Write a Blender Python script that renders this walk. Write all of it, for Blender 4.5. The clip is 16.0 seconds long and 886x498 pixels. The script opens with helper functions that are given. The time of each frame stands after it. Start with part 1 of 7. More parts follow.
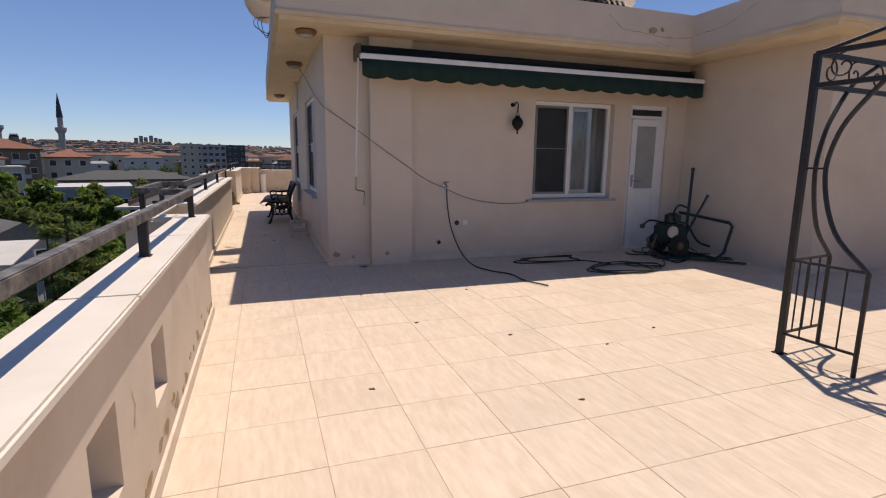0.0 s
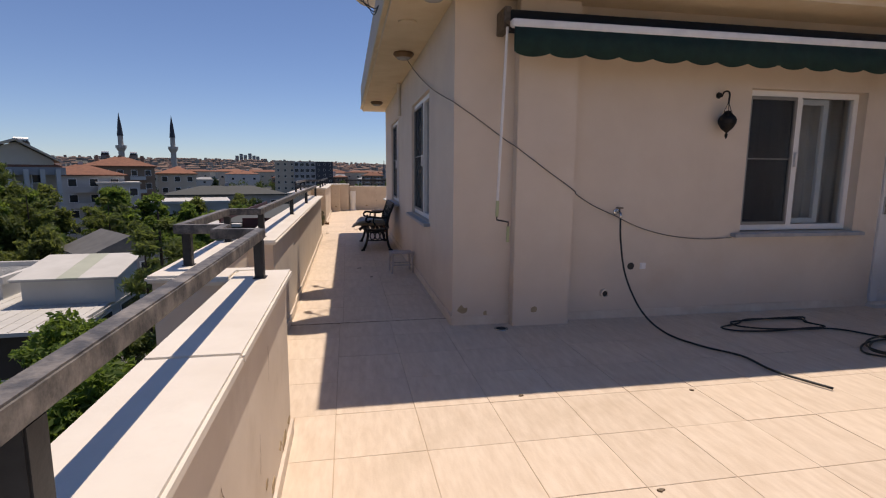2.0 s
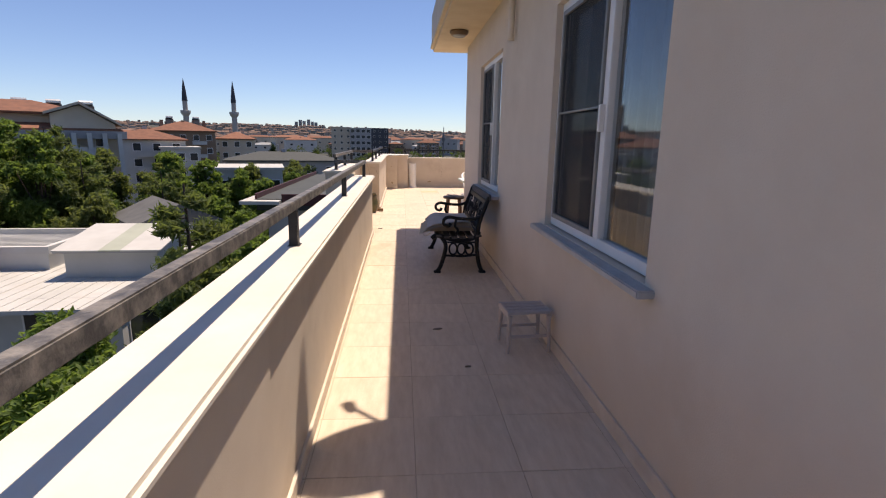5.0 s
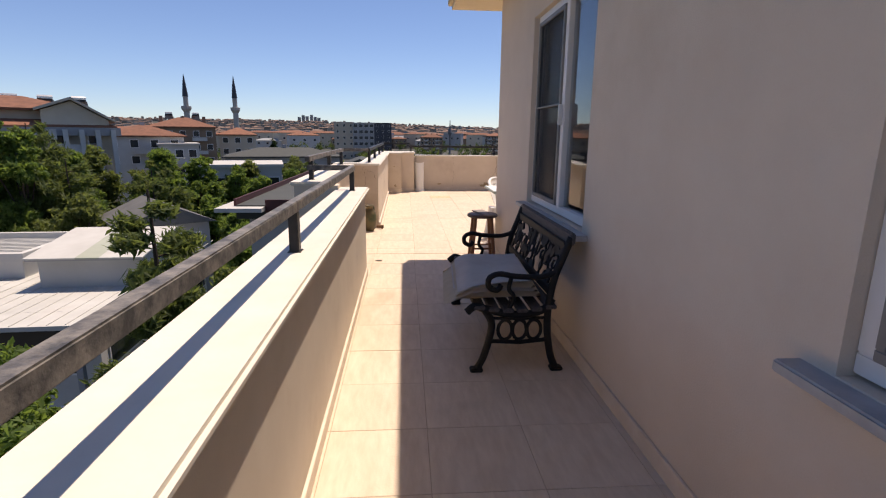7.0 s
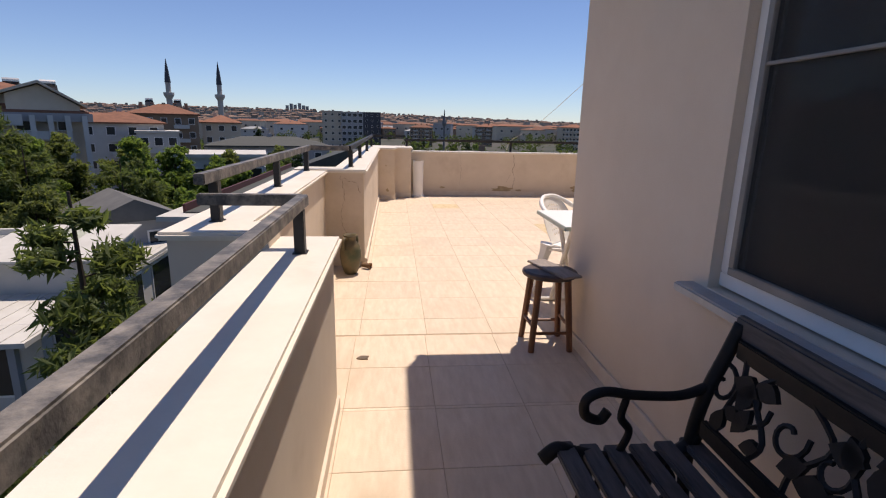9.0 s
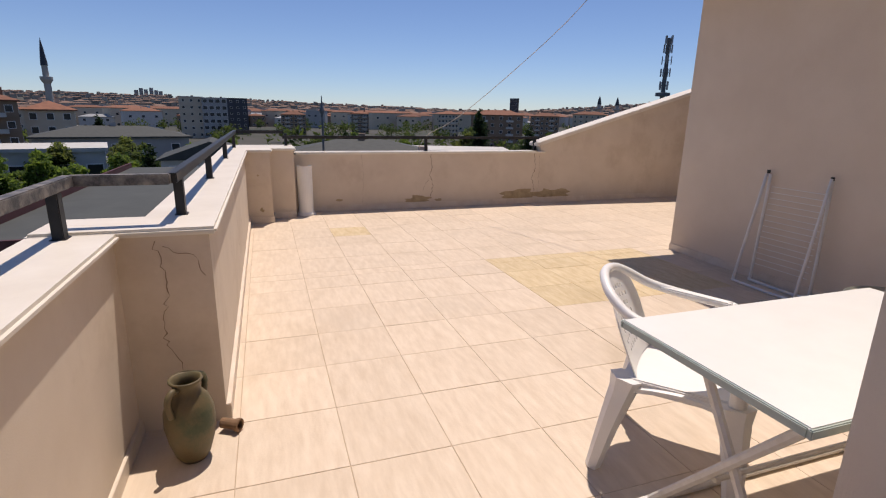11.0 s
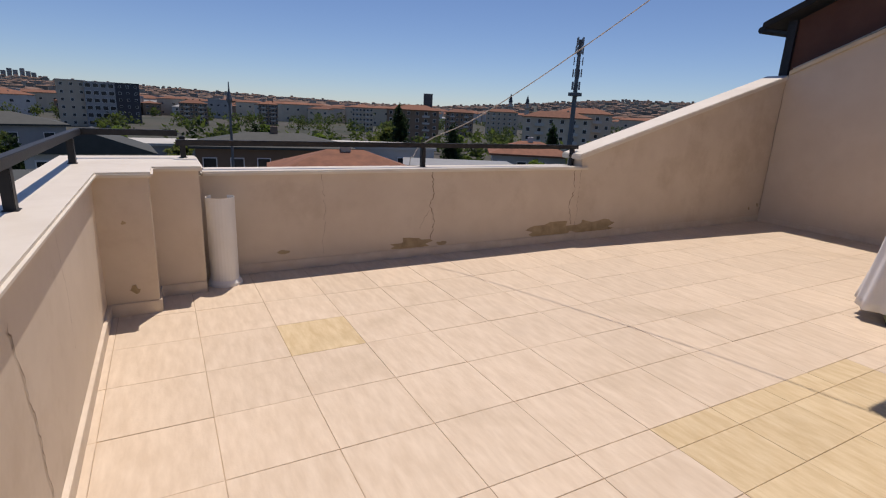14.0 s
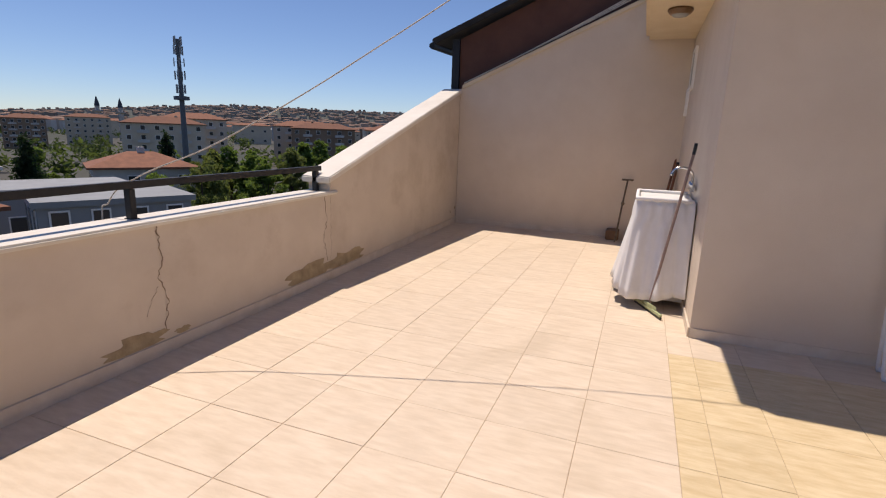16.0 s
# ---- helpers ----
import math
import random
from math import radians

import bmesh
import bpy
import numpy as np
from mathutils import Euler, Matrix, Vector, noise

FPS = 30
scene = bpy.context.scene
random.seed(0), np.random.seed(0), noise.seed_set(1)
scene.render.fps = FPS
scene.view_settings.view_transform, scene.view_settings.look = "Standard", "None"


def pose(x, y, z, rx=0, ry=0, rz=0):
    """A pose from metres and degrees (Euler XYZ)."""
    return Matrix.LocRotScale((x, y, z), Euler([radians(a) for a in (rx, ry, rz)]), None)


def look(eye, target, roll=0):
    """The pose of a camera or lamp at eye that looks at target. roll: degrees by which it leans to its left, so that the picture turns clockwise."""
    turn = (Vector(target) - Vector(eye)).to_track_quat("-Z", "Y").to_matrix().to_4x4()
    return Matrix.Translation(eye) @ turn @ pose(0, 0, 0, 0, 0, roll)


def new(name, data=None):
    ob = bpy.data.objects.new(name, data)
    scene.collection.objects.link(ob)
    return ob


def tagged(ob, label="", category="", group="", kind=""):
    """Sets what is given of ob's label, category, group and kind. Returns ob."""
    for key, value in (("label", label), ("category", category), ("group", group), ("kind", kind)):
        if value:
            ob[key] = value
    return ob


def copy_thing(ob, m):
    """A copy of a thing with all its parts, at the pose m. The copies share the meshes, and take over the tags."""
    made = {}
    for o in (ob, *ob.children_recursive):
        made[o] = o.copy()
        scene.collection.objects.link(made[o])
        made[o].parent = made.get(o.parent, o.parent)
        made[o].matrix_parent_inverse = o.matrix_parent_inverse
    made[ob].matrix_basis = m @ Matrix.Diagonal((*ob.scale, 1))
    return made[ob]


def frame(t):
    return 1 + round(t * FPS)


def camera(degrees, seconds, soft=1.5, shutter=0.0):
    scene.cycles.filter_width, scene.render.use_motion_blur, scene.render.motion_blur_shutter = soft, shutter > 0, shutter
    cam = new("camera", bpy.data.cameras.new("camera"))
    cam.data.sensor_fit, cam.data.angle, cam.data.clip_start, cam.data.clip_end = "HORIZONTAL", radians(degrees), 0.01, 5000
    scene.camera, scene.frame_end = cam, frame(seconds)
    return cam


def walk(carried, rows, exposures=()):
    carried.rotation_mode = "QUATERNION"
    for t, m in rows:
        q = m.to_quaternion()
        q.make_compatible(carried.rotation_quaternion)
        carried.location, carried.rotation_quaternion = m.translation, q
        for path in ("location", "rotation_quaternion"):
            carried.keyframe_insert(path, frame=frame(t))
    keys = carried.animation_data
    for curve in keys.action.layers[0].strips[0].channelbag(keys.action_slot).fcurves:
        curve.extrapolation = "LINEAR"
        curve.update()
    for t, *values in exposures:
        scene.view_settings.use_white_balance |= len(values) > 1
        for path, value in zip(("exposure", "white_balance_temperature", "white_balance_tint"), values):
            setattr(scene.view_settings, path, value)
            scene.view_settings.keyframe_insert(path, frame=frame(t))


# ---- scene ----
cam = camera(81.9, 16.0, soft=1.15)
PATH = [
    (0, (-0.753, -6.382, 1.337), (-0.095, -4.525, 0.989), 0.6),
    (0.5, (-0.809, -5.89, 1.353), (-0.157, -4.029, 1.017), 0.5),
    (1, (-0.814, -5.379, 1.371), (-0.271, -3.479, 1.062), 0.8),
    (1.5, (-0.871, -4.838, 1.359), (-0.413, -2.913, 1.064), 0.6),
    (2, (-0.896, -4.298, 1.335), (-0.53, -2.353, 1.042), 0.4),
    (2.5, (-0.895, -3.723, 1.329), (-0.629, -1.763, 1.035), 1.1),
    (3, (-0.927, -3.134, 1.35), (-0.691, -1.176, 1.023), 0.9),
    (3.5, (-0.936, -2.505, 1.353), (-0.75, -0.546, 0.994), 1.2),
    (4, (-0.965, -1.882, 1.36), (-0.785, 0.071, 0.968), 1.4),
    (6.5, (-1.039, 1.18, 1.363), (-0.907, 3.129, 0.934), 0.3),
    (7, (-1.049, 1.781, 1.357), (-0.902, 3.727, 0.92), 0.6),
    (7.5, (-1.082, 2.38, 1.37), (-0.936, 4.325, 0.928), 0.0),
    (8, (-1.138, 3.047, 1.359), (-0.975, 4.988, 0.904), 0.7),
    (10.5, (-1.17, 6.365, 1.398), (-0.852, 8.274, 0.896), 0.8),
    (11, (-1.187, 6.955, 1.418), (-0.554, 8.782, 0.908), 1.1),
    (11.5, (-1.109, 7.506, 1.397), (-0.188, 9.206, 0.885), 1.7),
    (12, (-1.041, 8.034, 1.372), (0.134, 9.571, 0.866), 2.3),
    (12.5, (-1.009, 8.53, 1.361), (0.249, 10.0, 0.857), 2.3),
    (13, (-0.978, 9.081, 1.376), (0.185, 10.623, 0.859), 4.5),
    (13.5, (-1.009, 9.634, 1.405), (0.049, 11.249, 0.883), 3.9),
    (14, (-1.041, 10.186, 1.388), (-0.107, 11.877, 0.869), 2.7),
    (14.5, (-1.075, 10.682, 1.394), (-0.156, 12.389, 0.902), 1.3),
    (15, (-1.049, 11.133, 1.392), (0.213, 12.611, 0.92), 1.1),
    (15.5, (-1.012, 11.481, 1.424), (0.527, 12.667, 0.948), 1.8),
    (16, (-1.0, 11.843, 1.436), (0.823, 12.536, 0.991), 2.0),
]
EXPOSURES = [(0.0, -0.06, 7000, 19), (1.5, -0.10, 7050, 19), (2.5, -0.10, 7300, 20), (3.2, 0.10, 7450, 20), (4.0, 0.32, 7450, 20), (6.3, 0.36, 7400, 20), (6.8, 0.31, 7400, 20), (7.4, 0.21, 7350, 20), (8.0, 0.19, 7300, 20),
             (10.5, -0.08, 6850, 19), (11.0, -0.12, 6850, 19), (11.5, -0.24, 6850, 19), (12.0, -0.34, 6850, 18), (12.5, -0.31, 6850, 18), (13.5, -0.28, 6850, 18), (14.5, -0.34, 6800, 18), (15.2, -0.18, 6850, 18), (16.0, -0.02, 6950, 18)]
walk(cam, [(t, look(eye, target, roll)) for t, eye, target, roll in PATH], EXPOSURES)

# ---- light ----
SUN_TO = Vector((0.17, 0.29, 1.0)).normalized()
sun = new("sun", bpy.data.lights.new("sun", "SUN"))
sun.data.energy, sun.data.angle, sun.data.color = 4.4, radians(0.55), (1.0, 0.94, 0.84)
sun.rotation_mode = "QUATERNION"
sun.rotation_quaternion = SUN_TO.to_track_quat("Z", "Y")
world = bpy.data.worlds.new("world")
scene.world = world
world.use_nodes = True
wn = world.node_tree.nodes
sky = wn.new("ShaderNodeTexSky")
sky.sky_type = "NISHITA"
sky.sun_disc = False
sky.sun_elevation = math.asin(SUN_TO.z)
sky.sun_rotation = math.atan2(SUN_TO.x, SUN_TO.y)
sky.altitude = 1200
sky.air_density, sky.dust_density, sky.ozone_density = 0.95, 0.12, 2.0
wn["Background"].inputs["Strength"].default_value = 0.096
clear = wn.new("ShaderNodeMix")
clear.data_type = "RGBA"
clear.blend_type = "MULTIPLY"
clear.inputs["Factor"].default_value = 1.0
clear.inputs["B"].default_value = (0.80, 0.94, 1.15, 1)
world.node_tree.links.new(sky.outputs[0], clear.inputs["A"])
world.node_tree.links.new(clear.outputs["Result"], wn["Background"].inputs["Color"])


# ---- materials ----
def mat(name, base, dark=None, scale=6.0, rough=0.7, metal=0.0, bump=0.0, bump_scale=60.0, stain=None, stain_scale=1.2,
        stain_at=(0.55, 0.75), rand=0.0, stretch=(1, 1, 1), spec=0.5, island=0.0):
    m = bpy.data.materials.new(name)
    m.use_nodes = True
    t = m.node_tree
    n, ln = t.nodes, t.links.new
    b = n["Principled BSDF"]
    b.inputs["Roughness"].default_value = rough
    b.inputs["Metallic"].default_value = metal
    b.inputs["Specular IOR Level"].default_value = spec
    geo = n.new("ShaderNodeNewGeometry")
    mp = n.new("ShaderNodeMapping")
    mp.inputs["Scale"].default_value = stretch
    ln(geo.outputs["Position"], mp.inputs["Vector"])
    no = n.new("ShaderNodeTexNoise")
    no.inputs["Scale"].default_value = scale
    no.inputs["Detail"].default_value = 5
    no.inputs["Roughness"].default_value = 0.6
    ln(mp.outputs[0], no.inputs["Vector"])
    ramp = n.new("ShaderNodeValToRGB")
    ramp.color_ramp.elements[0].position, ramp.color_ramp.elements[1].position = 0.32, 0.68
    dark = dark or tuple(c * 0.86 for c in base)
    ramp.color_ramp.elements[0].color = (*dark, 1)
    ramp.color_ramp.elements[1].color = (*base, 1)
    ln(no.outputs["Fac"], ramp.inputs["Fac"])
    col = ramp.outputs["Color"]
    if stain:
        n2 = n.new("ShaderNodeTexNoise")
        n2.inputs["Scale"].default_value = stain_scale
        n2.inputs["Detail"].default_value = 8
        n2.inputs["Roughness"].default_value = 0.65
        ln(geo.outputs["Position"], n2.inputs["Vector"])
        r2 = n.new("ShaderNodeValToRGB")
        r2.color_ramp.elements[0].position, r2.color_ramp.elements[1].position = stain_at
        ln(n2.outputs["Fac"], r2.inputs["Fac"])
        mx = n.new("ShaderNodeMix")
        mx.data_type = "RGBA"
        ln(r2.outputs["Color"], mx.inputs["Factor"])
        ln(col, mx.inputs["A"])
        mx.inputs["B"].default_value = (*stain, 1)
        col = mx.outputs["Result"]
    if rand or island:
        hs = n.new("ShaderNodeHueSaturation")
        if rand:
            src = n.new("ShaderNodeObjectInfo").outputs["Random"]
        else:
            src = geo.outputs["Random Per Island"]
        mr = n.new("ShaderNodeMapRange")
        a = rand or island
        mr.inputs["To Min"].default_value, mr.inputs["To Max"].default_value = 1 - a, 1 + a
        ln(src, mr.inputs["Value"])
        ln(mr.outputs["Result"], hs.inputs["Value"])
        ln(col, hs.inputs["Color"])
        col = hs.outputs["Color"]
    ln(col, b.inputs["Base Color"])
    if bump:
        n3 = n.new("ShaderNodeTexNoise")
        n3.inputs["Scale"].default_value = bump_scale
        n3.inputs["Detail"].default_value = 4
        ln(geo.outputs["Position"], n3.inputs["Vector"])
        bp = n.new("ShaderNodeBump")
        bp.inputs["Strength"].default_value = 1.0
        bp.inputs["Distance"].default_value = bump
        ln(n3.outputs["Fac"], bp.inputs["Height"])
        ln(bp.outputs["Normal"], b.inputs["Normal"])
    return m


def tile_mat(name, base, dark, joint=None):
    """Streaked ceramic: a fine diagonal vein, blotches, and a tint of its own for each tile."""
    m = mat(name, base, dark, scale=5.0, rough=0.58, spec=0.25, stretch=(5.0, 1.1, 1.0), rand=0.035, bump=0.0008, bump_scale=90,
            stain=tuple(c * 0.82 for c in base), stain_scale=0.9, stain_at=(0.56, 0.8))
    t = m.node_tree
    mp = [n for n in t.nodes if n.type == "MAPPING"][0]
    mp.inputs["Rotation"].default_value = (0, 0, radians(14))
    bs = t.nodes["Principled BSDF"]
    src = bs.inputs["Base Color"].links[0].from_socket
    geo = [n for n in t.nodes if n.type == "NEW_GEOMETRY"][0]
    dn = t.nodes.new("ShaderNodeTexNoise")
    dn.inputs["Scale"].default_value, dn.inputs["Detail"].default_value, dn.inputs["Distortion"].default_value = 0.55, 7, 1.6
    t.links.new(geo.outputs["Position"], dn.inputs["Vector"])
    dr = t.nodes.new("ShaderNodeMapRange")
    dr.inputs["From Min"].default_value, dr.inputs["From Max"].default_value, dr.inputs["To Max"].default_value = 0.585, 0.74, 0.55
    t.links.new(dn.outputs["Fac"], dr.inputs["Value"])
    dm = t.nodes.new("ShaderNodeMix")
    dm.data_type = "RGBA"
    dm.inputs["B"].default_value = (base[0] * 0.62, base[1] * 0.58, base[2] * 0.50, 1)
    t.links.new(dr.outputs["Result"], dm.inputs["Factor"])
    t.links.new(src, dm.inputs["A"])
    t.links.new(dm.outputs["Result"], bs.inputs["Base Color"])
    info = t.nodes.new("ShaderNodeObjectInfo")
    sc = t.nodes.new("ShaderNodeMath")
    sc.operation = "MULTIPLY"
    sc.inputs[1].default_value = 37.0
    t.links.new(info.outputs["Random"], sc.inputs[0])
    t.links.new(sc.outputs[0], mp.inputs["Location"])
    return m


PLASTER = mat("cream plaster", (0.68, 0.585, 0.475), (0.63, 0.535, 0.43), scale=2.2, rough=0.88, bump=0.0015, bump_scale=150,
              stain=(0.56, 0.46, 0.35), stain_scale=0.8, stain_at=(0.58, 0.86))
PLASTER_ROUGH = mat("cream parapet plaster", (0.68, 0.585, 0.47), (0.62, 0.525, 0.415), scale=2.6, rough=0.92, bump=0.0005,
                    bump_scale=160, stain=(0.50, 0.40, 0.29), stain_scale=1.6, stain_at=(0.54, 0.84))
SOFFIT = mat("yellowed soffit paint", (0.70, 0.59, 0.42), (0.62, 0.50, 0.33), scale=3, rough=0.85, bump=0.002)
MARBLE = mat("white marble coping", (0.76, 0.705, 0.61), (0.68, 0.62, 0.525), scale=3.5, rough=0.5, bump=0.001, bump_scale=40,
             stain=(0.60, 0.54, 0.45), stain_scale=2.2, stain_at=(0.62, 0.85))
SILL = mat("grey marble sill", (0.42, 0.43, 0.44), (0.30, 0.31, 0.33), scale=9, rough=0.4)
SKIRT = mat("cream skirting", (0.72, 0.63, 0.52), (0.62, 0.52, 0.41), scale=6, rough=0.5, bump=0.001)
TILE = tile_mat("cream floor tile", (0.70, 0.585, 0.455), (0.60, 0.485, 0.362))
TILE_Y = tile_mat("yellow floor tile", (0.68, 0.552, 0.355), (0.55, 0.42, 0.24))
GROUT = mat("grey grout", (0.54, 0.42, 0.30), (0.36, 0.27, 0.18), scale=9, rough=0.95, bump=0.001)
IRON = mat("black painted iron", (0.022, 0.022, 0.024), (0.012, 0.012, 0.013), scale=20, rough=0.5, bump=0.0008, spec=0.4)
RAILTOP = mat("worn black rail paint", (0.085, 0.080, 0.076), (0.045, 0.043, 0.042), scale=18, rough=0.55, bump=0.0012,
              bump_scale=120, stain=(0.25, 0.225, 0.195), stain_scale=16, stain_at=(0.42, 0.66))
CAST = mat("black cast iron", (0.012, 0.011, 0.011), (0.006, 0.006, 0.006), scale=30, rough=0.6, bump=0.0008, spec=0.3)
SLATWOOD = mat("weathered grey slats", (0.10, 0.09, 0.09), (0.05, 0.045, 0.045), scale=8, rough=0.75, stretch=(8, 1, 8))
BOARDWOOD = mat("weathered grey-brown board", (0.30, 0.26, 0.23), (0.21, 0.18, 0.16), scale=8, rough=0.8, stretch=(8, 1, 8))
REDWOOD = mat("red-brown stool wood", (0.22, 0.085, 0.035), (0.13, 0.048, 0.02), scale=6, rough=0.5, stretch=(5, 5, 1))
DARKWOOD = mat("dark stool seat", (0.085, 0.055, 0.045), (0.045, 0.03, 0.025), scale=8, rough=0.55)
CLOTH = mat("grey-beige folded cloth", (0.62, 0.565, 0.51), (0.53, 0.475, 0.42), scale=5, rough=0.95, bump=0.002, bump_scale=200,
            stain=(0.36, 0.30, 0.25), stain_scale=5, stain_at=(0.6, 0.8))
CLOTH_IN = mat("tan cloth lining", (0.64, 0.54, 0.38), (0.52, 0.42, 0.28), scale=6, rough=0.95)
WHITE_CLOTH = mat("white cotton cloth", (0.80, 0.79, 0.78), (0.74, 0.73, 0.72), scale=6, rough=0.95, bump=0.001, bump_scale=250)
PVC = mat("white window plastic", (0.80, 0.79, 0.77), (0.75, 0.74, 0.71), scale=5, rough=0.35)
PLASTIC = mat("white chair plastic", (0.82, 0.81, 0.79), (0.78, 0.77, 0.74), scale=5, rough=0.4)
TABLETOP = mat("white laminate tabletop", (0.80, 0.80, 0.76), (0.76, 0.76, 0.72), scale=6, rough=0.35)
TABLEEDGE = mat("grey-green table edge", (0.42, 0.48, 0.44), (0.36, 0.42, 0.38), scale=8, rough=0.45)
TUBE = mat("white enamelled tube", (0.72, 0.70, 0.66), (0.60, 0.56, 0.50), scale=14, rough=0.4)
GREEN = mat("dark green awning canvas", (0.008, 0.035, 0.026), (0.005, 0.022, 0.017), scale=10, rough=0.9, bump=0.001)
DARKCANVAS = mat("rolled dark canvas", (0.010, 0.013, 0.016), (0.006, 0.007, 0.009), scale=10, rough=0.9)
WHITEBAR = mat("white enamelled bar", (0.80, 0.79, 0.76), (0.70, 0.69, 0.66), scale=9, rough=0.35)
CLAY = mat("olive glazed clay", (0.185, 0.130, 0.060), (0.085, 0.068, 0.032), scale=5, rough=0.55, bump=0.002, bump_scale=35,
           stain=(0.05, 0.065, 0.03), stain_scale=5, stain_at=(0.45, 0.62))
CLAYBARE = mat("bare clay", (0.24, 0.14, 0.075), (0.15, 0.085, 0.045), scale=12, rough=0.85)
CURTAIN = mat("grey net curtain", (0.55, 0.53, 0.50), (0.44, 0.42, 0.39), scale=4, rough=0.95)
# unlit interior: the room's shade is put into this base colour
DARKIN = mat("room surface dimmed by colour", (0.16, 0.14, 0.12), (0.12, 0.10, 0.09), scale=2, rough=0.9)
RUBBER = mat("dark hose rubber", (0.020, 0.022, 0.020), (0.012, 0.013, 0.012), scale=20, rough=0.5)
GREYHOSE = mat("olive hose rubber", (0.05, 0.05, 0.035), (0.03, 0.03, 0.022), scale=20, rough=0.5)
GREYCABLE = mat("weathered grey cable", (0.16, 0.14, 0.12), (0.10, 0.09, 0.08), scale=20, rough=0.7)
CHROME = mat("dull chrome", (0.60, 0.60, 0.60), (0.45, 0.45, 0.45), scale=20, rough=0.25, metal=1.0)
BRASS = mat("aged metal", (0.22, 0.17, 0.12), (0.12, 0.09, 0.06), scale=20, rough=0.5, metal=0.6)
SCREENBAR = mat("grey screen frame", (0.24, 0.235, 0.22), (0.18, 0.175, 0.17), scale=6, rough=0.5)
FROST = mat("frosted door glass", (0.36, 0.37, 0.36), (0.31, 0.32, 0.31), scale=4, rough=0.25)
DARKGLASS = mat("dark transom glass", (0.03, 0.03, 0.03), rough=0.12)
GREENPAINT = mat("dark green machine paint", (0.02, 0.045, 0.04), (0.012, 0.025, 0.024), scale=10, rough=0.5)
BLACKPL = mat("black plastic", (0.015, 0.015, 0.016), rough=0.5)
BROWNPANEL = mat("brown facade panel", (0.125, 0.048, 0.027), (0.095, 0.034, 0.019), scale=3, rough=0.7)
ROOFDARK = mat("dark bitumen roof", (0.030, 0.026, 0.024), (0.018, 0.016, 0.015), scale=5, rough=0.85, bump=0.004, bump_scale=25)
PALEGREEN = mat("pale green plastic", (0.45, 0.48, 0.26), (0.38, 0.41, 0.22), rough=0.5)
PINKPOLE = mat("worn broom pole", (0.32, 0.22, 0.19), (0.20, 0.14, 0.12), scale=30, rough=0.5)
WIRE = mat("pale wire sheath", (0.55, 0.50, 0.44), (0.42, 0.38, 0.33), scale=20, rough=0.6)
AMBER = mat("amber lamp glass", (0.42, 0.26, 0.05), (0.30, 0.17, 0.03), scale=14, rough=0.3)
LAMPGLASS = mat("brown lamp rim", (0.20, 0.11, 0.05), (0.14, 0.08, 0.035), scale=8, rough=0.4)
DAMAGE = mat("exposed brown render", (0.46, 0.355, 0.215), (0.30, 0.225, 0.13), scale=12, rough=0.95, bump=0.004, bump_scale=60)
CRACK = mat("dark crack", (0.36, 0.27, 0.19), (0.19, 0.135, 0.09), scale=40, rough=1.0)


def glass_mat():
    m = bpy.data.materials.new("window glass")
    m.use_nodes = True
    b = m.node_tree.nodes["Principled BSDF"]
    b.inputs["Base Color"].default_value = (0.80, 0.85, 0.87, 1)
    b.inputs["Roughness"].default_value = 0.02
    b.inputs["Transmission Weight"].default_value = 1.0
    b.inputs["IOR"].default_value = 1.45
    return m


GLASS = glass_mat()


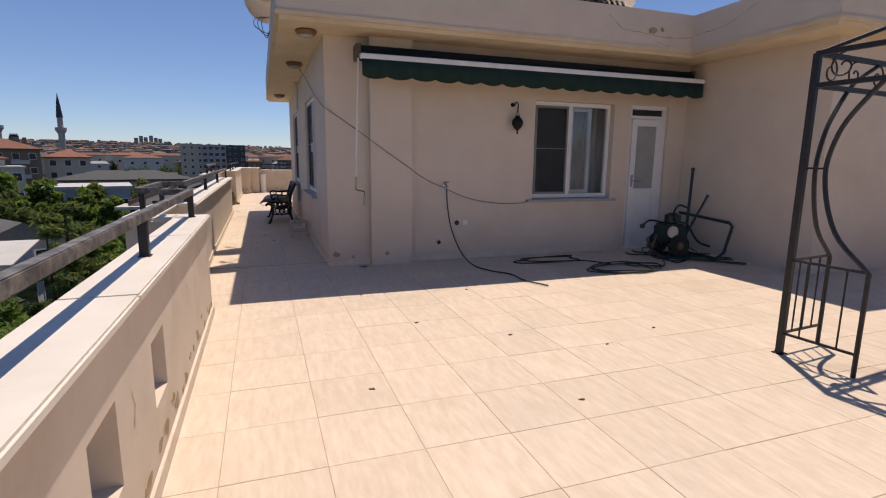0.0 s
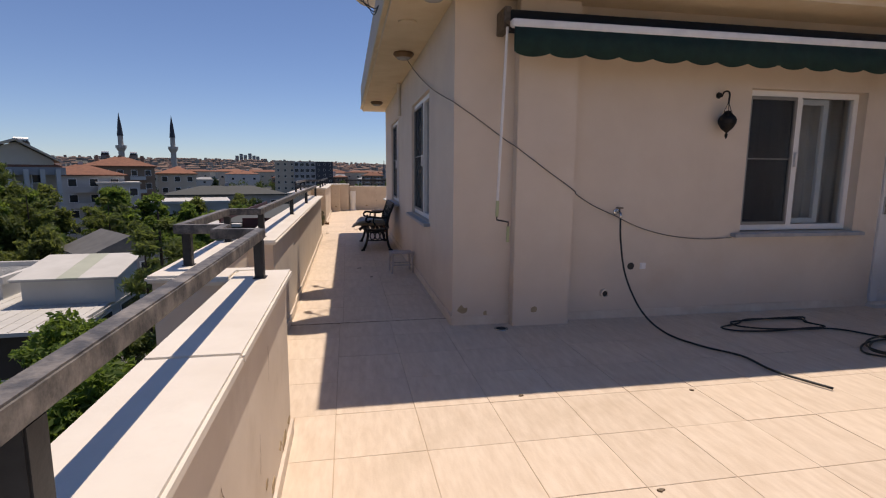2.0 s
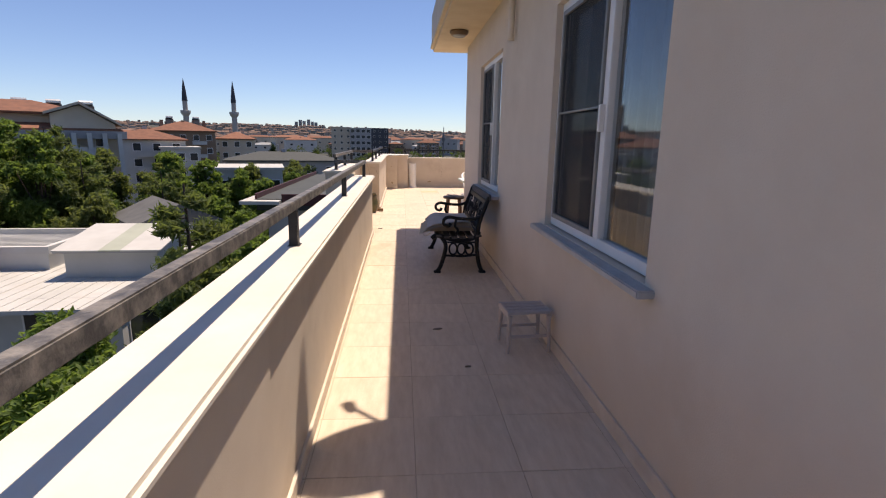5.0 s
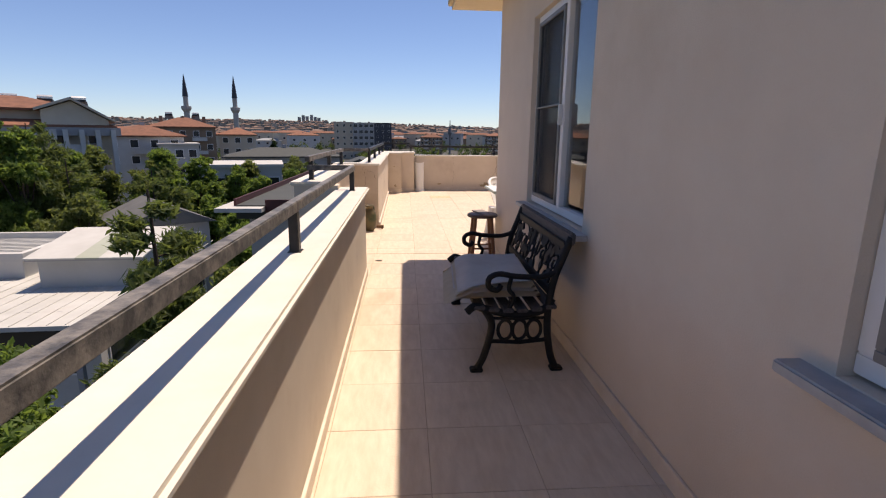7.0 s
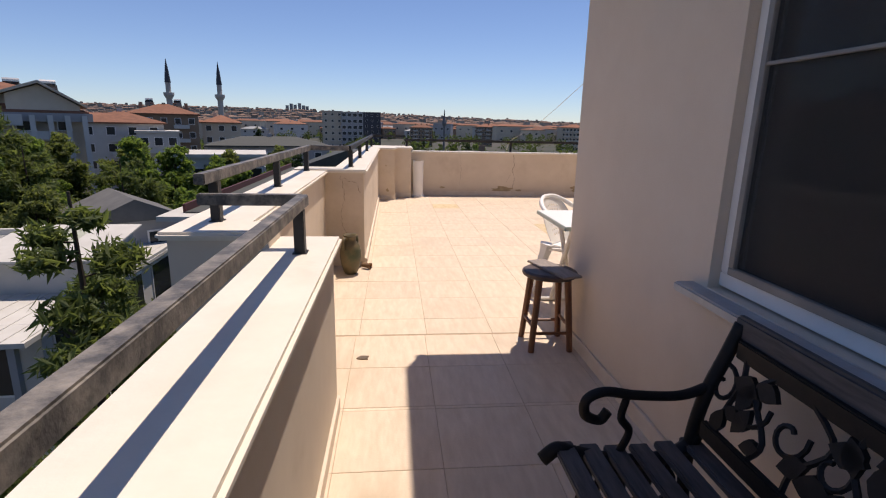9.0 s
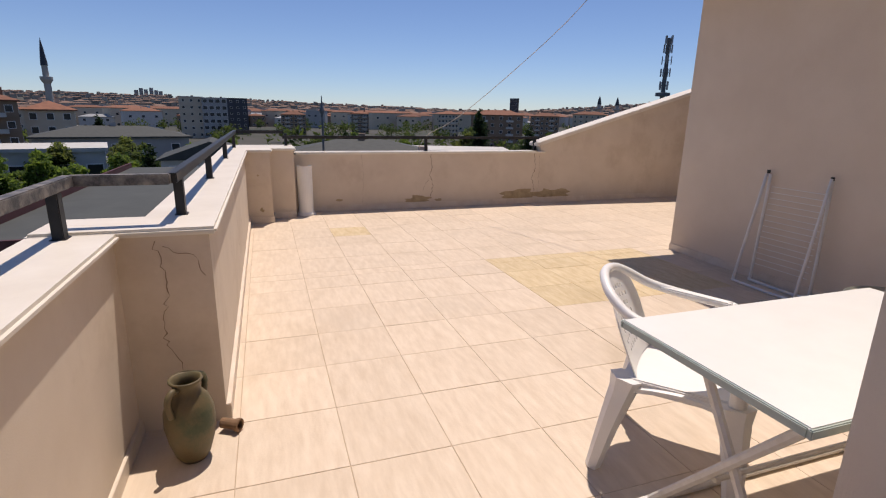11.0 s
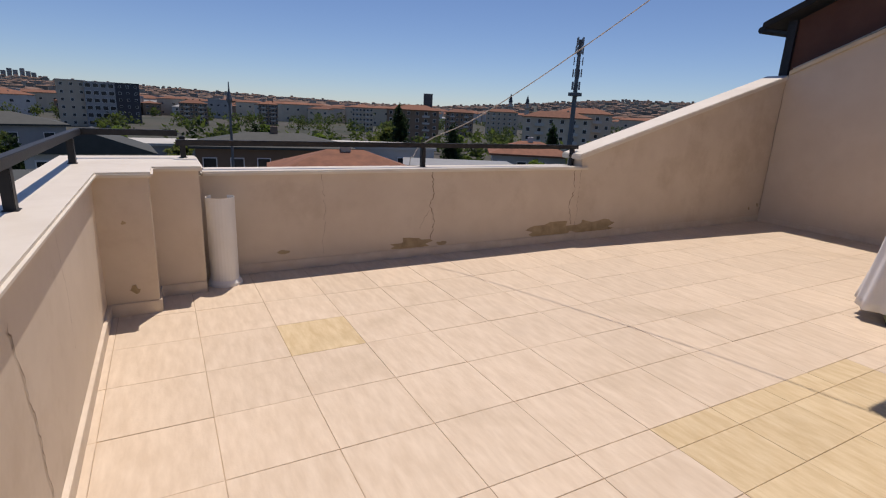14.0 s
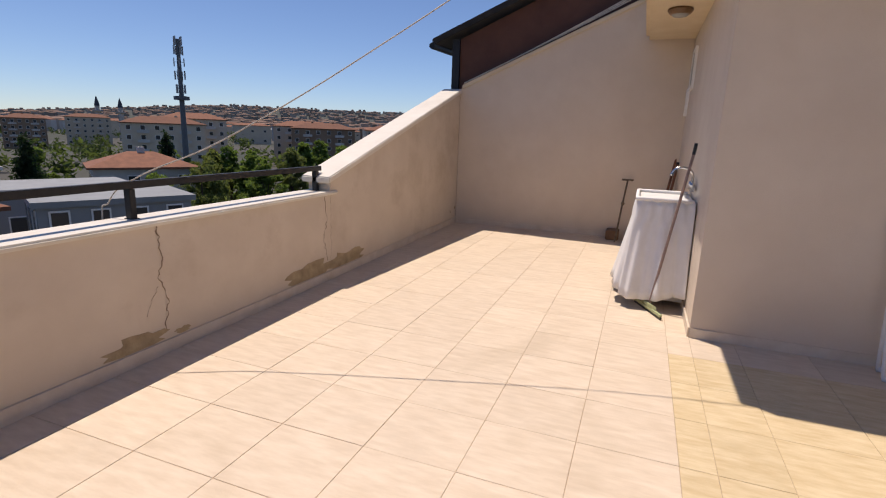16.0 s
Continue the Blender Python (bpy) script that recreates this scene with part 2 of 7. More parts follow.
# ---- building helpers ----
class G:
    """Collects vertices and faces for one mesh."""

    def __init__(self):
        self.v, self.f = [], []

    def add(self, vs, fs):
        o = len(self.v)
        self.v += [tuple(p) for p in vs]
        self.f += [tuple(i + o for i in f) for f in fs]
        return self

    def box(self, x0, y0, z0, x1, y1, z1):
        return self.prism([(x0, y0), (x1, y0), (x1, y1), (x0, y1)], z0, z1)

    def prism(self, poly, z0, z1):
        n = len(poly)
        a = sum(poly[i][0] * poly[(i + 1) % n][1] - poly[(i + 1) % n][0] * poly[i][1] for i in range(n))
        if a < 0:
            poly = poly[::-1]
        z0 = z0 if hasattr(z0, "__len__") else [z0] * n
        z1 = z1 if hasattr(z1, "__len__") else [z1] * n
        if a < 0:
            z0, z1 = z0[::-1], z1[::-1]
        vs = [(x, y, z0[i]) for i, (x, y) in enumerate(poly)] + [(x, y, z1[i]) for i, (x, y) in enumerate(poly)]
        fs = [tuple(range(n))[::-1], tuple(range(n, 2 * n))]
        fs += [(i, (i + 1) % n, n + (i + 1) % n, n + i) for i in range(n)]
        return self.add(vs, fs)

    def tube(self, pts, r, n=8, closed=False):
        pts = [Vector(p) for p in pts]
        k = len(pts)
        rs = r if hasattr(r, "__len__") else [r] * k
        up = Vector((0, 0, 1))
        d0 = (pts[1] - pts[0]).normalized()
        if abs(d0.dot(up)) > 0.9:
            up = Vector((1, 0, 0))
        vs = []
        for i, p in enumerate(pts):
            if closed:
                d = pts[(i + 1) % k] - pts[i - 1]
            else:
                d = pts[min(i + 1, k - 1)] - pts[max(i - 1, 0)]
            d = d.normalized() if d.length > 1e-9 else d0
            s = d.cross(up)
            if s.length < 1e-4:
                s = d.cross(Vector((0, 1, 0)))
            s.normalize()
            u = s.cross(d).normalized()
            up = u
            for j in range(n):
                a = 2 * math.pi * (j + 0.5) / n
                vs.append(p + (s * math.cos(a) + u * math.sin(a)) * rs[i])
        fs = []
        for i in range(k if closed else k - 1):
            for j in range(n):
                a, b = i * n + j, i * n + (j + 1) % n
                c, d = ((i + 1) % k) * n + (j + 1) % n, ((i + 1) % k) * n + j
                fs.append((a, b, c, d))
        if not closed:
            fs += [tuple(range(n))[::-1], tuple(range((k - 1) * n, k * n))]
        return self.add(vs, fs)

    def lathe(self, prof, n=20, c=(0, 0, 0), cap=True):
        vs, fs = [], []
        for r, z in prof:
            for j in range(n):
                a = 2 * math.pi * j / n
                vs.append((c[0] + r * math.cos(a), c[1] + r * math.sin(a), c[2] + z))
        for i in range(len(prof) - 1):
            for j in range(n):
                fs.append((i * n + j, i * n + (j + 1) % n, (i + 1) * n + (j + 1) % n, (i + 1) * n + j))
        if cap:
            fs += [tuple(range(n))[::-1], tuple(range((len(prof) - 1) * n, len(prof) * n))]
        return self.add(vs, fs)

    def moved(self, m):
        self.v = [tuple(m @ Vector(p)) for p in self.v]
        return self

    def mesh(self, name, material, bevel=0.0, smooth=False, segs=2):
        me = bpy.data.meshes.new(name)
        me.from_pydata(self.v, [], self.f)
        if bevel:
            bm = bmesh.new()
            bm.from_mesh(me)
            bmesh.ops.recalc_face_normals(bm, faces=bm.faces)
            es = [e for e in bm.edges if len(e.link_faces) == 2 and e.calc_face_angle(0) > 0.5]
            bmesh.ops.bevel(bm, geom=es, offset=bevel, segments=segs, affect="EDGES", clamp_overlap=True)
            bm.to_mesh(me)
            bm.free()
        me.materials.append(material)
        if smooth:
            for p in me.polygons:
                p.use_smooth = True
        me.update()
        return me


def part(name, g, material, parent=None, label="", bevel=0.0, smooth=False, segs=2):
    ob = new(name, g.mesh(name, material, bevel, smooth, segs))
    if parent is not None:
        ob.parent = parent
    if label:
        tagged(ob, label)
    return ob


def thing(name, label, category, group="", at=None, kind=""):
    ob = new(name)
    ob.empty_display_size = 0.1
    if at is not None:
        ob.matrix_basis = at
    return tagged(ob, label, category, group, kind)


def struct(name, g, material, label="", bevel=0.0, category=""):
    return tagged(part(name, g, material, None, "", bevel), label, category or name.split("_")[0], "", "structure")


def spiral(c, r0, r1, a0, a1, n=14, ax=(0, 1)):
    """Points of a flat scroll round c in the plane of two axes."""
    out = []
    for i in range(n + 1):
        t = i / n
        r, a = r0 + (r1 - r0) * t, radians(a0 + (a1 - a0) * t)
        p = list(c)
        p[ax[0]] += r * math.cos(a)
        p[ax[1]] += r * math.sin(a)
        out.append(tuple(p))
    return out


def curve(pts, n=6):
    """A smooth line through points (Catmull-Rom)."""
    p = [Vector(q) for q in pts]
    p = [p[0] * 2 - p[1]] + p + [p[-1] * 2 - p[-2]]
    out = []
    for i in range(1, len(p) - 2):
        for k in range(n):
            t = k / n
            a, b, c, d = p[i - 1], p[i], p[i + 1], p[i + 2]
            out.append(0.5 * (2 * b + (c - a) * t + (2 * a - 5 * b + 4 * c - d) * t * t + (3 * b - a - 3 * c + d) * t ** 3))
    out.append(p[-2])
    return out


def wall_with_holes(g, axis, at, thick, a0, a1, z0, z1, holes):
    """A wall along axis 'x' or 'y' with its outer face at `at`, thickness towards +, and holes (a0, a1, z0, z1)."""
    cuts = sorted({a0, a1, *[h[0] for h in holes], *[h[1] for h in holes]})
    zs = sorted({z0, z1, *[h[2] for h in holes], *[h[3] for h in holes]})
    solid = lambda a, z: not any(h[0] < a < h[1] and h[2] < z < h[3] for h in holes)
    na, nz = len(cuts) - 1, len(zs) - 1
    cell = [[solid((cuts[i] + cuts[i + 1]) / 2, (zs[k] + zs[k + 1]) / 2) for k in range(nz)] for i in range(na)]
    lo, hi = min(at, at + thick), max(at, at + thick)

    def P(a, z, w):
        return (a, w, z) if axis == "x" else (w, a, z)

    def quad(p):
        g.add(p, [(0, 1, 2, 3)])

    for i in range(na):
        for k in range(nz):
            if not cell[i][k]:
                continue
            A, B, C, D = cuts[i], cuts[i + 1], zs[k], zs[k + 1]
            for w in (lo, hi):
                quad([P(A, C, w), P(B, C, w), P(B, D, w), P(A, D, w)])
            for di, dk, q in ((-1, 0, (A, A, C, D)), (1, 0, (B, B, C, D)), (0, -1, (A, B, C, C)), (0, 1, (A, B, D, D))):
                ii, kk = i + di, k + dk
                if 0 <= ii < na and 0 <= kk < nz and cell[ii][kk]:
                    continue
                if di:
                    quad([P(q[0], C, lo), P(q[0], C, hi), P(q[0], D, hi), P(q[0], D, lo)])
                else:
                    quad([P(A, q[2], lo), P(B, q[2], lo), P(B, q[2], hi), P(A, q[2], hi)])
    return g


def fix_normals(ob):
    bm = bmesh.new()
    bm.from_mesh(ob.data)
    bmesh.ops.remove_doubles(bm, verts=bm.verts, dist=1e-5)
    bmesh.ops.recalc_face_normals(bm, faces=bm.faces)
    bm.to_mesh(ob.data)
    bm.free()
    return ob


# ---- plan ----
Y_S, Y_C, Y_N = -8.6, 7.60, 14.54      # south end, end of the corridor wall, north parapet
X_E, X_B2, Y_B2 = 6.88, 3.04, 11.38   # east wall, second block's west and north faces
SOF, TOP = 2.75, 3.30                 # soffit and roof edge heights
GZ = -14.0                            # street level

# floor beds, one under each tiled field
bed_s = struct("floor_south", G().prism([(-2.1, Y_S), (9.5, Y_S), (9.5, 0.0), (0.0, 0.0), (0.0, 0.23), (-2.1, 0.23)], -0.30, -0.0032), GROUT,
               "cream tiled terrace floor with grey joints", category="floor")
bed_c = struct("floor_corridor", G().prism([(-1.72, 0.23), (0.0, 0.23), (0.0, Y_C), (-1.72, Y_C)], -0.30, -0.0032), GROUT,
               "cream tiled floor of the narrow terrace passage", category="floor")
bed_n = struct("floor_north", G().prism([(-2.1, Y_C), (X_B2, Y_C), (X_B2, Y_B2), (X_E, Y_B2), (X_E, 15.0), (-2.1, 15.0)], -0.30, -0.0032), GROUT,
               "cream tiled terrace floor with a few yellow tiles", category="floor")
# the storeys of the house below the terrace
struct("wall_lower_storeys", G().prism([(-1.45, Y_S), (9.5, Y_S), (9.5, 14.9), (-1.45, 14.9)], GZ - 0.5, -0.304), PLASTER,
       "cream plastered storeys below the terrace", category="wall")

# house walls
w = struct("wall_south", wall_with_holes(G(), "x", 0.0, 0.24, 0.0, 5.45, -0.05, SOF, [(2.83, 4.13, 0.79, 2.14), (4.42, 5.11, -0.04, 2.15)]),
           PLASTER, "cream plastered house wall with a window and a door", category="wall")
fix_normals(w)
struct("wall_pilaster", G().box(0.52, -0.11, -0.02, 1.05, 0.003, SOF), PLASTER, "cream plastered pilaster on the house wall", 0.006, "wall")
w = struct("wall_west", wall_with_holes(G(), "y", 0.0, 0.24, 0.24, Y_C - 0.24, -0.05, SOF, [(1.33, 2.86, 0.79, 2.24), (4.70, 6.12, 0.80, 2.28)]),
           PLASTER, "cream plastered house wall along the passage with two windows", category="wall")
fix_normals(w)
struct("wall_corridor_north", G().box(0.0, Y_C - 0.24, -0.05, X_B2 + 0.24, Y_C, SOF), PLASTER, "cream plastered house wall", category="wall")
struct("wall_block_west", G().box(X_B2, Y_C, -0.05, X_B2 + 0.24, Y_B2, SOF), PLASTER, "cream plastered shaded house wall", 0.004, "wall")
w = struct("wall_block_north", wall_with_holes(G(), "x", Y_B2 - 0.24, 0.24, X_B2 + 0.24, X_E, -0.05, SOF, [(6.10, 6.55, 2.06, 2.55), (6.64, 6.85, 1.76, 2.10)]),
           PLASTER, "cream plastered sunlit house wall with two small vents", category="wall")
fix_normals(w)
struct("wall_wing_west", G().box(5.45, -2.15, -0.05, 5.69, 0.24, SOF), PLASTER, "cream plastered wall of the side wing", category="wall")
struct("wall_wing_south", G().box(5.69, -2.15, -0.05, 9.5, -1.91, SOF), PLASTER, "cream plastered wall of the side wing", category="wall")
# plain walls that close the terrace behind the camera
struct("wall_terrace_south", G().box(-1.46, Y_S - 0.2, -0.3, 9.7, Y_S, 1.0), PLASTER_ROUGH, "cream plastered terrace parapet", category="wall")
struct("wall_terrace_east", G().box(9.5, Y_S, -0.3, 9.7, -1.91, 2.2), PLASTER_ROUGH, "cream plastered terrace wall", category="wall")

# roof slab with its tall plastered edge
rim = [(-0.5, -0.5), (4.95, -0.5), (4.95, -2.45), (9.7, -2.45), (9.7, 11.0), (X_E - 0.03, 11.0), (X_E - 0.03, 11.95), (2.59, 11.95), (2.59, 8.05), (-0.5, 8.05)]
struct("ceiling_soffit", G().prism(rim, SOF, SOF + 0.10), SOFFIT, "yellowed plaster soffit of the roof overhang", category="soffit")
rim2 = [(-0.53, -0.53), (4.92, -0.53), (4.92, -2.48), (9.73, -2.48), (9.73, 11.0), (X_E - 0.03, 11.0), (X_E - 0.03, 11.98), (2.56, 11.98), (2.56, 8.08), (-0.53, 8.08)]
struct("wall_roof_edge", G().prism(rim2, SOF + 0.05, TOP), PLASTER, "cream plastered roof edge with cracks", 0.012, "fascia")
rim3 = [(-0.545, -0.545), (4.905, -0.545), (4.905, -2.495), (9.745, -2.495), (9.745, 11.0), (X_E - 0.03, 11.0), (X_E - 0.03, 11.995), (2.545, 11.995), (2.545, 8.095), (-0.545, 8.095)]
struct("trim_roof_edge", G().prism(rim3, SOF + 0.045, SOF + 0.10), SOFFIT, "ochre moulding under the roof edge", 0.008, "trim")


# parapets: wall, coping and skirting
def parapet(name, poly, z, cap, label="cream plastered terrace parapet with stains and fine cracks"):
    w = struct(name, G().prism(poly, -0.3, z - 0.035), PLASTER_ROUGH, label, category="parapet")
    c = part("coping", G().prism(cap, z - 0.034, z), MARBLE, w, "white marble coping with rounded edge", bevel=0.012)
    return w


ZP, ZQ = 0.86, 0.94
w = struct("wall_parapet_south", wall_with_holes(G(), "y", -1.205, -0.20, Y_S, -1.72, -0.3, ZP - 0.035, [(-4.15, -3.88, 0.31, 0.59), (-4.965, -4.69, 0.32, 0.605), (-5.78, -5.51, 0.32, 0.605), (-6.6, -6.33, 0.32, 0.605)]),
           PLASTER_ROUGH, "cream plastered parapet with small square openings", category="parapet")
fix_normals(w)
for y0, y1 in ((Y_S, -7.30), (-7.30, -5.85), (-5.85, -4.40), (-4.40, -2.93), (-2.93, -1.71)):
    part("coping_slab", G().box(-1.425, y0 + 0.001, ZP - 0.034, -1.172, y1 - 0.001, ZP), MARBLE, w, "white marble coping slab with rounded edge", bevel=0.008)
# the first niche steps outwards twice
parapet("wall_parapet_niche_a", [(-1.34, -1.721), (-1.34, -1.66), (-1.59, -1.66), (-1.59, -1.86), (-1.406, -1.86), (-1.406, -1.721)], ZP,
        [(-1.31, -1.709), (-1.31, -1.62), (-1.575, -1.62), (-1.575, -1.90), (-1.426, -1.90), (-1.426, -1.709)])
parapet("wall_parapet_niche_b", [(-1.59, -1.78), (-1.59, -0.55), (-1.79, -0.55), (-1.79, -1.78)], ZP,
        [(-1.576, -1.81), (-1.576, -0.53), (-1.815, -0.53), (-1.815, -1.81)])
parapet("wall_parapet_passage", [(-1.42, -0.55), (-1.42, 0.86), (-1.43, 0.88), (-1.43, 6.70), (-1.66, 6.70), (-1.66, -0.55)], ZP,
        [(-1.39, -0.58), (-1.39, 6.73), (-1.69, 6.73), (-1.69, -0.528), (-1.577, -0.528), (-1.577, -0.58)])
parapet("wall_parapet_niche_c", [(-1.66, 6.70), (-1.66, 6.48), (-2.05, 6.48), (-2.05, 9.30), (-1.80, 9.30), (-1.80, 6.70)], ZQ - 0.01,
        [(-1.691, 6.72), (-1.691, 6.46), (-2.09, 6.46), (-2.09, 9.269), (-1.765, 9.269), (-1.765, 6.72)])
parapet("wall_parapet_north_west", [(-1.44, 9.30), (-1.44, 13.90), (-1.14, 13.90), (-1.14, 14.20), (-0.83, 14.20), (-0.83, 14.94), (-1.70, 14.94), (-1.70, 9.55), (-2.05, 9.55), (-2.05, 9.30)], ZQ,
        [(-1.405, 9.27), (-1.405, 13.865), (-1.11, 13.865), (-1.11, 14.165), (-0.80, 14.165), (-0.80, 14.98), (-1.74, 14.98), (-1.74, 9.58), (-2.09, 9.58), (-2.09, 9.27)],
        "cream plastered parapet with two stepped corner piers")
parapet("wall_parapet_north", [(-0.83, Y_N), (3.12, Y_N + 0.03), (3.12, Y_N + 0.27), (-0.83, Y_N + 0.24)], 0.86,
        [(-0.799, Y_N - 0.03), (3.22, Y_N), (3.22, Y_N + 0.29), (-0.799, Y_N + 0.27)], "cream plastered parapet with a long crack and damp patches")
# rising part of the north parapet and the sloped east wall
ns = struct("wall_parapet_slope", G().prism([(3.12, Y_N + 0.03), (X_E, Y_N + 0.10), (X_E, Y_N + 0.34), (3.12, Y_N + 0.27)], -0.3, [0.95, 2.05, 2.05, 0.95]), PLASTER_ROUGH,
            "cream plastered parapet that rises with the roof", category="parapet")
part("coping", G().prism([(3.06, Y_N - 0.005), (X_E + 0.02, Y_N + 0.065), (X_E + 0.02, Y_N + 0.39), (3.06, Y_N + 0.31)], [0.935, 2.05, 2.05, 0.935], [0.995, 2.11, 2.11, 0.995]), MARBLE, ns,
     "white marble coping on the slope", bevel=0.01)
zs = lambda y: 2.09 + (14.72 - y) * 0.435
es = struct("wall_east", G().prism([(X_E, 11.0), (X_E + 0.25, 11.0), (X_E + 0.25, Y_N + 0.33), (X_E, Y_N + 0.33)], -0.3, [zs(11.0), zs(11.0), zs(14.93), zs(14.93)]), PLASTER,
            "cream plastered wall with a sloping top", category="wall")
part("coping", G().prism([(X_E - 0.035, 11.0), (X_E + 0.03, 11.0), (X_E + 0.03, Y_N + 0.06), (X_E - 0.035, Y_N + 0.06)], [zs(11) - 0.01, zs(11) - 0.01, zs(14.66) - 0.01, zs(14.66) - 0.01], [zs(11) + 0.05, zs(11) + 0.05, zs(14.66) + 0.05, zs(14.66) + 0.05]), SOFFIT, es, "cream sloping ledge", bevel=0.006)


# skirting strips
def skirting(name, pts, h=0.075, t=0.014):
    g = G()
    for a, b in zip(pts, pts[1:]):
        a, b = Vector((*a, 0)), Vector((*b, 0))
        d = (b - a).normalized()
        nrm = Vector((-d.y, d.x, 0)) * t
        g.prism([tuple((a)[:2]), tuple((b)[:2]), tuple((b + nrm)[:2]), tuple((a + nrm)[:2])], -0.004, h)
    return struct(name, g, SKIRT, "cream ceramic skirting along the wall foot", 0.003, "skirting")


skirting("baseboard_parapet_south", [(-1.205, -1.72), (-1.205, Y_S)], 0.08, 0.016)
skirting("baseboard_passage_west", [(-1.43, 6.70), (-1.43, 0.88), (-1.42, 0.86), (-1.42, -0.55)])
skirting("baseboard_passage_east", [(0.0, 0.0), (0.0, Y_C)], 0.085)
skirting("baseboard_house_south", [(0.52, 0.0), (0.0, 0.0)])
skirting("baseboard_house_south_b", [(4.42, 0.0), (1.05, 0.0)])
skirting("baseboard_north_west", [(-1.44, 13.9), (-1.44, 9.30)], 0.08, 0.022)
skirting("baseboard_piers", [(-0.83, 14.2), (-1.14, 14.2), (-1.14, 13.9), (-1.44, 13.9)], 0.085)
skirting("baseboard_north", [(X_E, Y_N + 0.10), (3.12, Y_N + 0.03), (-0.83, Y_N)], 0.085)
skirting("baseboard_east", [(X_E, Y_B2), (X_E, Y_N + 0.10)])
skirting("baseboard_block_west", [(X_B2, Y_C), (X_B2, Y_B2)])
skirting("baseboard_block_north", [(X_B2, Y_B2), (X_E, Y_B2)])
skirting("baseboard_niche", [(-1.80, 9.30), (-1.80, 6.70)])


# ---- windows and door ----
def to_wall(axis, at, out):
    """Maps (along, depth from the face inwards, up) to the world for a wall; out is the sign of its outer side."""
    if axis == "x":
        return lambda a, d, z: (a, at - out * d, z)
    return lambda a, d, z: (at - out * d, a, z)


def lbox(f, a0, a1, d0, d1, z0, z1, g=None):
    p, q = f(a0, d0, z0), f(a1, d1, z1)
    g = g or G()
    return g.box(min(p[0], q[0]), min(p[1], q[1]), z0, max(p[0], q[0]), max(p[1], q[1]), z1)


def window(name, f, a0, a1, z0, z1, mull, label, sash_first=True, depth=0.09):
    root = tagged(new(name), label, "window", "", "structure")
    w = 0.055
    fr = G()
    for b in ((a0, a1, z0, z0 + w), (a0, a1, z1 - w, z1), (a0, a0 + w, z0 + w, z1 - w), (a1 - w, a1, z0 + w, z1 - w), (mull - 0.035, mull + 0.035, z0 + w, z1 - w)):
        lbox(f, b[0], b[1], depth, depth + 0.06, b[2], b[3], fr)
    part("window_frame", fr, PVC, root, "white plastic window frame", bevel=0.004)
    # one sash with its own frame and a crossbar, and a fixed light
    s0, s1 = (a0 + w, mull - 0.035) if sash_first else (mull + 0.035, a1 - w)
    c0, c1 = (mull + 0.035, a1 - w) if sash_first else (a0 + w, mull - 0.035)
    sg = G()
    v = 0.03
    zm = z0 + (z1 - z0) * 0.52
    for b in ((s0, s1, z0 + w, z0 + w + v), (s0, s1, z1 - w - v, z1 - w), (s0, s0 + v, z0 + w + v, z1 - w - v), (s1 - v, s1, z0 + w + v, z1 - w - v), (s0 + v, s1 - v, zm - 0.006, zm + 0.006)):
        lbox(f, b[0], b[1], depth - 0.012, depth + 0.02, b[2], b[3], sg)
    part("fly_screen_frame", sg, SCREENBAR, root, "thin grey frame of the fly screen", bevel=0.003)
    sn = G()
    lbox(f, s0 + v, s1 - v, depth + 0.002, depth + 0.004, z0 + w + v, z1 - w - v, sn)
    part("fly_screen", sn, SCREEN, root, "dark fly screen mesh")
    for q0, q1 in ((s0, s1), (c0, c1)):
        pg = G()
        lbox(f, q0, q1, depth + 0.036, depth + 0.042, z0 + w, z1 - w, pg)
        part("pane", pg, GLASS, root, "clear window glass").visible_shadow = False
    hb = G()
    lbox(f, mull - 0.012, mull + 0.012, depth - 0.03, depth, z0 + 0.62, z0 + 0.76, hb)
    part("handle", hb, PVC, root, "white window handle", bevel=0.004)
    return root


def net_material():
    m = bpy.data.materials.new("fly screen mesh")
    m.use_nodes = True
    t = m.node_tree
    b = t.nodes["Principled BSDF"]
    b.inputs["Base Color"].default_value = (0.03, 0.03, 0.03, 1)
    b.inputs["Roughness"].default_value = 0.8
    tr = t.nodes.new("ShaderNodeBsdfTransparent")
    mx = t.nodes.new("ShaderNodeMixShader")
    mx.inputs[0].default_value = 0.45
    t.links.new(tr.outputs[0], mx.inputs[1])
    t.links.new(b.outputs[0], mx.inputs[2])
    t.links.new(mx.outputs[0], t.nodes["Material Output"].inputs["Surface"])
    return m


SCREEN = net_material()
fs, fw = to_wall("x", 0.0, -1), to_wall("y", 0.0, -1)
window("window_1", fs, 2.83, 4.13, 0.80, 2.14, 3.45, "white plastic two-light window with a fly screen and curtains")
window("window_2", fw, 1.33, 2.86, 0.80, 2.24, 2.02, "white plastic two-light window beside the passage", False, 0.04)
window("window_3", fw, 4.70, 6.12, 0.81, 2.28, 5.36, "white plastic two-light window behind the bench", False, 0.04)
g = G()
for b in ((3.50, 3.85, 0.86, 0.91), (3.50, 3.85, 2.03, 2.08), (3.50, 3.545, 0.91, 2.03), (3.79, 3.85, 0.91, 2.03)):
    lbox(fs, b[0], b[1], 0.152, 0.19, b[2], b[3], g)
part("inner_sash", g, PVC, bpy.data.objects["window_1"], "white sliding sash half behind the fixed light", bevel=0.003)
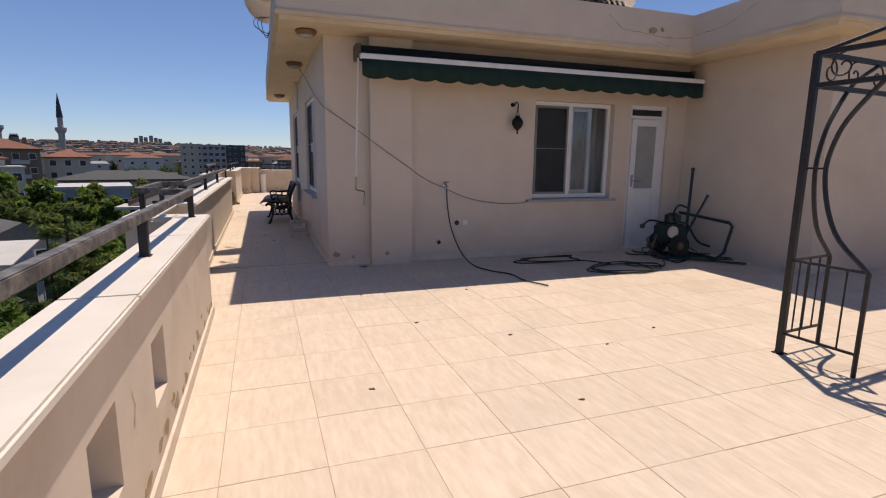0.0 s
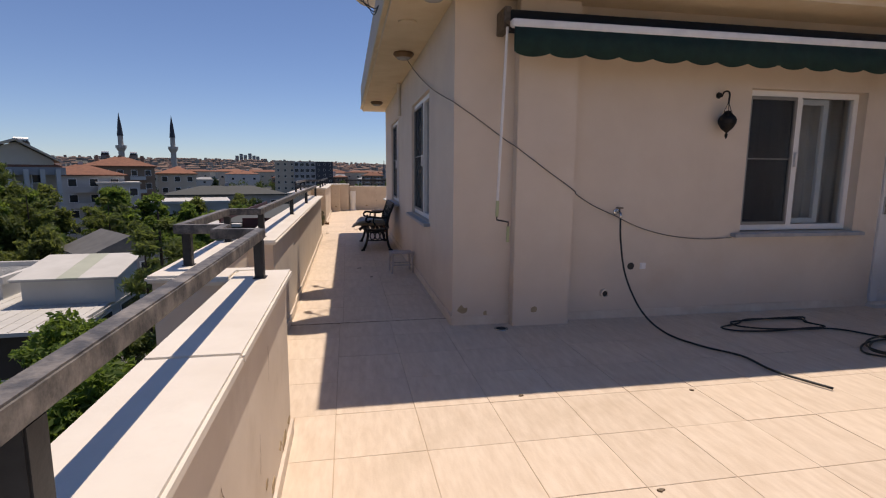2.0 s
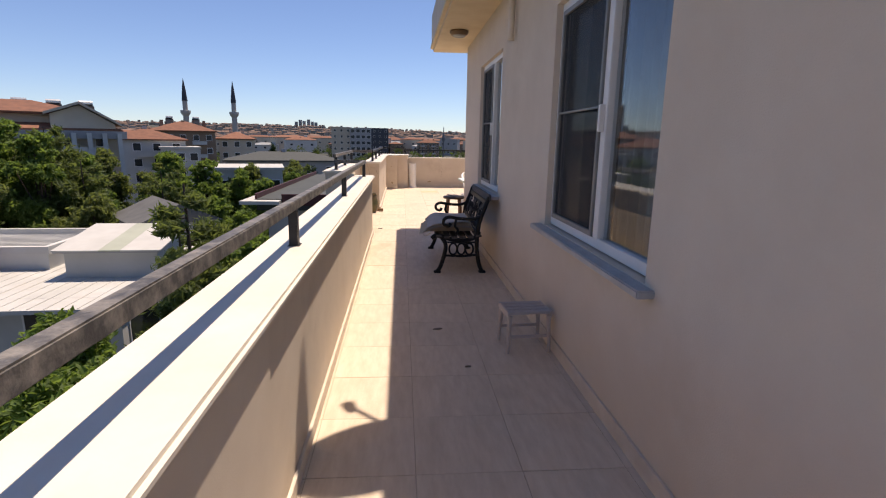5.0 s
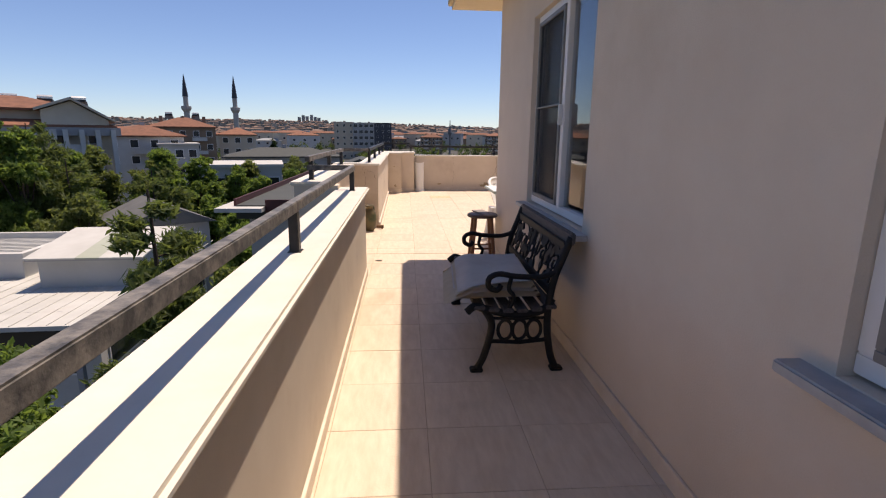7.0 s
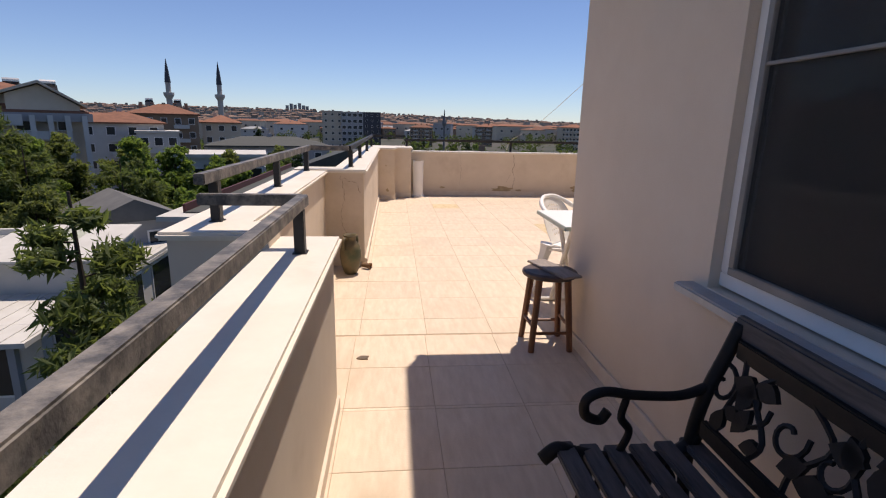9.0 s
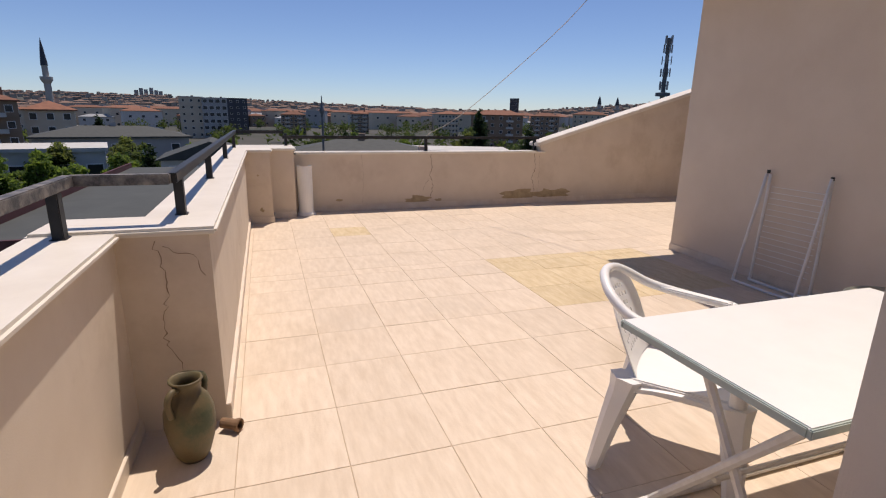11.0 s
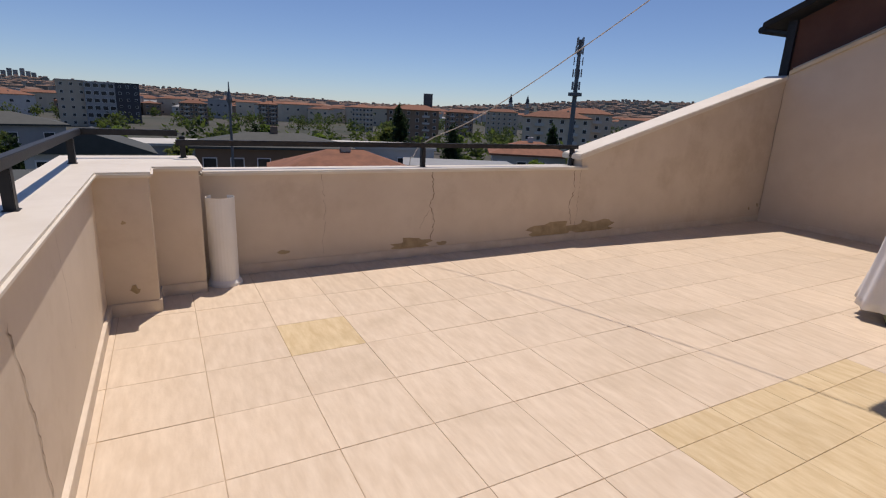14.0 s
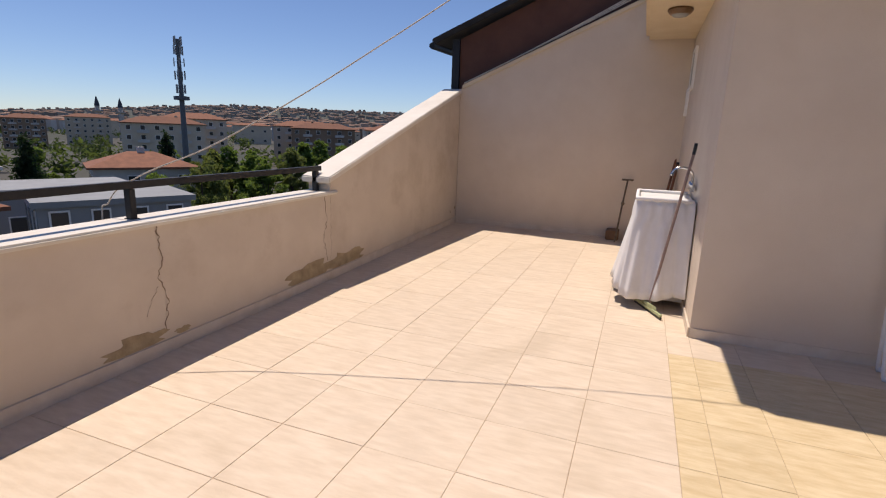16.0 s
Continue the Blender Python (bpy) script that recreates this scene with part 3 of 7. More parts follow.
for nm, f, a0, a1, z in (("sill_1", fs, 2.73, 4.21, 0.785), ("sill_2", fw, 1.24, 2.98, 0.785), ("sill_3", fw, 4.60, 6.22, 0.795)):
    g = G()
    lbox(f, a0, a1, -0.075, 0.088, z - 0.035, z, g)
    struct(nm, g, SILL, "grey marble window sill projecting from the wall", 0.006, "window sill")


def curtains(f, a0, a1, z0, z1, depth, label):
    g = G()
    n = int((a1 - a0) / 0.02)
    vs, fc = [], []
    for i in range(n + 1):
        a = a0 + (a1 - a0) * i / n
        d = depth + 0.025 * math.sin(a * 52) + 0.012 * math.sin(a * 23 + 1)
        vs += [f(a, d, z0), f(a, d, z1)]
    for i in range(n):
        fc.append((2 * i, 2 * i + 2, 2 * i + 3, 2 * i + 1))
    g.add(vs, fc)
    ob = part("curtain", g, CURTAIN, None, "", smooth=True)
    so = ob.modifiers.new("thickness", "SOLIDIFY")
    so.thickness = 0.003
    return tagged(ob, label, "curtain")


curtains(fs, 2.75, 4.30, 0.35, 2.5, 0.36, "grey net curtain hanging behind the window")
curtains(fw, 1.15, 2.50, 0.35, 2.5, 0.36, "grey net curtain hanging behind the window")
curtains(fw, 4.40, 5.15, 0.35, 2.5, 0.42, "grey net curtain hanging behind the window")
# the room behind the windows; its dimness is painted in as a dark base colour
struct("wall_room_inner", G().box(2.2, 2.2, 0.0, 2.3, Y_C - 0.25, SOF), DARKIN, "inner room wall with dimness put into its colour", category="wall")
struct("wall_room_cross", G().box(0.25, 3.6, 0.0, 2.2, 3.7, SOF), DARKIN, "inner room wall with dimness put into its colour", category="wall")
struct("wall_room_back", G().box(2.3, 2.2, 0.0, 5.4, 2.3, SOF), DARKIN, "inner room wall with dimness put into its colour", category="wall")
struct("floor_room", G().box(0.25, 0.25, -0.02, 5.4, Y_C - 0.25, 0.01), DARKIN, "inner room floor with dimness put into its colour", category="floor")

# door with transom
door = tagged(new("door_1"), "white plastic balcony door with a frosted pane and dark transom", "door", "", "structure")
g = G()
for b in ((4.42, 5.11, 2.09, 2.15), (4.42, 5.11, 1.955, 2.0), (4.42, 4.485, 0.0, 1.955), (5.045, 5.11, 0.0, 1.955), (4.42, 4.485, 2.0, 2.09), (5.045, 5.11, 2.0, 2.09)):
    lbox(fs, b[0], b[1], 0.045, 0.115, b[2], b[3], g)
part("door_frame", g, PVC, door, bevel=0.004)
g = G()
lbox(fs, 4.485, 5.045, 0.075, 0.085, 2.0, 2.09, g)
part("transom_pane", g, DARKGLASS, door, "dark transom glass")
leaf = G()
for b in ((4.49, 4.585, 0.02, 1.95), (4.945, 5.04, 0.02, 1.95), (4.585, 4.945, 1.85, 1.95), (4.585, 4.945, 0.82, 0.92), (4.585, 4.945, 0.02, 0.14)):
    lbox(fs, b[0], b[1], 0.03, 0.085, b[2], b[3], leaf)
lf = part("door_leaf", leaf, PVC, door, "white door leaf", bevel=0.005)
g = G()
lbox(fs, 4.586, 4.944, 0.05, 0.07, 0.921, 1.849, g)
part("pane", g, FROST, door, "grey frosted glass")
g = G()
lbox(fs, 4.586, 4.944, 0.045, 0.07, 0.141, 0.819, g)
part("lower_panel", g, PVC, door, "white lower panel", bevel=0.004)
g = G()
lbox(fs, 4.515, 4.545, 0.012, 0.032, 0.95, 1.13, g)
g.tube([fs(4.53, 0.02, 1.04), fs(4.53, -0.03, 1.04), fs(4.65, -0.03, 1.035)], 0.009)
part("handle", g, CHROME, door, "metal lever handle")
struct("doorstep", G().box(4.40, -0.12, -0.02, 5.13, 0.115, 0.03), MARBLE, "pale stone doorstep", 0.005, "doorstep")


# ---- awning ----
aw = thing("awning", "dark green rolled awning with scalloped valance on a white bar", "awning")
AX0, AX1, AY = 0.36, 5.35, -0.37
g = G()
g.tube([(AX0 + 0.04, -0.17, 2.54), (AX1 - 0.06, -0.17, 2.54)], 0.088, 16)
part("canvas_roll", g, DARKCANVAS, aw, "dark rolled canvas", smooth=True)
g = G().prism([(AX0 + 0.05, -0.14), (AX1 - 0.06, -0.14), (AX1 - 0.06, AY), (AX0 + 0.05, AY)], [2.56, 2.56, 2.475, 2.475], [2.57, 2.57, 2.485, 2.485])
part("canvas", g, DARKCANVAS, aw)
part("front_bar", G().box(AX0, AY - 0.035, 2.442, AX1, AY + 0.035, 2.50), WHITEBAR, aw, "white enamelled front bar", bevel=0.01)
g = G()
vs, fc = [], []
NS = 220
for i in range(NS + 1):
    x = AX0 + 0.02 + (AX1 - AX0 - 0.04) * i / NS
    ph = (i / NS) * 17.0
    z = 2.262 - 0.034 * abs(math.sin(math.pi * ph)) ** 0.7
    y = AY - 0.02 + 0.010 * math.sin(ph * 2.2) + 0.006 * math.sin(ph * 7)
    vs += [(x, AY - 0.02, 2.447), (x, y, 2.35), (x, y - 0.004, z)]
for i in range(NS):
    a = 3 * i
    fc += [(a, a + 3, a + 4, a + 1), (a + 1, a + 4, a + 5, a + 2)]
g.add(vs, fc)
va = part("valance", g, GREEN, aw, "dark green scalloped valance", smooth=True)
va.modifiers.new("thickness", "SOLIDIFY").thickness = 0.004
for x in (AX0 + 0.02, AX1 - 0.04):
    g = G().box(x - 0.03, -0.22, 2.46, x + 0.03, 0.0, 2.64)
    g.tube([(x, -0.2, 2.53), (x, -0.33, 2.47)], 0.018)
    part("bracket", g, BRASS, aw, "rusted wall bracket", bevel=0.006)
cr = thing("awning_crank", "white awning crank rod with a bent yellow-gripped handle", "crank handle")
part("rod", G().tube([(0.352, -0.30, 2.46), (0.300, -0.31, 1.12)], 0.011), WHITEBAR, cr)
part("grip", G().tube([(0.300, -0.31, 1.12), (0.297, -0.31, 0.99)], 0.0135), PALEGREEN, cr, "faded yellow grip")
part("grip", G().tube([(0.398, -0.300, 0.91), (0.396, -0.300, 0.78)], 0.0135), PALEGREEN, cr, "faded yellow grip")
part("bend", G().tube([(0.297, -0.31, 0.99), (0.297, -0.31, 0.965), (0.398, -0.30, 0.945), (0.398, -0.30, 0.905)], 0.007), IRON, cr, "dark bent steel")


# ---- railings ----
def beam(g, a, b, w, h):
    """A flat bar from a to b, w wide and h high, both ends square."""
    a, b = Vector(a), Vector(b)
    d = (b - a).normalized()
    s = Vector((-d.y, d.x, 0)).normalized() * (w / 2)
    u = Vector((0, 0, h / 2))
    vs = [a - s - u, a + s - u, a + s + u, a - s + u, b - s - u, b + s - u, b + s + u, b - s + u]
    return g.add(vs, [(0, 1, 2, 3), (7, 6, 5, 4), (0, 4, 5, 1), (1, 5, 6, 2), (2, 6, 7, 3), (3, 7, 4, 0)])


def railing(label, line, posts, z_cap, z_rail, paint=None):
    r = thing("railing", label, "railing", "terrace railings")
    for a, b in zip(line, line[1:]):
        g = beam(G(), (*a, z_rail - 0.02), (*b, z_rail - 0.02), 0.045, 0.045)
        part("rail", g, paint or RAILTOP, r, "worn black handrail", bevel=0.004)
    for x, y in posts:
        g = G().box(x - 0.02, y - 0.025, z_cap - 0.006, x + 0.02, y + 0.025, z_rail - 0.043)
        part("post", g, IRON, r, bevel=0.003)
        part("foot_plate", G().box(x - 0.028, y - 0.033, z_cap - 0.008, x + 0.028, y + 0.033, z_cap + 0.004), IRON, r, bevel=0.002)
    return r


ZR = 1.075
railing("black steel railing on the marble coping, paint worn to grey", [(-1.30, Y_S), (-1.295, -1.83), (-1.487, -1.83)], [(-1.30, y) for y in (-7.6, -5.6, -3.62)] + [(-1.292, -1.90)], ZP, ZR)
railing("black steel railing round the first niche", [(-1.487, -1.852), (-1.487, -1.61), (-1.715, -1.61), (-1.735, -0.46), (-1.522, -0.46)], [(-1.70, -1.52), (-1.705, -0.59)], ZP, ZR)
railing("black steel railing along the passage parapet", [(-1.522, -0.482), (-1.522, 6.52), (-1.93, 6.52)], [(-1.522, y) for y in (-0.35, 1.79, 3.97, 6.42)], ZP, ZR)
railing("black steel railing round the second niche", [(-1.93, 6.542), (-1.95, 9.40), (-1.58, 9.40)], [(-1.93, 6.72), (-1.945, 8.0), (-1.95, 9.22)], ZQ - 0.01, 1.15)
railing("black steel railing on the north-west parapet", [(-1.58, 9.422), (-1.58, 14.81), (-0.93, 14.81)], [(-1.58, y) for y in (9.60, 11.0, 12.7, 14.4)] + [(-0.90, 14.81)], ZQ, 1.15, IRON)
railing("black steel railing on the north parapet", [(-0.95, 14.70), (3.16, 14.71)], [(1.18, 14.70), (3.08, 14.705)], 0.86, 1.085, IRON)


# ---- garden gazebo of wrought iron ----
def gazebo():
    gz = thing("gazebo", "black wrought-iron gazebo with curved braces and low side railings", "gazebo", at=pose(2.665, -3.925, 0, 0, 0, 6))
    X0, Y0, L, H = 0.0, 0.0, 2.6, 2.03

    def leg(cx, cy, sx, sy):
        part("corner_post", G().box(cx - 0.02, cy - 0.02, 0, cx + 0.02, cy + 0.02, H), IRON, gz, bevel=0.002)
        part("foot", G().box(cx - 0.035, cy - 0.035, 0, cx + 0.035, cy + 0.035, 0.006), IRON, gz)
        for dx, dy in ((sx * 0.46, 0), (0, sy * 0.46)):
            ex, ey = cx + dx, cy + dy
            pts = [(ex, ey, 0), (ex, ey, 0.35), (ex, ey, 0.67)]
            ux, uy = dx / 0.46, dy / 0.46
            cv = curve([(ex, ey, 0.67), (cx + ux * 0.24, cy + uy * 0.24, 0.90), (cx + ux * 0.14, cy + uy * 0.14, 1.25), (cx + ux * 0.185, cy + uy * 0.185, 1.52), (cx + ux * 0.30, cy + uy * 0.30, 1.71), (cx + ux * 0.46, cy + uy * 0.46, 1.88), (cx + ux * 0.72, cy + uy * 0.72, 2.01)], 5)
            part("brace", G().tube(pts + cv[1:], 0.0145, 6), IRON, gz, "curved iron brace")
            part("railing_top", G().tube([(cx, cy, 0.675), (ex, ey, 0.675)], 0.011, 4), IRON, gz)
            part("railing_bottom", G().tube([(cx, cy, 0.15), (ex, ey, 0.15)], 0.011, 4), IRON, gz)
            for k in range(1, 4):
                bx, by = cx + dx * k / 4, cy + dy * k / 4
                part("baluster", G().tube([(bx, by, 0.15), (bx, by, 0.675)], 0.006, 5), IRON, gz)
            part("crosstie", G().tube([(cx, cy, 1.30), (cx + ux * 0.14, cy + uy * 0.14, 1.30)], 0.009, 4), IRON, gz)

    leg(X0, Y0, 1, -1)
    leg(X0 + L, Y0, -1, -1)
    leg(X0, Y0 - L, 1, 1)
    leg(X0 + L, Y0 - L, -1, 1)
    for a, b in (((X0, Y0), (X0 + L, Y0)), ((X0, Y0), (X0, Y0 - L)), ((X0 + L, Y0), (X0 + L, Y0 - L)), ((X0, Y0 - L), (X0 + L, Y0 - L))):
        for z in (H, H - 0.20):
            part("top_beam", beam(G(), (*a, z), (*b, z), 0.03, 0.03), IRON, gz)
        d = (Vector((*b, 0)) - Vector((*a, 0))) / L
        ax = 0 if abs(d.x) > 0.5 else 1
        for k in range(9):
            c = Vector((*a, H - 0.10)) + d * (0.16 + k * 0.285)
            sg = 1 if k % 2 else -1
            g = G().tube(spiral(tuple(c), 0.085, 0.015, 90, 90 + sg * 430, 16, (ax, 2)), 0.006, 5)
            part("scroll", g, IRON, gz, "iron scroll")
    apex = (X0 + L / 2, Y0 - L / 2, 2.75)
    for cx, cy in ((X0, Y0), (X0 + L, Y0), (X0, Y0 - L), (X0 + L, Y0 - L)):
        part("roof_rib", G().tube([(cx, cy, H), apex], 0.014, 5), IRON, gz)
    return gz


gazebo()


# ---- cast-iron bench ----
def bench():
    b = thing("bench", "black cast-iron bench with ornate back and grey wooden slats", "bench", at=pose(0, 0, 0))
    y0, y1 = 4.54, 5.76
    for y in (y0, y1):
        sd = part("side_frame", G().tube(curve([(-0.635, y, 0.012), (-0.60, y, 0.08), (-0.565, y, 0.20), (-0.555, y, 0.30), (-0.60, y, 0.385)]), [0.030] + [0.022] * 23 + [0.026], 6), CAST, b, smooth=True)
        part("front_foot", G().box(-0.675, y - 0.03, 0.0, -0.60, y + 0.03, 0.022), CAST, sd, bevel=0.006)
        part("rear_leg", G().tube(curve([(-0.165, y, 0.012), (-0.20, y, 0.10), (-0.225, y, 0.25), (-0.225, y, 0.40), (-0.20, y, 0.56), (-0.150, y, 0.70), (-0.115, y, 0.80)]), 0.022, 6), CAST, sd, smooth=True)
        part("rear_foot", G().box(-0.20, y - 0.03, 0.0, -0.125, y + 0.03, 0.022), CAST, sd, bevel=0.006)
        part("seat_rail", G().tube(curve([(-0.70, y, 0.365), (-0.655, y, 0.40), (-0.60, y, 0.385), (-0.45, y, 0.35), (-0.33, y, 0.35), (-0.24, y, 0.385), (-0.205, y, 0.44)]), 0.024, 6), CAST, sd, smooth=True)
        arm = curve([(-0.185, y, 0.60), (-0.28, y, 0.57), (-0.42, y, 0.575), (-0.52, y, 0.59), (-0.575, y, 0.565), (-0.575, y, 0.515), (-0.53, y, 0.495), (-0.505, y, 0.525)])
        part("armrest", G().tube(arm, 0.017, 6), CAST, sd, "scrolled armrest", smooth=True)
        part("arm_support", G().tube(curve([(-0.45, y, 0.565), (-0.46, y, 0.50), (-0.43, y, 0.45), (-0.46, y, 0.37)]), 0.013, 6), CAST, sd, smooth=True)
        g = G()
        for cx, r in ((-0.475, 0.052), (-0.39, 0.052), (-0.305, 0.052)):
            g.tube([(cx + r * math.cos(a) * 0.8, y, 0.255 + r * math.sin(a) * 1.15) for a in [2 * math.pi * i / 14 for i in range(14)]], 0.011, 5, True)
        g.tube([(-0.56, y, 0.185), (-0.39, y, 0.175), (-0.225, y, 0.19)], 0.013, 5)
        g.tube([(-0.56, y, 0.325), (-0.39, y, 0.32), (-0.225, y, 0.325)], 0.010, 5)
        part("lattice", g, CAST, sd, "cast rings between the legs")
    for k in range(6):
        x = -0.66 + k * 0.083
        z = 0.392 - 0.028 * math.sin(math.pi * min(1, (k + 0.6) / 6.2))
        part("seat_slat", G().box(x, y0 - 0.03, z, x + 0.062, y1 + 0.03, z + 0.024), SLATWOOD, b, "grey wooden slat", bevel=0.005)
    # back: top slat, bottom slat and the leaf-and-vine casting between them
    back = G()
    rng = random.Random(4)
    bx = lambda z: -0.215 + (z - 0.46) * 0.30
    for z in (0.475, 0.735):
        beam(back, (bx(z) + 0.0, y0 + 0.03, z), (bx(z), y1 - 0.03, z), 0.022, 0.055)
    bk = part("backrest", back, CAST, b, "cast-iron back panel frame", bevel=0.004)
    part("top_slat", G().box(-0.125, y0 - 0.02, 0.755, -0.095, y1 + 0.02, 0.825), SLATWOOD, b, "grey wooden top slat", bevel=0.008)
    vine = G()
    for k in range(9):
        ya = y0 + 0.08 + k * (y1 - y0 - 0.16) / 8
        vine.tube(curve([(bx(0.49), ya, 0.49), (bx(0.56), ya + rng.uniform(-.06, .06), 0.56), (bx(0.66), ya + rng.uniform(-.08, .08), 0.66), (bx(0.73), ya + rng.uniform(-.05, .05), 0.73)], 4), 0.0085, 5)
        c = (bx(0.62), ya + 0.05, 0.62)
        vine.tube([(c[0] + (q[2] - c[2]) * 0.36, q[1], q[2]) for q in spiral(c, 0.06, 0.015, rng.uniform(0, 180), rng.uniform(400, 560), 14, (1, 2))], 0.0075, 5)
    part("vine", vine, CAST, bk, "cast vine stems")
    for k in range(38):
        ya, z = rng.uniform(y0 + 0.07, y1 - 0.07), rng.uniform(0.50, 0.715)
        r = rng.uniform(0.026, 0.042)
        a0 = rng.uniform(0, 6.3)
        pts = []
        for i in range(8):
            a = a0 + i * math.pi / 4
            rr = r * (1.25 if i % 4 == 0 else 0.8)
            pts.append((ya + rr * math.cos(a), z + rr * math.sin(a)))
        vs = [(bx(q[1]) - 0.009, *q) for q in pts] + [(bx(q[1]) + 0.006, *q) for q in pts]
        fc = [tuple(range(8)), tuple(range(15, 7, -1))] + [(i, i + 8, (i + 1) % 8 + 8, (i + 1) % 8) for i in range(8)]
        part("cast_leaf", G().add(vs, fc), CAST, bk)
    return b


bench()


# folded cover on the bench seat
def folded_cloth():
    th = thing("folded_cover", "grey-beige quilted cover folded in layers on the bench", "cover")
    rng = random.Random(8)
    z = 0.424
    for k in range(5):
        nx, ny = 16, 18
        x0, x1 = -0.80 + 0.02 * k + rng.uniform(-.012, .012), -0.225 - 0.015 * k
        y0, y1 = 4.57 + rng.uniform(-.02, .02), 5.36 + rng.uniform(-.03, .02)
        t = 0.019
        vs, fc = [], []
        for lay in (0, 1):
            for i in range(nx + 1):
                for j in range(ny + 1):
                    u, v = i / nx, j / ny
                    edge = min(u, 1 - u, v, 1 - v)
                    rn = min(1.0, edge * 9) ** 0.5
                    sag = 0.010 * math.sin(u * 5 + k) * math.sin(v * 4 + k * 2) + 0.004 * noise.noise(Vector((u * 5, v * 5, k)))
                    front = -0.035 * max(0, 0.18 - u) / 0.18
                    skew = 0.05 * (v - 0.5)
                    vs.append((x0 + (x1 - x0) * u + skew, y0 + (y1 - y0) * v + 0.04 * (u - .5), z + sag + front + 0.012 + (t * rn / 2 if lay else -t * rn / 2)))
        m = (nx + 1) * (ny + 1)
        q = lambda i, j: i * (ny + 1) + j
        for i in range(nx):
            for j in range(ny):
                fc.append((q(i, j) + m, q(i + 1, j) + m, q(i + 1, j + 1) + m, q(i, j + 1) + m))
                fc.append((q(i, j), q(i, j + 1), q(i + 1, j + 1), q(i + 1, j)))
        rim = [q(i, 0) for i in range(nx)] + [q(nx, j) for j in range(ny)] + [q(i, ny) for i in range(nx, 0, -1)] + [q(0, j) for j in range(ny, 0, -1)]
        for a, b in zip(rim, rim[1:] + rim[:1]):
            fc.append((a, b, b + m, a + m))
        part("layer", G().add(vs, fc), CLOTH if k in (2, 4) else CLOTH_IN, th, "tan lining" if k not in (2, 4) else "", smooth=True)
        z += 0.021
    part("cord", G().tube(curve([(-0.73, 4.95, 0.45), (-0.78, 4.93, 0.37), (-0.75, 4.87, 0.33), (-0.69, 4.82, 0.38)]), 0.004, 5), CLOTH_IN, th, "thin tie cord")


folded_cloth()


# ---- wooden stool with a board on it ----
def stool():
    s = thing("wooden_stool", "red-brown wooden stool with a dark round seat", "stool", at=pose(-0.185, 7.41, 0))
    part("seat", G().lathe([(0.155, 0.462), (0.168, 0.470), (0.170, 0.490), (0.155, 0.500)], 24), DARKWOOD, s, "dark round seat", bevel=0.0, smooth=False)
    for a in range(4):
        an = radians(45 + 90 * a)
        c, q = math.cos(an), math.sin(an)
        part("leg", G().tube([(c * 0.175, q * 0.175, 0), (c * 0.125, q * 0.125, 0.463)], [0.019, 0.022], 8), REDWOOD, s)
    for a in range(4):
        p, q = radians(45 + 90 * a), radians(135 + 90 * a)
        part("stretcher", G().tube([(0.163 * math.cos(p), 0.163 * math.sin(p), 0.12 + 0.04 * (a % 2)), (0.163 * math.cos(q), 0.163 * math.sin(q), 0.12 + 0.04 * (a % 2))], 0.011, 6), REDWOOD, s)
    bd = part("wooden_board", G().box(-0.065, -0.21, 0, 0.065, 0.21, 0.014), BOARDWOOD, None, bevel=0.003)
    bd.matrix_basis = pose(-0.165, 7.40, 0.5005, 0, 0, 16)
    tagged(bd, "grey weathered board lying on the stool", "board")


stool()


# ---- small slatted plastic step stool ----
def step_stool():
    s = thing("step_stool", "small pale plastic step stool with a slatted top", "step stool", at=pose(-0.185, 2.57, 0, 0, 0, 4))
    for k in range(4):
        part("top_slat", G().box(-0.145, -0.115 + k * 0.062, 0.262, 0.145, -0.068 + k * 0.062, 0.28), STEP, s, bevel=0.004)
    for x in (-0.15, 0.135):
        part("rim", G().box(x, -0.118, 0.235, x + 0.015, 0.122, 0.281), STEP, s, bevel=0.004)
    for x in (-1, 1):
        for y in (-1, 1):
            part("leg", G().tube([(x * 0.142, y * 0.115, 0), (x * 0.130, y * 0.105, 0.25)], [0.011, 0.016], 6), STEP, s)
    for y in (-0.112, 0.102):
        part("brace", G().box(-0.138, y, 0.10, 0.138, y + 0.01, 0.118), STEP, s)


STEP = mat("pale grey-pink plastic", (0.50, 0.45, 0.43), (0.44, 0.39, 0.37), scale=8, rough=0.6)
step_stool()


# ---- clay jar with a pipe stub beside it ----
def jar():
    j = thing("clay_jar", "olive-brown glazed clay jar with two handles", "jar", at=pose(-1.555, 9.05, 0, 0, 0, 58))
    prof = [(0.075, 0), (0.10, 0.03), (0.128, 0.10), (0.145, 0.18), (0.142, 0.245), (0.118, 0.30), (0.082, 0.335), (0.072, 0.355), (0.078, 0.375), (0.096, 0.392), (0.094, 0.40), (0.080, 0.397), (0.062, 0.36), (0.070, 0.33), (0.10, 0.28), (0.10, 0.10), (0.02, 0.03)]
    part("body", G().lathe([(r * 0.68, z * 0.92) for r, z in prof], 26), CLAY, j, smooth=True)
    for s in (-1, 1):
        part("handle", G().tube(curve([(s * 0.052, 0, 0.338), (s * 0.085, 0, 0.342), (s * 0.108, 0, 0.308), (s * 0.094, 0, 0.24)]), 0.013, 8), CLAY, j, smooth=True)
    st = part("pipe_stub", G().lathe([(0.024, 0), (0.024, 0.07), (0.03, 0.071), (0.03, 0.09), (0.02, 0.09), (0.02, 0.03)], 14), CLAYBARE, None, smooth=False)
    st.matrix_basis = pose(-1.455, 9.22, 0.035, 90, 0, 60)
    tagged(st, "short brown drain pipe stub at the parapet foot", "pipe")


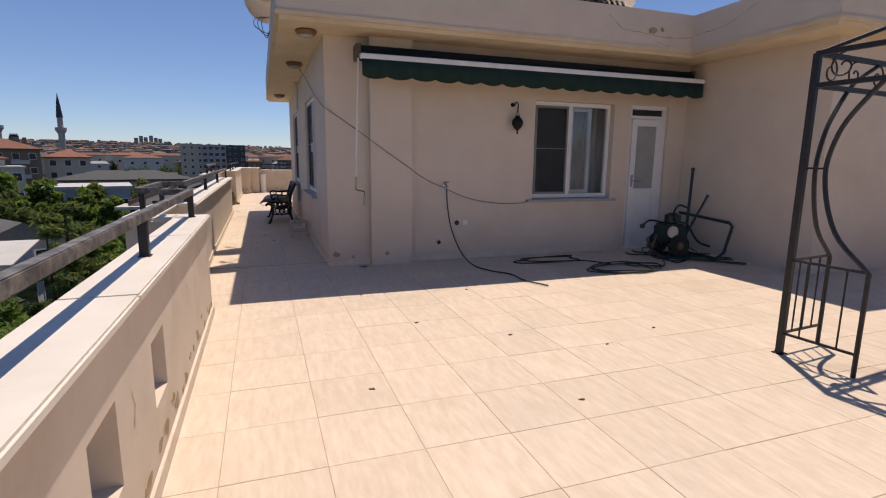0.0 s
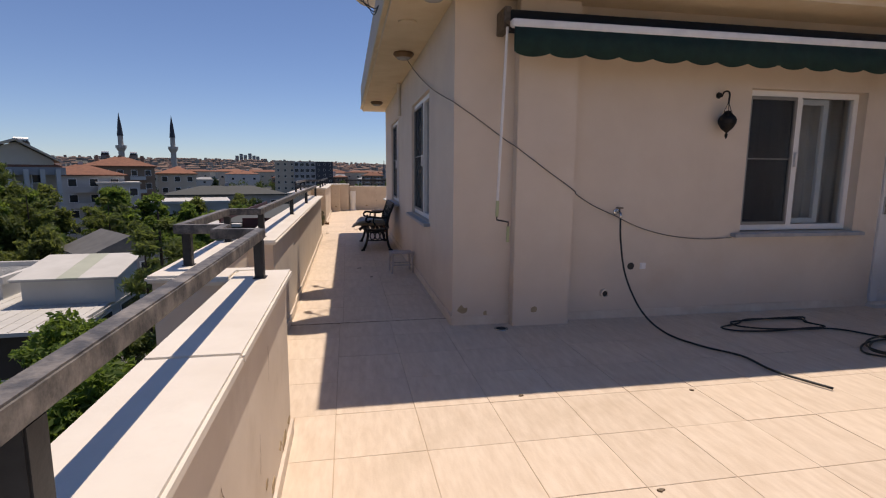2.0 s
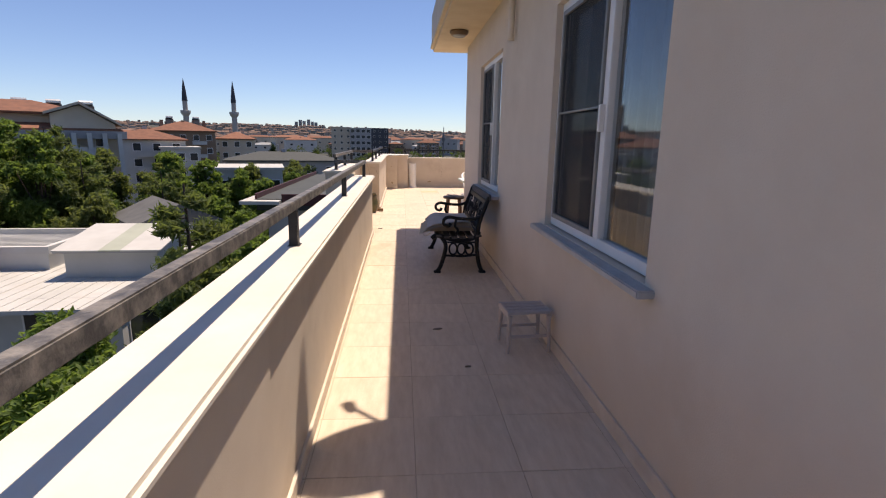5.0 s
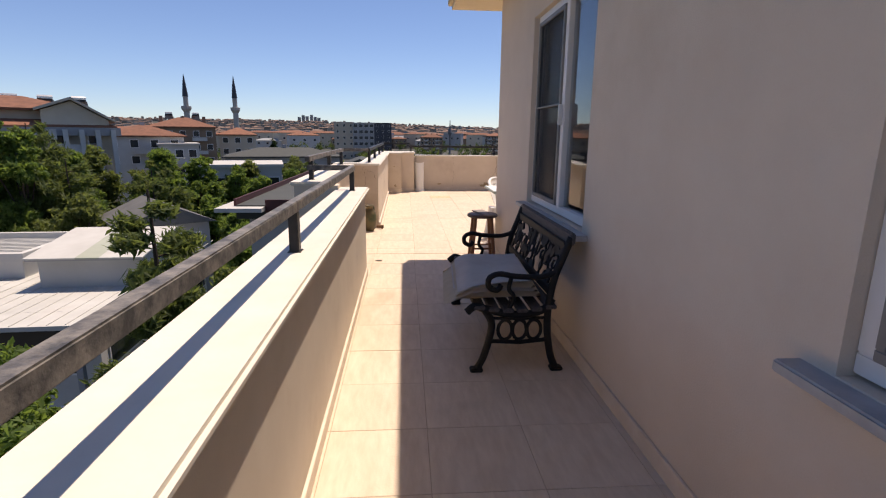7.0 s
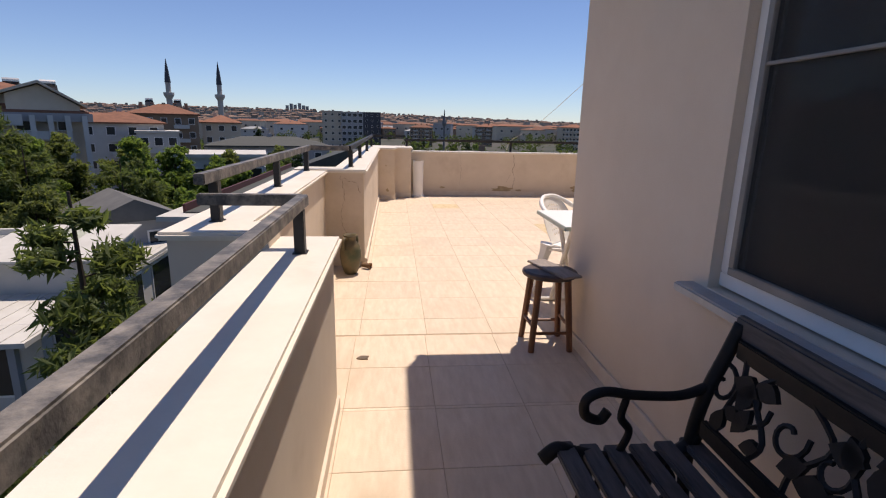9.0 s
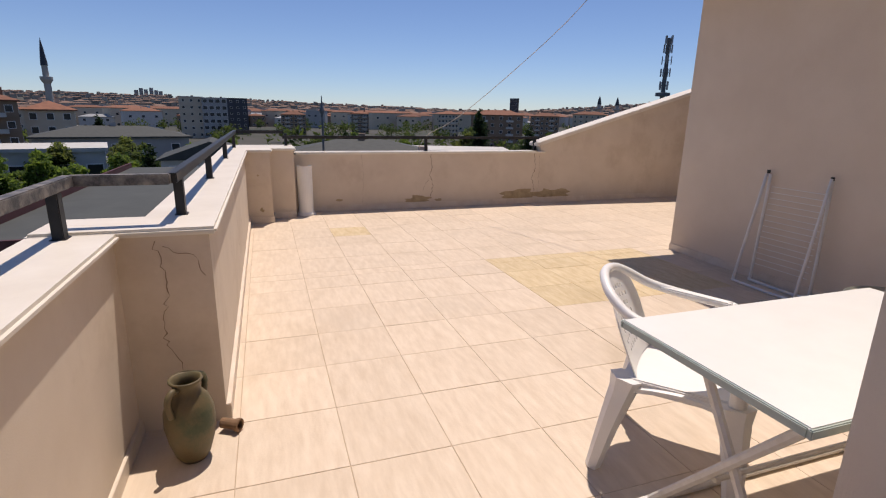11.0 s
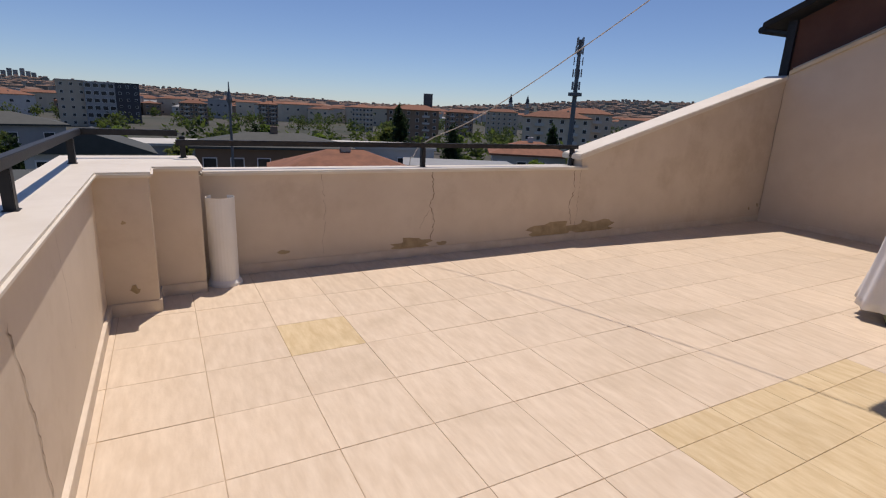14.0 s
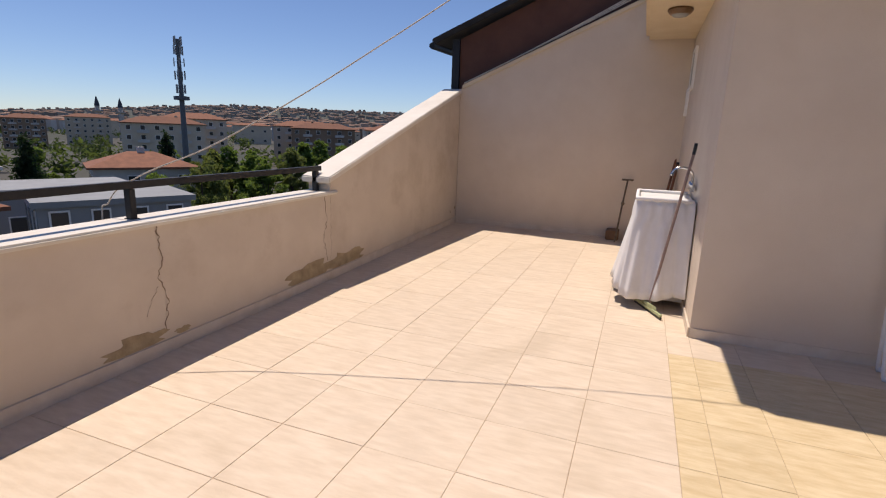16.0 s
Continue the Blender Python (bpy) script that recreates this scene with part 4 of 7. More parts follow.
jar()

# ---- white gutter pipe standing in the corner ----
gp = thing("gutter_pipe", "white plastic gutter pipe standing on end against the wall", "pipe", at=pose(-0.69, 14.36, 0, 0, 0, 0))
vs, fc = [], []
NA = 22
prof = [(0.128, 0.0), (0.126, 0.02), (0.108, 0.045), (0.104, 0.08), (0.103, 0.69)]
inner = [(r - 0.004, z) for r, z in prof[::-1]]
arc = [radians(-235 + 290 * i / NA) for i in range(NA + 1)]
pr = prof + inner
for r, z in pr:
    for a in arc:
        vs.append((r * math.cos(a), r * math.sin(a), z))
n1 = NA + 1
for i in range(len(pr)):
    for k in range(NA):
        a, b = i * n1 + k, ((i + 1) % len(pr)) * n1 + k
        fc.append((a, a + 1, b + 1, b))
fc += [tuple(i * n1 for i in range(len(pr))), tuple(i * n1 + NA for i in range(len(pr)))[::-1]]
part("pipe", G().add(vs, fc), PLASTIC, gp)


# ---- folding table ----
def table():
    t = thing("folding_table", "white laminate folding table with a grey-green edge", "table")
    x0, x1, y0, y1, z = -0.02, 1.28, 7.66, 8.36, 0.72
    part("tabletop", G().box(x0 + 0.004, y0 + 0.004, z - 0.022, x1 - 0.004, y1 - 0.004, z), TABLETOP, t, bevel=0.004)
    part("edge_band", G().box(x0, y0, z - 0.030, x1, y0 + 0.012, z - 0.003).box(x0, y1 - 0.012, z - 0.030, x1, y1, z - 0.003).box(x0, y0 + 0.012, z - 0.030, x0 + 0.012, y1 - 0.012, z - 0.003).box(x1 - 0.012, y0 + 0.012, z - 0.030, x1, y1 - 0.012, z - 0.003), TABLEEDGE, t, "grey-green edge band", bevel=0.003)
    for xe, s in ((x0 + 0.07, 1), (x1 - 0.07, -1)):
        part("leg", G().tube([(xe, y0 + 0.05, z - 0.04), (xe + s * 0.03, (y0 + y1) / 2, z * 0.42), (xe + s * 0.06, y1 - 0.12, 0.017)], 0.0165, 8), TUBE, t, "white tubular leg")
        part("leg", G().tube([(xe + s * 0.035, y1 - 0.28, z - 0.04), (xe + s * 0.065, y0 + 0.06, 0.017)], 0.0165, 8), TUBE, t, "white tubular leg")
        part("foot", G().tube([(xe - s * 0.03, y1 - 0.12, 0.017), (xe + s * 0.14, y1 - 0.12, 0.017)], 0.0165, 8), TUBE, t)
        part("hinge", G().tube([(xe - s * 0.012, y0 + 0.05, z - 0.045), (xe + s * 0.05, y0 + 0.05, z - 0.045)], 0.02, 8), TUBE, t)
    part("foot_bar", G().tube([(x0 + 0.21, y1 - 0.12, 0.017), (x1 - 0.21, y1 - 0.12, 0.017)], 0.0155, 8), TUBE, t)
    part("pivot_bar", G().tube([(x0 + 0.115, (y0 + y1) / 2 - 0.03, 0.31), (x1 - 0.115, (y0 + y1) / 2 - 0.03, 0.31)], 0.011, 8), TUBE, t)
    part("under_rail", G().box(x0 + 0.06, y0 + 0.06, z - 0.05, x1 - 0.06, y0 + 0.085, z - 0.031).box(x0 + 0.06, y1 - 0.085, z - 0.05, x1 - 0.06, y1 - 0.06, z - 0.031), TUBE, t)


table()


# ---- moulded plastic armchair ----
def plastic_chair(m, label):
    c = thing("plastic_chair", label, "chair", "white plastic chairs")
    c.matrix_basis = m
    # local: faces +x, seat centre at the origin
    nx, ny = 12, 12
    vs, fc = [], []
    for lay in (0, 1):
        for i in range(nx + 1):
            for j in range(ny + 1):
                u, v = i / nx - 0.5, j / ny - 0.5
                z = 0.425 - 0.025 * (1 - (2 * v) ** 2) * (1 - (2 * u) ** 2) + 0.01 * u
                rr = 1 - 0.10 * (2 * v) ** 2 if u > 0.3 else 1
                vs.append((u * 0.44 * rr, v * 0.43, z - (0.012 if lay else 0)))
    m1 = (nx + 1) * (ny + 1)
    q = lambda i, j: i * (ny + 1) + j
    for i in range(nx):
        for j in range(ny):
            fc += [(q(i, j), q(i + 1, j), q(i + 1, j + 1), q(i, j + 1)), (q(i, j) + m1, q(i, j + 1) + m1, q(i + 1, j + 1) + m1, q(i + 1, j) + m1)]
    rim = [q(i, 0) for i in range(nx)] + [q(nx, j) for j in range(ny)] + [q(i, ny) for i in range(nx, 0, -1)] + [q(0, j) for j in range(ny, 0, -1)]
    fc += [(a, b, b + m1, a + m1) for a, b in zip(rim, rim[1:] + rim[:1])]
    part("seat", G().add(vs, fc), PLASTIC, c, smooth=False)
    part("seat_apron", G().box(-0.21, -0.222, 0.375, 0.20, -0.205, 0.425).box(-0.21, 0.205, 0.375, 0.20, 0.222, 0.425), PLASTIC, c, bevel=0.006)
    # one rail sweeps from arm to arm over the top of the back
    def rail(s):
        return [(-0.365, 0.0, 0.785), (-0.35, s * 0.09, 0.778), (-0.305, s * 0.175, 0.742), (-0.22, s * 0.232, 0.69), (-0.10, s * 0.258, 0.66), (0.03, s * 0.262, 0.645), (0.125, s * 0.256, 0.638)]
    top = curve(rail(-1)[::-1] + rail(1)[1:], 5)
    part("back_rail", G().tube(top, 0.020, 8), PLASTIC, c, smooth=True)
    # curved back shell with rows of holes
    shell = G()
    NY, NZ = 25, 19
    vs, fc = [], []
    for lay in (0, 1):
        for a in range(NZ + 1):
            h = a / NZ
            for k in range(NY + 1):
                v = 2 * k / NY - 1
                half = 0.19 + 0.02 * math.sin(math.pi * h) - 0.045 * max(0, h - 0.75) * 4 * 0.8
                z = 0.42 + h * (0.360 - 0.055 * v * v)
                x = -0.195 - h * 0.165 + 0.062 * v * v * (0.35 + 0.65 * h) + (0.007 if lay else 0)
                vs.append((x, v * half, z))
    L = (NY + 1) * (NZ + 1)
    at = lambda a, k: a * (NY + 1) + k
    gone = {(a, k) for a in range(NZ) for k in range(NY) if 3 <= a <= 16 and 6 <= k <= NY - 7 and a % 2 == 1 and (k + a // 2) % 2 == 0}
    for a in range(NZ):
        for k in range(NY):
            if (a, k) in gone:
                continue
            q4 = (at(a, k), at(a, k + 1), at(a + 1, k + 1), at(a + 1, k))
            fc += [q4, tuple(i + L for i in q4[::-1])]
            for da, dk, e in ((-1, 0, (0, 1)), (1, 0, (2, 3)), (0, -1, (3, 0)), (0, 1, (1, 2))):
                n = (a + da, k + dk)
                if n in gone or not (0 <= n[0] < NZ and 0 <= n[1] < NY):
                    fc.append((q4[e[1]], q4[e[0]], q4[e[0]] + L, q4[e[1]] + L))
    part("back", shell.add(vs, fc), PLASTIC, c, "perforated back")
    for s in (-1, 1):
        part("arm_pad", beam(G(), (-0.17, s * 0.246, 0.672), (0.13, s * 0.258, 0.642), 0.052, 0.020), PLASTIC, c, "flat arm", bevel=0.006)
        part("arm_front", G().tube(curve([(0.12, s * 0.256, 0.638), (0.165, s * 0.252, 0.61), (0.18, s * 0.248, 0.53), (0.185, s * 0.24, 0.42)]), [0.022] * 12 + [0.03] * 7, 8), PLASTIC, c, smooth=True)
        part("front_leg", G().tube([(0.225, s * 0.262, 0.0), (0.205, s * 0.25, 0.2), (0.185, s * 0.235, 0.37), (0.18, s * 0.228, 0.425)], [0.031, 0.041, 0.054, 0.066], 6), PLASTIC, c)
        part("rear_leg", G().tube([(-0.29, s * 0.245, 0.0), (-0.25, s * 0.232, 0.2), (-0.21, s * 0.215, 0.37), (-0.20, s * 0.21, 0.425)], [0.031, 0.041, 0.054, 0.066], 6), PLASTIC, c)
        part("side_arch", G().tube(curve([(-0.23, s * 0.226, 0.31), (-0.19, s * 0.224, 0.375), (0, s * 0.222, 0.40), (0.15, s * 0.226, 0.375), (0.195, s * 0.236, 0.31)]), 0.015, 6), PLASTIC, c)
    part("front_arch", G().tube(curve([(0.205, -0.225, 0.31), (0.20, -0.16, 0.375), (0.205, 0, 0.40), (0.20, 0.16, 0.375), (0.205, 0.225, 0.31)]), 0.016, 6), PLASTIC, c)
    return c


plastic_chair(pose(0.405, 8.435, 0, 0, 0, -49), "white moulded plastic armchair beside the folding table")


# ---- round tray table on a folding iron stand ----
def tray_table():
    t = thing("tray_table", "round metal tray on a folding dark iron stand", "side table", at=pose(2.07, 8.64, 0))
    part("tray", G().lathe([(0.02, 0.452), (0.225, 0.452), (0.245, 0.462), (0.255, 0.470), (0.250, 0.474), (0.235, 0.464), (0.02, 0.458)], 32), TRAY, t, "dull metal tray with a raised rim")
    for k in range(3):
        a = radians(150 + 120 * k)
        c, s = math.cos(a), math.sin(a)
        part("leg", G().tube(curve([(c * 0.15, s * 0.15, 0.45), (c * 0.20, s * 0.20, 0.25), (c * 0.27, s * 0.27, 0.03), (c * 0.30, s * 0.30, 0.012)]), 0.0085, 6), IRON, t)
        part("chain", G().tube(curve([(c * 0.15, s * 0.15, 0.43), (c * 0.06, s * 0.06, 0.36), (0, 0, 0.33)]), 0.006, 5), BRASS, t, "thin chain")
    part("hub", G().lathe([(0.02, 0.30), (0.03, 0.33), (0.02, 0.36)], 10), IRON, t)


TRAY = mat("dull tray metal", (0.42, 0.44, 0.40), (0.34, 0.36, 0.33), scale=9, rough=0.4, metal=0.7)
tray_table()


# ---- folded clothes rack against the wall ----
def rack():
    r = thing("clothes_rack", "white folded wire clothes rack leaning on the wall", "clothes rack")
    for k, (xf, xt) in enumerate(((2.755, 2.985), (2.915, 2.995))):
        ya, yb = 9.72, 10.28 - 0.03 * k
        pts = [(xt, ya + 0.03, 0.985), (xf + 0.03, ya - 0.01, 0.10), (xf + 0.01, ya, 0.03), (xf, ya + 0.05, 0.014), (xf, yb - 0.05, 0.014), (xf + 0.01, yb, 0.03), (xf + 0.03, yb + 0.01, 0.10), (xt, yb + 0.03, 0.965)]
        part("frame", G().tube(curve(pts, 4), 0.0125, 8), WHITEBAR, r, smooth=True)
    for k in range(15):
        t = 0.12 + 0.75 * k / 14
        x = 2.915 + (2.99 - 2.915) * t + 0.004
        part("wire", G().tube([(x, 9.745, 0.06 + 0.92 * t), (x, 10.235, 0.06 + 0.92 * t)], 0.003, 5), WHITEBAR, r)
    for y in (9.75, 10.30):
        part("cap", G().tube([(2.99, y, 0.97), (2.99, y, 1.0)], 0.014, 8), BLACKPL, r, "black end cap")


rack()


def slipper(m, label):
    s = thing("slipper", label, "slipper", "black slippers", m)
    out = [(0.13, 0.0), (0.115, 0.038), (0.05, 0.048), (-0.03, 0.036), (-0.10, 0.036), (-0.13, 0.0), (-0.10, -0.034), (-0.03, -0.032), (0.05, -0.042), (0.115, -0.034)]
    part("sole", G().prism(out, 0.0, 0.02), BLACKPL, s, bevel=0.004)
    g = G().tube(curve([(0.03, 0.046, 0.015), (0.045, 0.03, 0.052), (0.05, 0, 0.062), (0.045, -0.03, 0.052), (0.03, -0.042, 0.015)]), 0.016, 6)
    part("strap", g, BLACKPL, s, smooth=True)


slipper(pose(2.55, 9.66, 0, 0, 0, -62), "black rubber slipper lying on the tiles by the rack")
slipper(pose(2.86, 9.06, 0, 0, 0, -70), "black rubber slipper lying by the wall foot")


# ---- covered outdoor sink, squeegee and tools on the sunny wall ----
def sink():
    s = thing("outdoor_sink", "outdoor sink wrapped in a white cloth, with a swan-neck tap", "sink")
    x0, x1, y0, y1, z1 = 3.72, 4.42, Y_B2 + 0.01, Y_B2 + 0.46, 0.93
    part("cabinet", G().box(x0 + 0.03, y0, 0.05, x1 - 0.03, y1 - 0.04, z1 - 0.05), PVC, s, "white sink cabinet")
    part("basin", G().box(x0, y0, z1 - 0.05, x1, y1, z1 + 0.0), PLASTIC, s, "white sink rim", bevel=0.012)
    # draped cloth: a skirt with folds around three sides
    line = [(x0 - 0.02, y0), (x0 - 0.02, y1 + 0.015), (x1 + 0.02, y1 + 0.015), (x1 + 0.02, y0)]
    pts = []
    for a, b in zip(line, line[1:]):
        n = 40
        for i in range(n):
            pts.append(Vector((*a, 0)).lerp(Vector((*b, 0)), i / n))
    pts.append(Vector((*line[-1], 0)))
    c = Vector(((x0 + x1) / 2, (y0 + y1) / 2, 0))
    vs, fc = [], []
    nz = 12
    for k in range(nz + 1):
        t = k / nz
        for i, p in enumerate(pts):
            d = (p - c).normalized()
            fold = 0.030 * t * math.sin(i * 0.42) + 0.014 * t * math.sin(i * 0.95 + 2)
            flare = 0.15 * t ** 1.2
            gather = 0.012 * math.sin(i * 0.9) * (1 if k in (1, 2) else 0)
            q = p + d * (fold + flare + gather)
            q.y = max(q.y, y0 + 0.002)
            vs.append((q.x, q.y, z1 + 0.01 - t * 0.83 + 0.03 * t * math.sin(i * 0.13 + 1)))
    n1 = len(pts)
    for k in range(nz):
        for i in range(n1 - 1):
            a = k * n1 + i
            fc.append((a, a + 1, a + n1 + 1, a + n1))
    cl = part("cloth", G().add(vs, fc), WHITE_CLOTH, s, "white cloth with loose folds", smooth=True)
    cl.modifiers.new("thickness", "SOLIDIFY").thickness = 0.004
    part("hem_roll", G().tube([(p.x, max(p.y, y0 + 0.02), z1 + 0.012) for p in pts[::4]] , 0.018, 6), WHITE_CLOTH, s, "rolled cloth hem", smooth=True)
    tx = 4.07
    part("tap", G().tube(curve([(tx, y0 + 0.03, 1.02), (tx, y0 + 0.03, 1.15), (tx, y0 + 0.09, 1.20), (tx, y0 + 0.17, 1.19), (tx, y0 + 0.21, 1.13)]), 0.012, 8), CHROME, s, "chrome swan-neck tap", smooth=True)
    part("tap_body", G().box(tx - 0.10, y0 - 0.0, 1.0, tx + 0.10, y0 + 0.05, 1.04), CHROME, s, bevel=0.012)
    for dx in (-0.08, 0.08):
        part("tap_knob", G().lathe([(0.018, 0), (0.022, 0.02), (0.014, 0.04)], 10, (tx + dx, y0 + 0.03, 1.04)), CHROME, s)


sink()
sq = thing("squeegee_broom", "floor squeegee with a long worn pole and pale green head", "squeegee")
part("pole", G().tube([(3.56, 11.66, 0.05), (3.60, Y_B2 + 0.09, 1.36)], 0.012, 8), PINKPOLE, sq)
part("grip", G().tube([(3.60, Y_B2 + 0.094, 1.33), (3.603, Y_B2 + 0.085, 1.42)], 0.014, 8), BLACKPL, sq, "black pole end")
hd = G().prism([(-0.23, -0.012), (0.23, -0.012), (0.23, 0.012), (-0.23, 0.012)], 0.022, 0.045)
hd.prism([(-0.13, -0.01), (0.13, -0.01), (0.03, 0.01), (-0.03, 0.01)], 0.045, 0.075)
part("head", hd.moved(pose(3.54, 11.67, 0, 0, 0, 26)), PALEGREEN, sq, "pale green plastic head", bevel=0.003)
part("blade", G().box(-0.235, -0.006, 0.0, 0.235, 0.006, 0.024).moved(pose(3.54, 11.67, 0, 0, 0, 26)), BLACKPL, sq, "black rubber blade")
tl = thing("garden_rod", "thin dark iron rod with a T-shaped top", "tool")
part("rod", G().tube([(6.50, 12.10, 0.0), (6.62, 12.06, 0.45), (6.80, 12.02, 0.86)], 0.014, 6), BRASS, tl)
part("crossbar", G().tube([(6.80, 11.94, 0.865), (6.80, 12.10, 0.865)], 0.013, 6), BRASS, tl)
part("collar", G().lathe([(0.02, 0), (0.028, 0.02), (0.02, 0.04)], 8, (6.66, 12.05, 0.52)), BRASS, tl)
tl = tagged(part("brick_block", G().box(6.62, 12.06, 0, 6.90, 12.24, 0.14), CLAYBARE, None, bevel=0.012), "rough brown clay block at the wall foot", "block")
for k, (a, b) in enumerate((((6.55, 11.60, 0.0), (6.90, 11.42, 1.20)), ((6.30, 11.55, 0.0), (6.62, 11.41, 1.12)))):
    p = thing("wooden_pole", "dark wooden pole leaning in the corner", "pole", "poles in the corner")
    part("shaft", G().tube([a, b], 0.018, 7), REDWOOD, p)
    part("tip", G().tube([b, tuple(Vector(b) + Vector((0.01, -0.003, 0.03)))], 0.02, 7), BLACKPL, p)
for a0, a1, z0, z1 in ((6.10, 6.55, 2.06, 2.55), (6.64, 6.85, 1.76, 2.10)):
    v = tagged(new("window_vent"), "small dark-paned bathroom window high in the wall", "window", "", "structure")
    g = G()
    for b in ((a0, a1, z0, z0 + 0.04), (a0, a1, z1 - 0.04, z1), (a0, a0 + 0.04, z0 + 0.04, z1 - 0.04), (a1 - 0.04, a1, z0 + 0.04, z1 - 0.04)):
        g.box(b[0], Y_B2 - 0.05, b[2], b[1], Y_B2 + 0.03, b[3])
    part("window_frame", g, PVC, v)
    part("pane", G().box(a0 + 0.04, Y_B2 + 0.005, z0 + 0.04, a1 - 0.04, Y_B2 + 0.018, z1 - 0.04), DARKGLASS, v, "dark glass")


# ---- soffit lamps ----
def soffit_lamp(x, y):
    s = thing("soffit_lamp", "round brown-rimmed lamp under the roof overhang", "lamp", "soffit lamps", pose(x, y, SOF))
    part("rim", G().lathe([(0.115, 0.0), (0.125, -0.02), (0.10, -0.055), (0.085, -0.06)], 18), LAMPGLASS, s, "brown slatted rim", smooth=False)
    part("lens", G().lathe([(0.085, -0.055), (0.07, -0.075), (0.03, -0.085)], 18), FROST, s, "dull glass")


for x, y in ((-0.2, -0.12), (-0.2, 2.02), (-0.27, 6.35), (5.1, 11.66)):
    soffit_lamp(x, y)
fx = thing("soffit_fitting", "broken lamp base with flaking paint on the soffit", "lamp base", at=pose(-0.30, 0.75, SOF))
part("base", G().lathe([(0.09, 0.0), (0.085, -0.015), (0.05, -0.02)], 16), SOFFIT, fx)

# conduit pipe under the soffit, wall lamp, taps and sockets
cd = thing("downpipe", "cream plastic downpipe below the roof overhang", "pipe")
part("pipe", G().tube(curve([(-0.045, 4.12, 2.75), (-0.045, 4.12, 2.45), (-0.045, 4.12, 2.24)], 3), 0.03, 10), SKIRT, cd, smooth=True)
wl = thing("wall_lantern", "dark metal lantern hanging from a wall bracket", "lantern", at=pose(2.51, -0.10, 1.83))
part("body", G().lathe([(0.003, -0.165), (0.012, -0.145), (0.014, -0.125), (0.006, -0.115), (0.020, -0.10), (0.048, -0.075), (0.074, -0.03), (0.078, 0.0), (0.066, 0.03), (0.040, 0.055), (0.030, 0.07), (0.034, 0.078), (0.010, 0.085)], 18), CAST, wl, "dark pierced metal body")
part("bracket", G().tube(curve([(0, 0.10, 0.22), (0, 0.06, 0.26), (0, 0.0, 0.24), (0, 0, 0.15)]), 0.008, 6), CAST, wl)
for k in range(3):
    a = 2.094 * k
    part("chain", G().tube([(0.034 * math.cos(a), 0.034 * math.sin(a), 0.08), (0.0, 0.0, 0.16)], 0.003, 5), CAST, wl)
part("wall_plate", G().lathe([(0.03, 0), (0.02, 0.02)], 10).moved(pose(-0.03, 0.098, 0.23, 90)), CAST, wl)
wt = thing("wall_tap", "small brass wall tap with a hose on it", "tap", at=pose(1.52, 0, 1.0))
part("flange", G().lathe([(0.03, 0), (0.028, 0.008), (0.016, 0.012)], 12).moved(pose(0, 0, 0, 90)), CHROME, wt)
part("spout", G().tube(curve([(0, 0, 0), (0, -0.06, 0), (0, -0.085, -0.02), (0, -0.085, -0.05)]), 0.011, 8), CHROME, wt, smooth=True)
part("handle", G().box(-0.035, -0.07, 0.03, 0.035, -0.05, 0.045).box(-0.006, -0.066, 0.0, 0.006, -0.054, 0.03), BRASS, wt, bevel=0.003)


def plate(x, z, kind):
    if kind == "pipe":
        p = thing("pipe_outlet", "grey pipe end with a dark bore in the wall", "pipe outlet", at=pose(x, 0, z))
        part("collar", G().lathe([(0.042, -0.002), (0.042, 0.035), (0.030, 0.035), (0.028, 0.01)], 14).moved(pose(0, 0, 0, 90)), SKIRT, p)
        part("bore", G().lathe([(0.027, 0), (0.027, 0.02)], 12).moved(pose(0, 0, 0, 90)), BLACKPL, p, "dark bore")
    elif kind == "hole":
        p = thing("pipe_hole", "round dark hole in the wall", "pipe outlet", at=pose(x, 0, z))
        part("bore", G().lathe([(0.034, 0), (0.034, 0.004)], 14).moved(pose(0, 0, 0, 90)), BLACKPL, p)
    else:
        p = thing("wall_socket", "small white wall socket", "socket", at=pose(x, 0, z))
        part("plate", G().box(-0.03, -0.012, -0.03, 0.03, 0, 0.03), PVC, p, bevel=0.004)
        part("insert", G().lathe([(0.022, 0.0125), (0.020, 0.016)], 12).moved(pose(0, 0, 0, 90)), PLASTIC, p)


plate(1.44, 0.24, "pipe")
plate(1.70, 0.49, "hole")
plate(1.82, 0.49, "socket")

# hose, cables
hs = thing("garden_hose", "dark rubber hose looped from the tap across the floor", "hose")
part("hose", G().tube(curve([(1.52, -0.085, 0.95), (1.53, -0.10, 0.72), (1.58, -0.13, 0.42), (1.66, -0.28, 0.14), (1.72, -0.55, 0.02), (1.80, -0.90, 0.016), (1.95, -1.15, 0.016), (1.95, -1.45, 0.016), (2.08, -1.76, 0.016)], 7), 0.0085, 7), RUBBER, hs, smooth=True)


def coil(cx, cy, r, turns, seed, mtl, label, flat=0.6, tail=()):
    th = thing("hose_coil", label, "hose", "hoses on the floor")
    rng = random.Random(seed)
    pts = []
    for i in range(int(turns * 10) + 1):
        a = i * 2 * math.pi / 10
        rr = r * (1 + rng.uniform(-0.30, 0.26))
        pts.append((cx + rr * math.cos(a) * 1.25 + rng.uniform(-.03, .03), cy + rr * math.sin(a) * flat, 0.012 + 0.012 * (i // 10) % 0.05))
    part("hose", G().tube(curve(pts + list(tail), 5), 0.0078, 6), mtl, th, smooth=True)


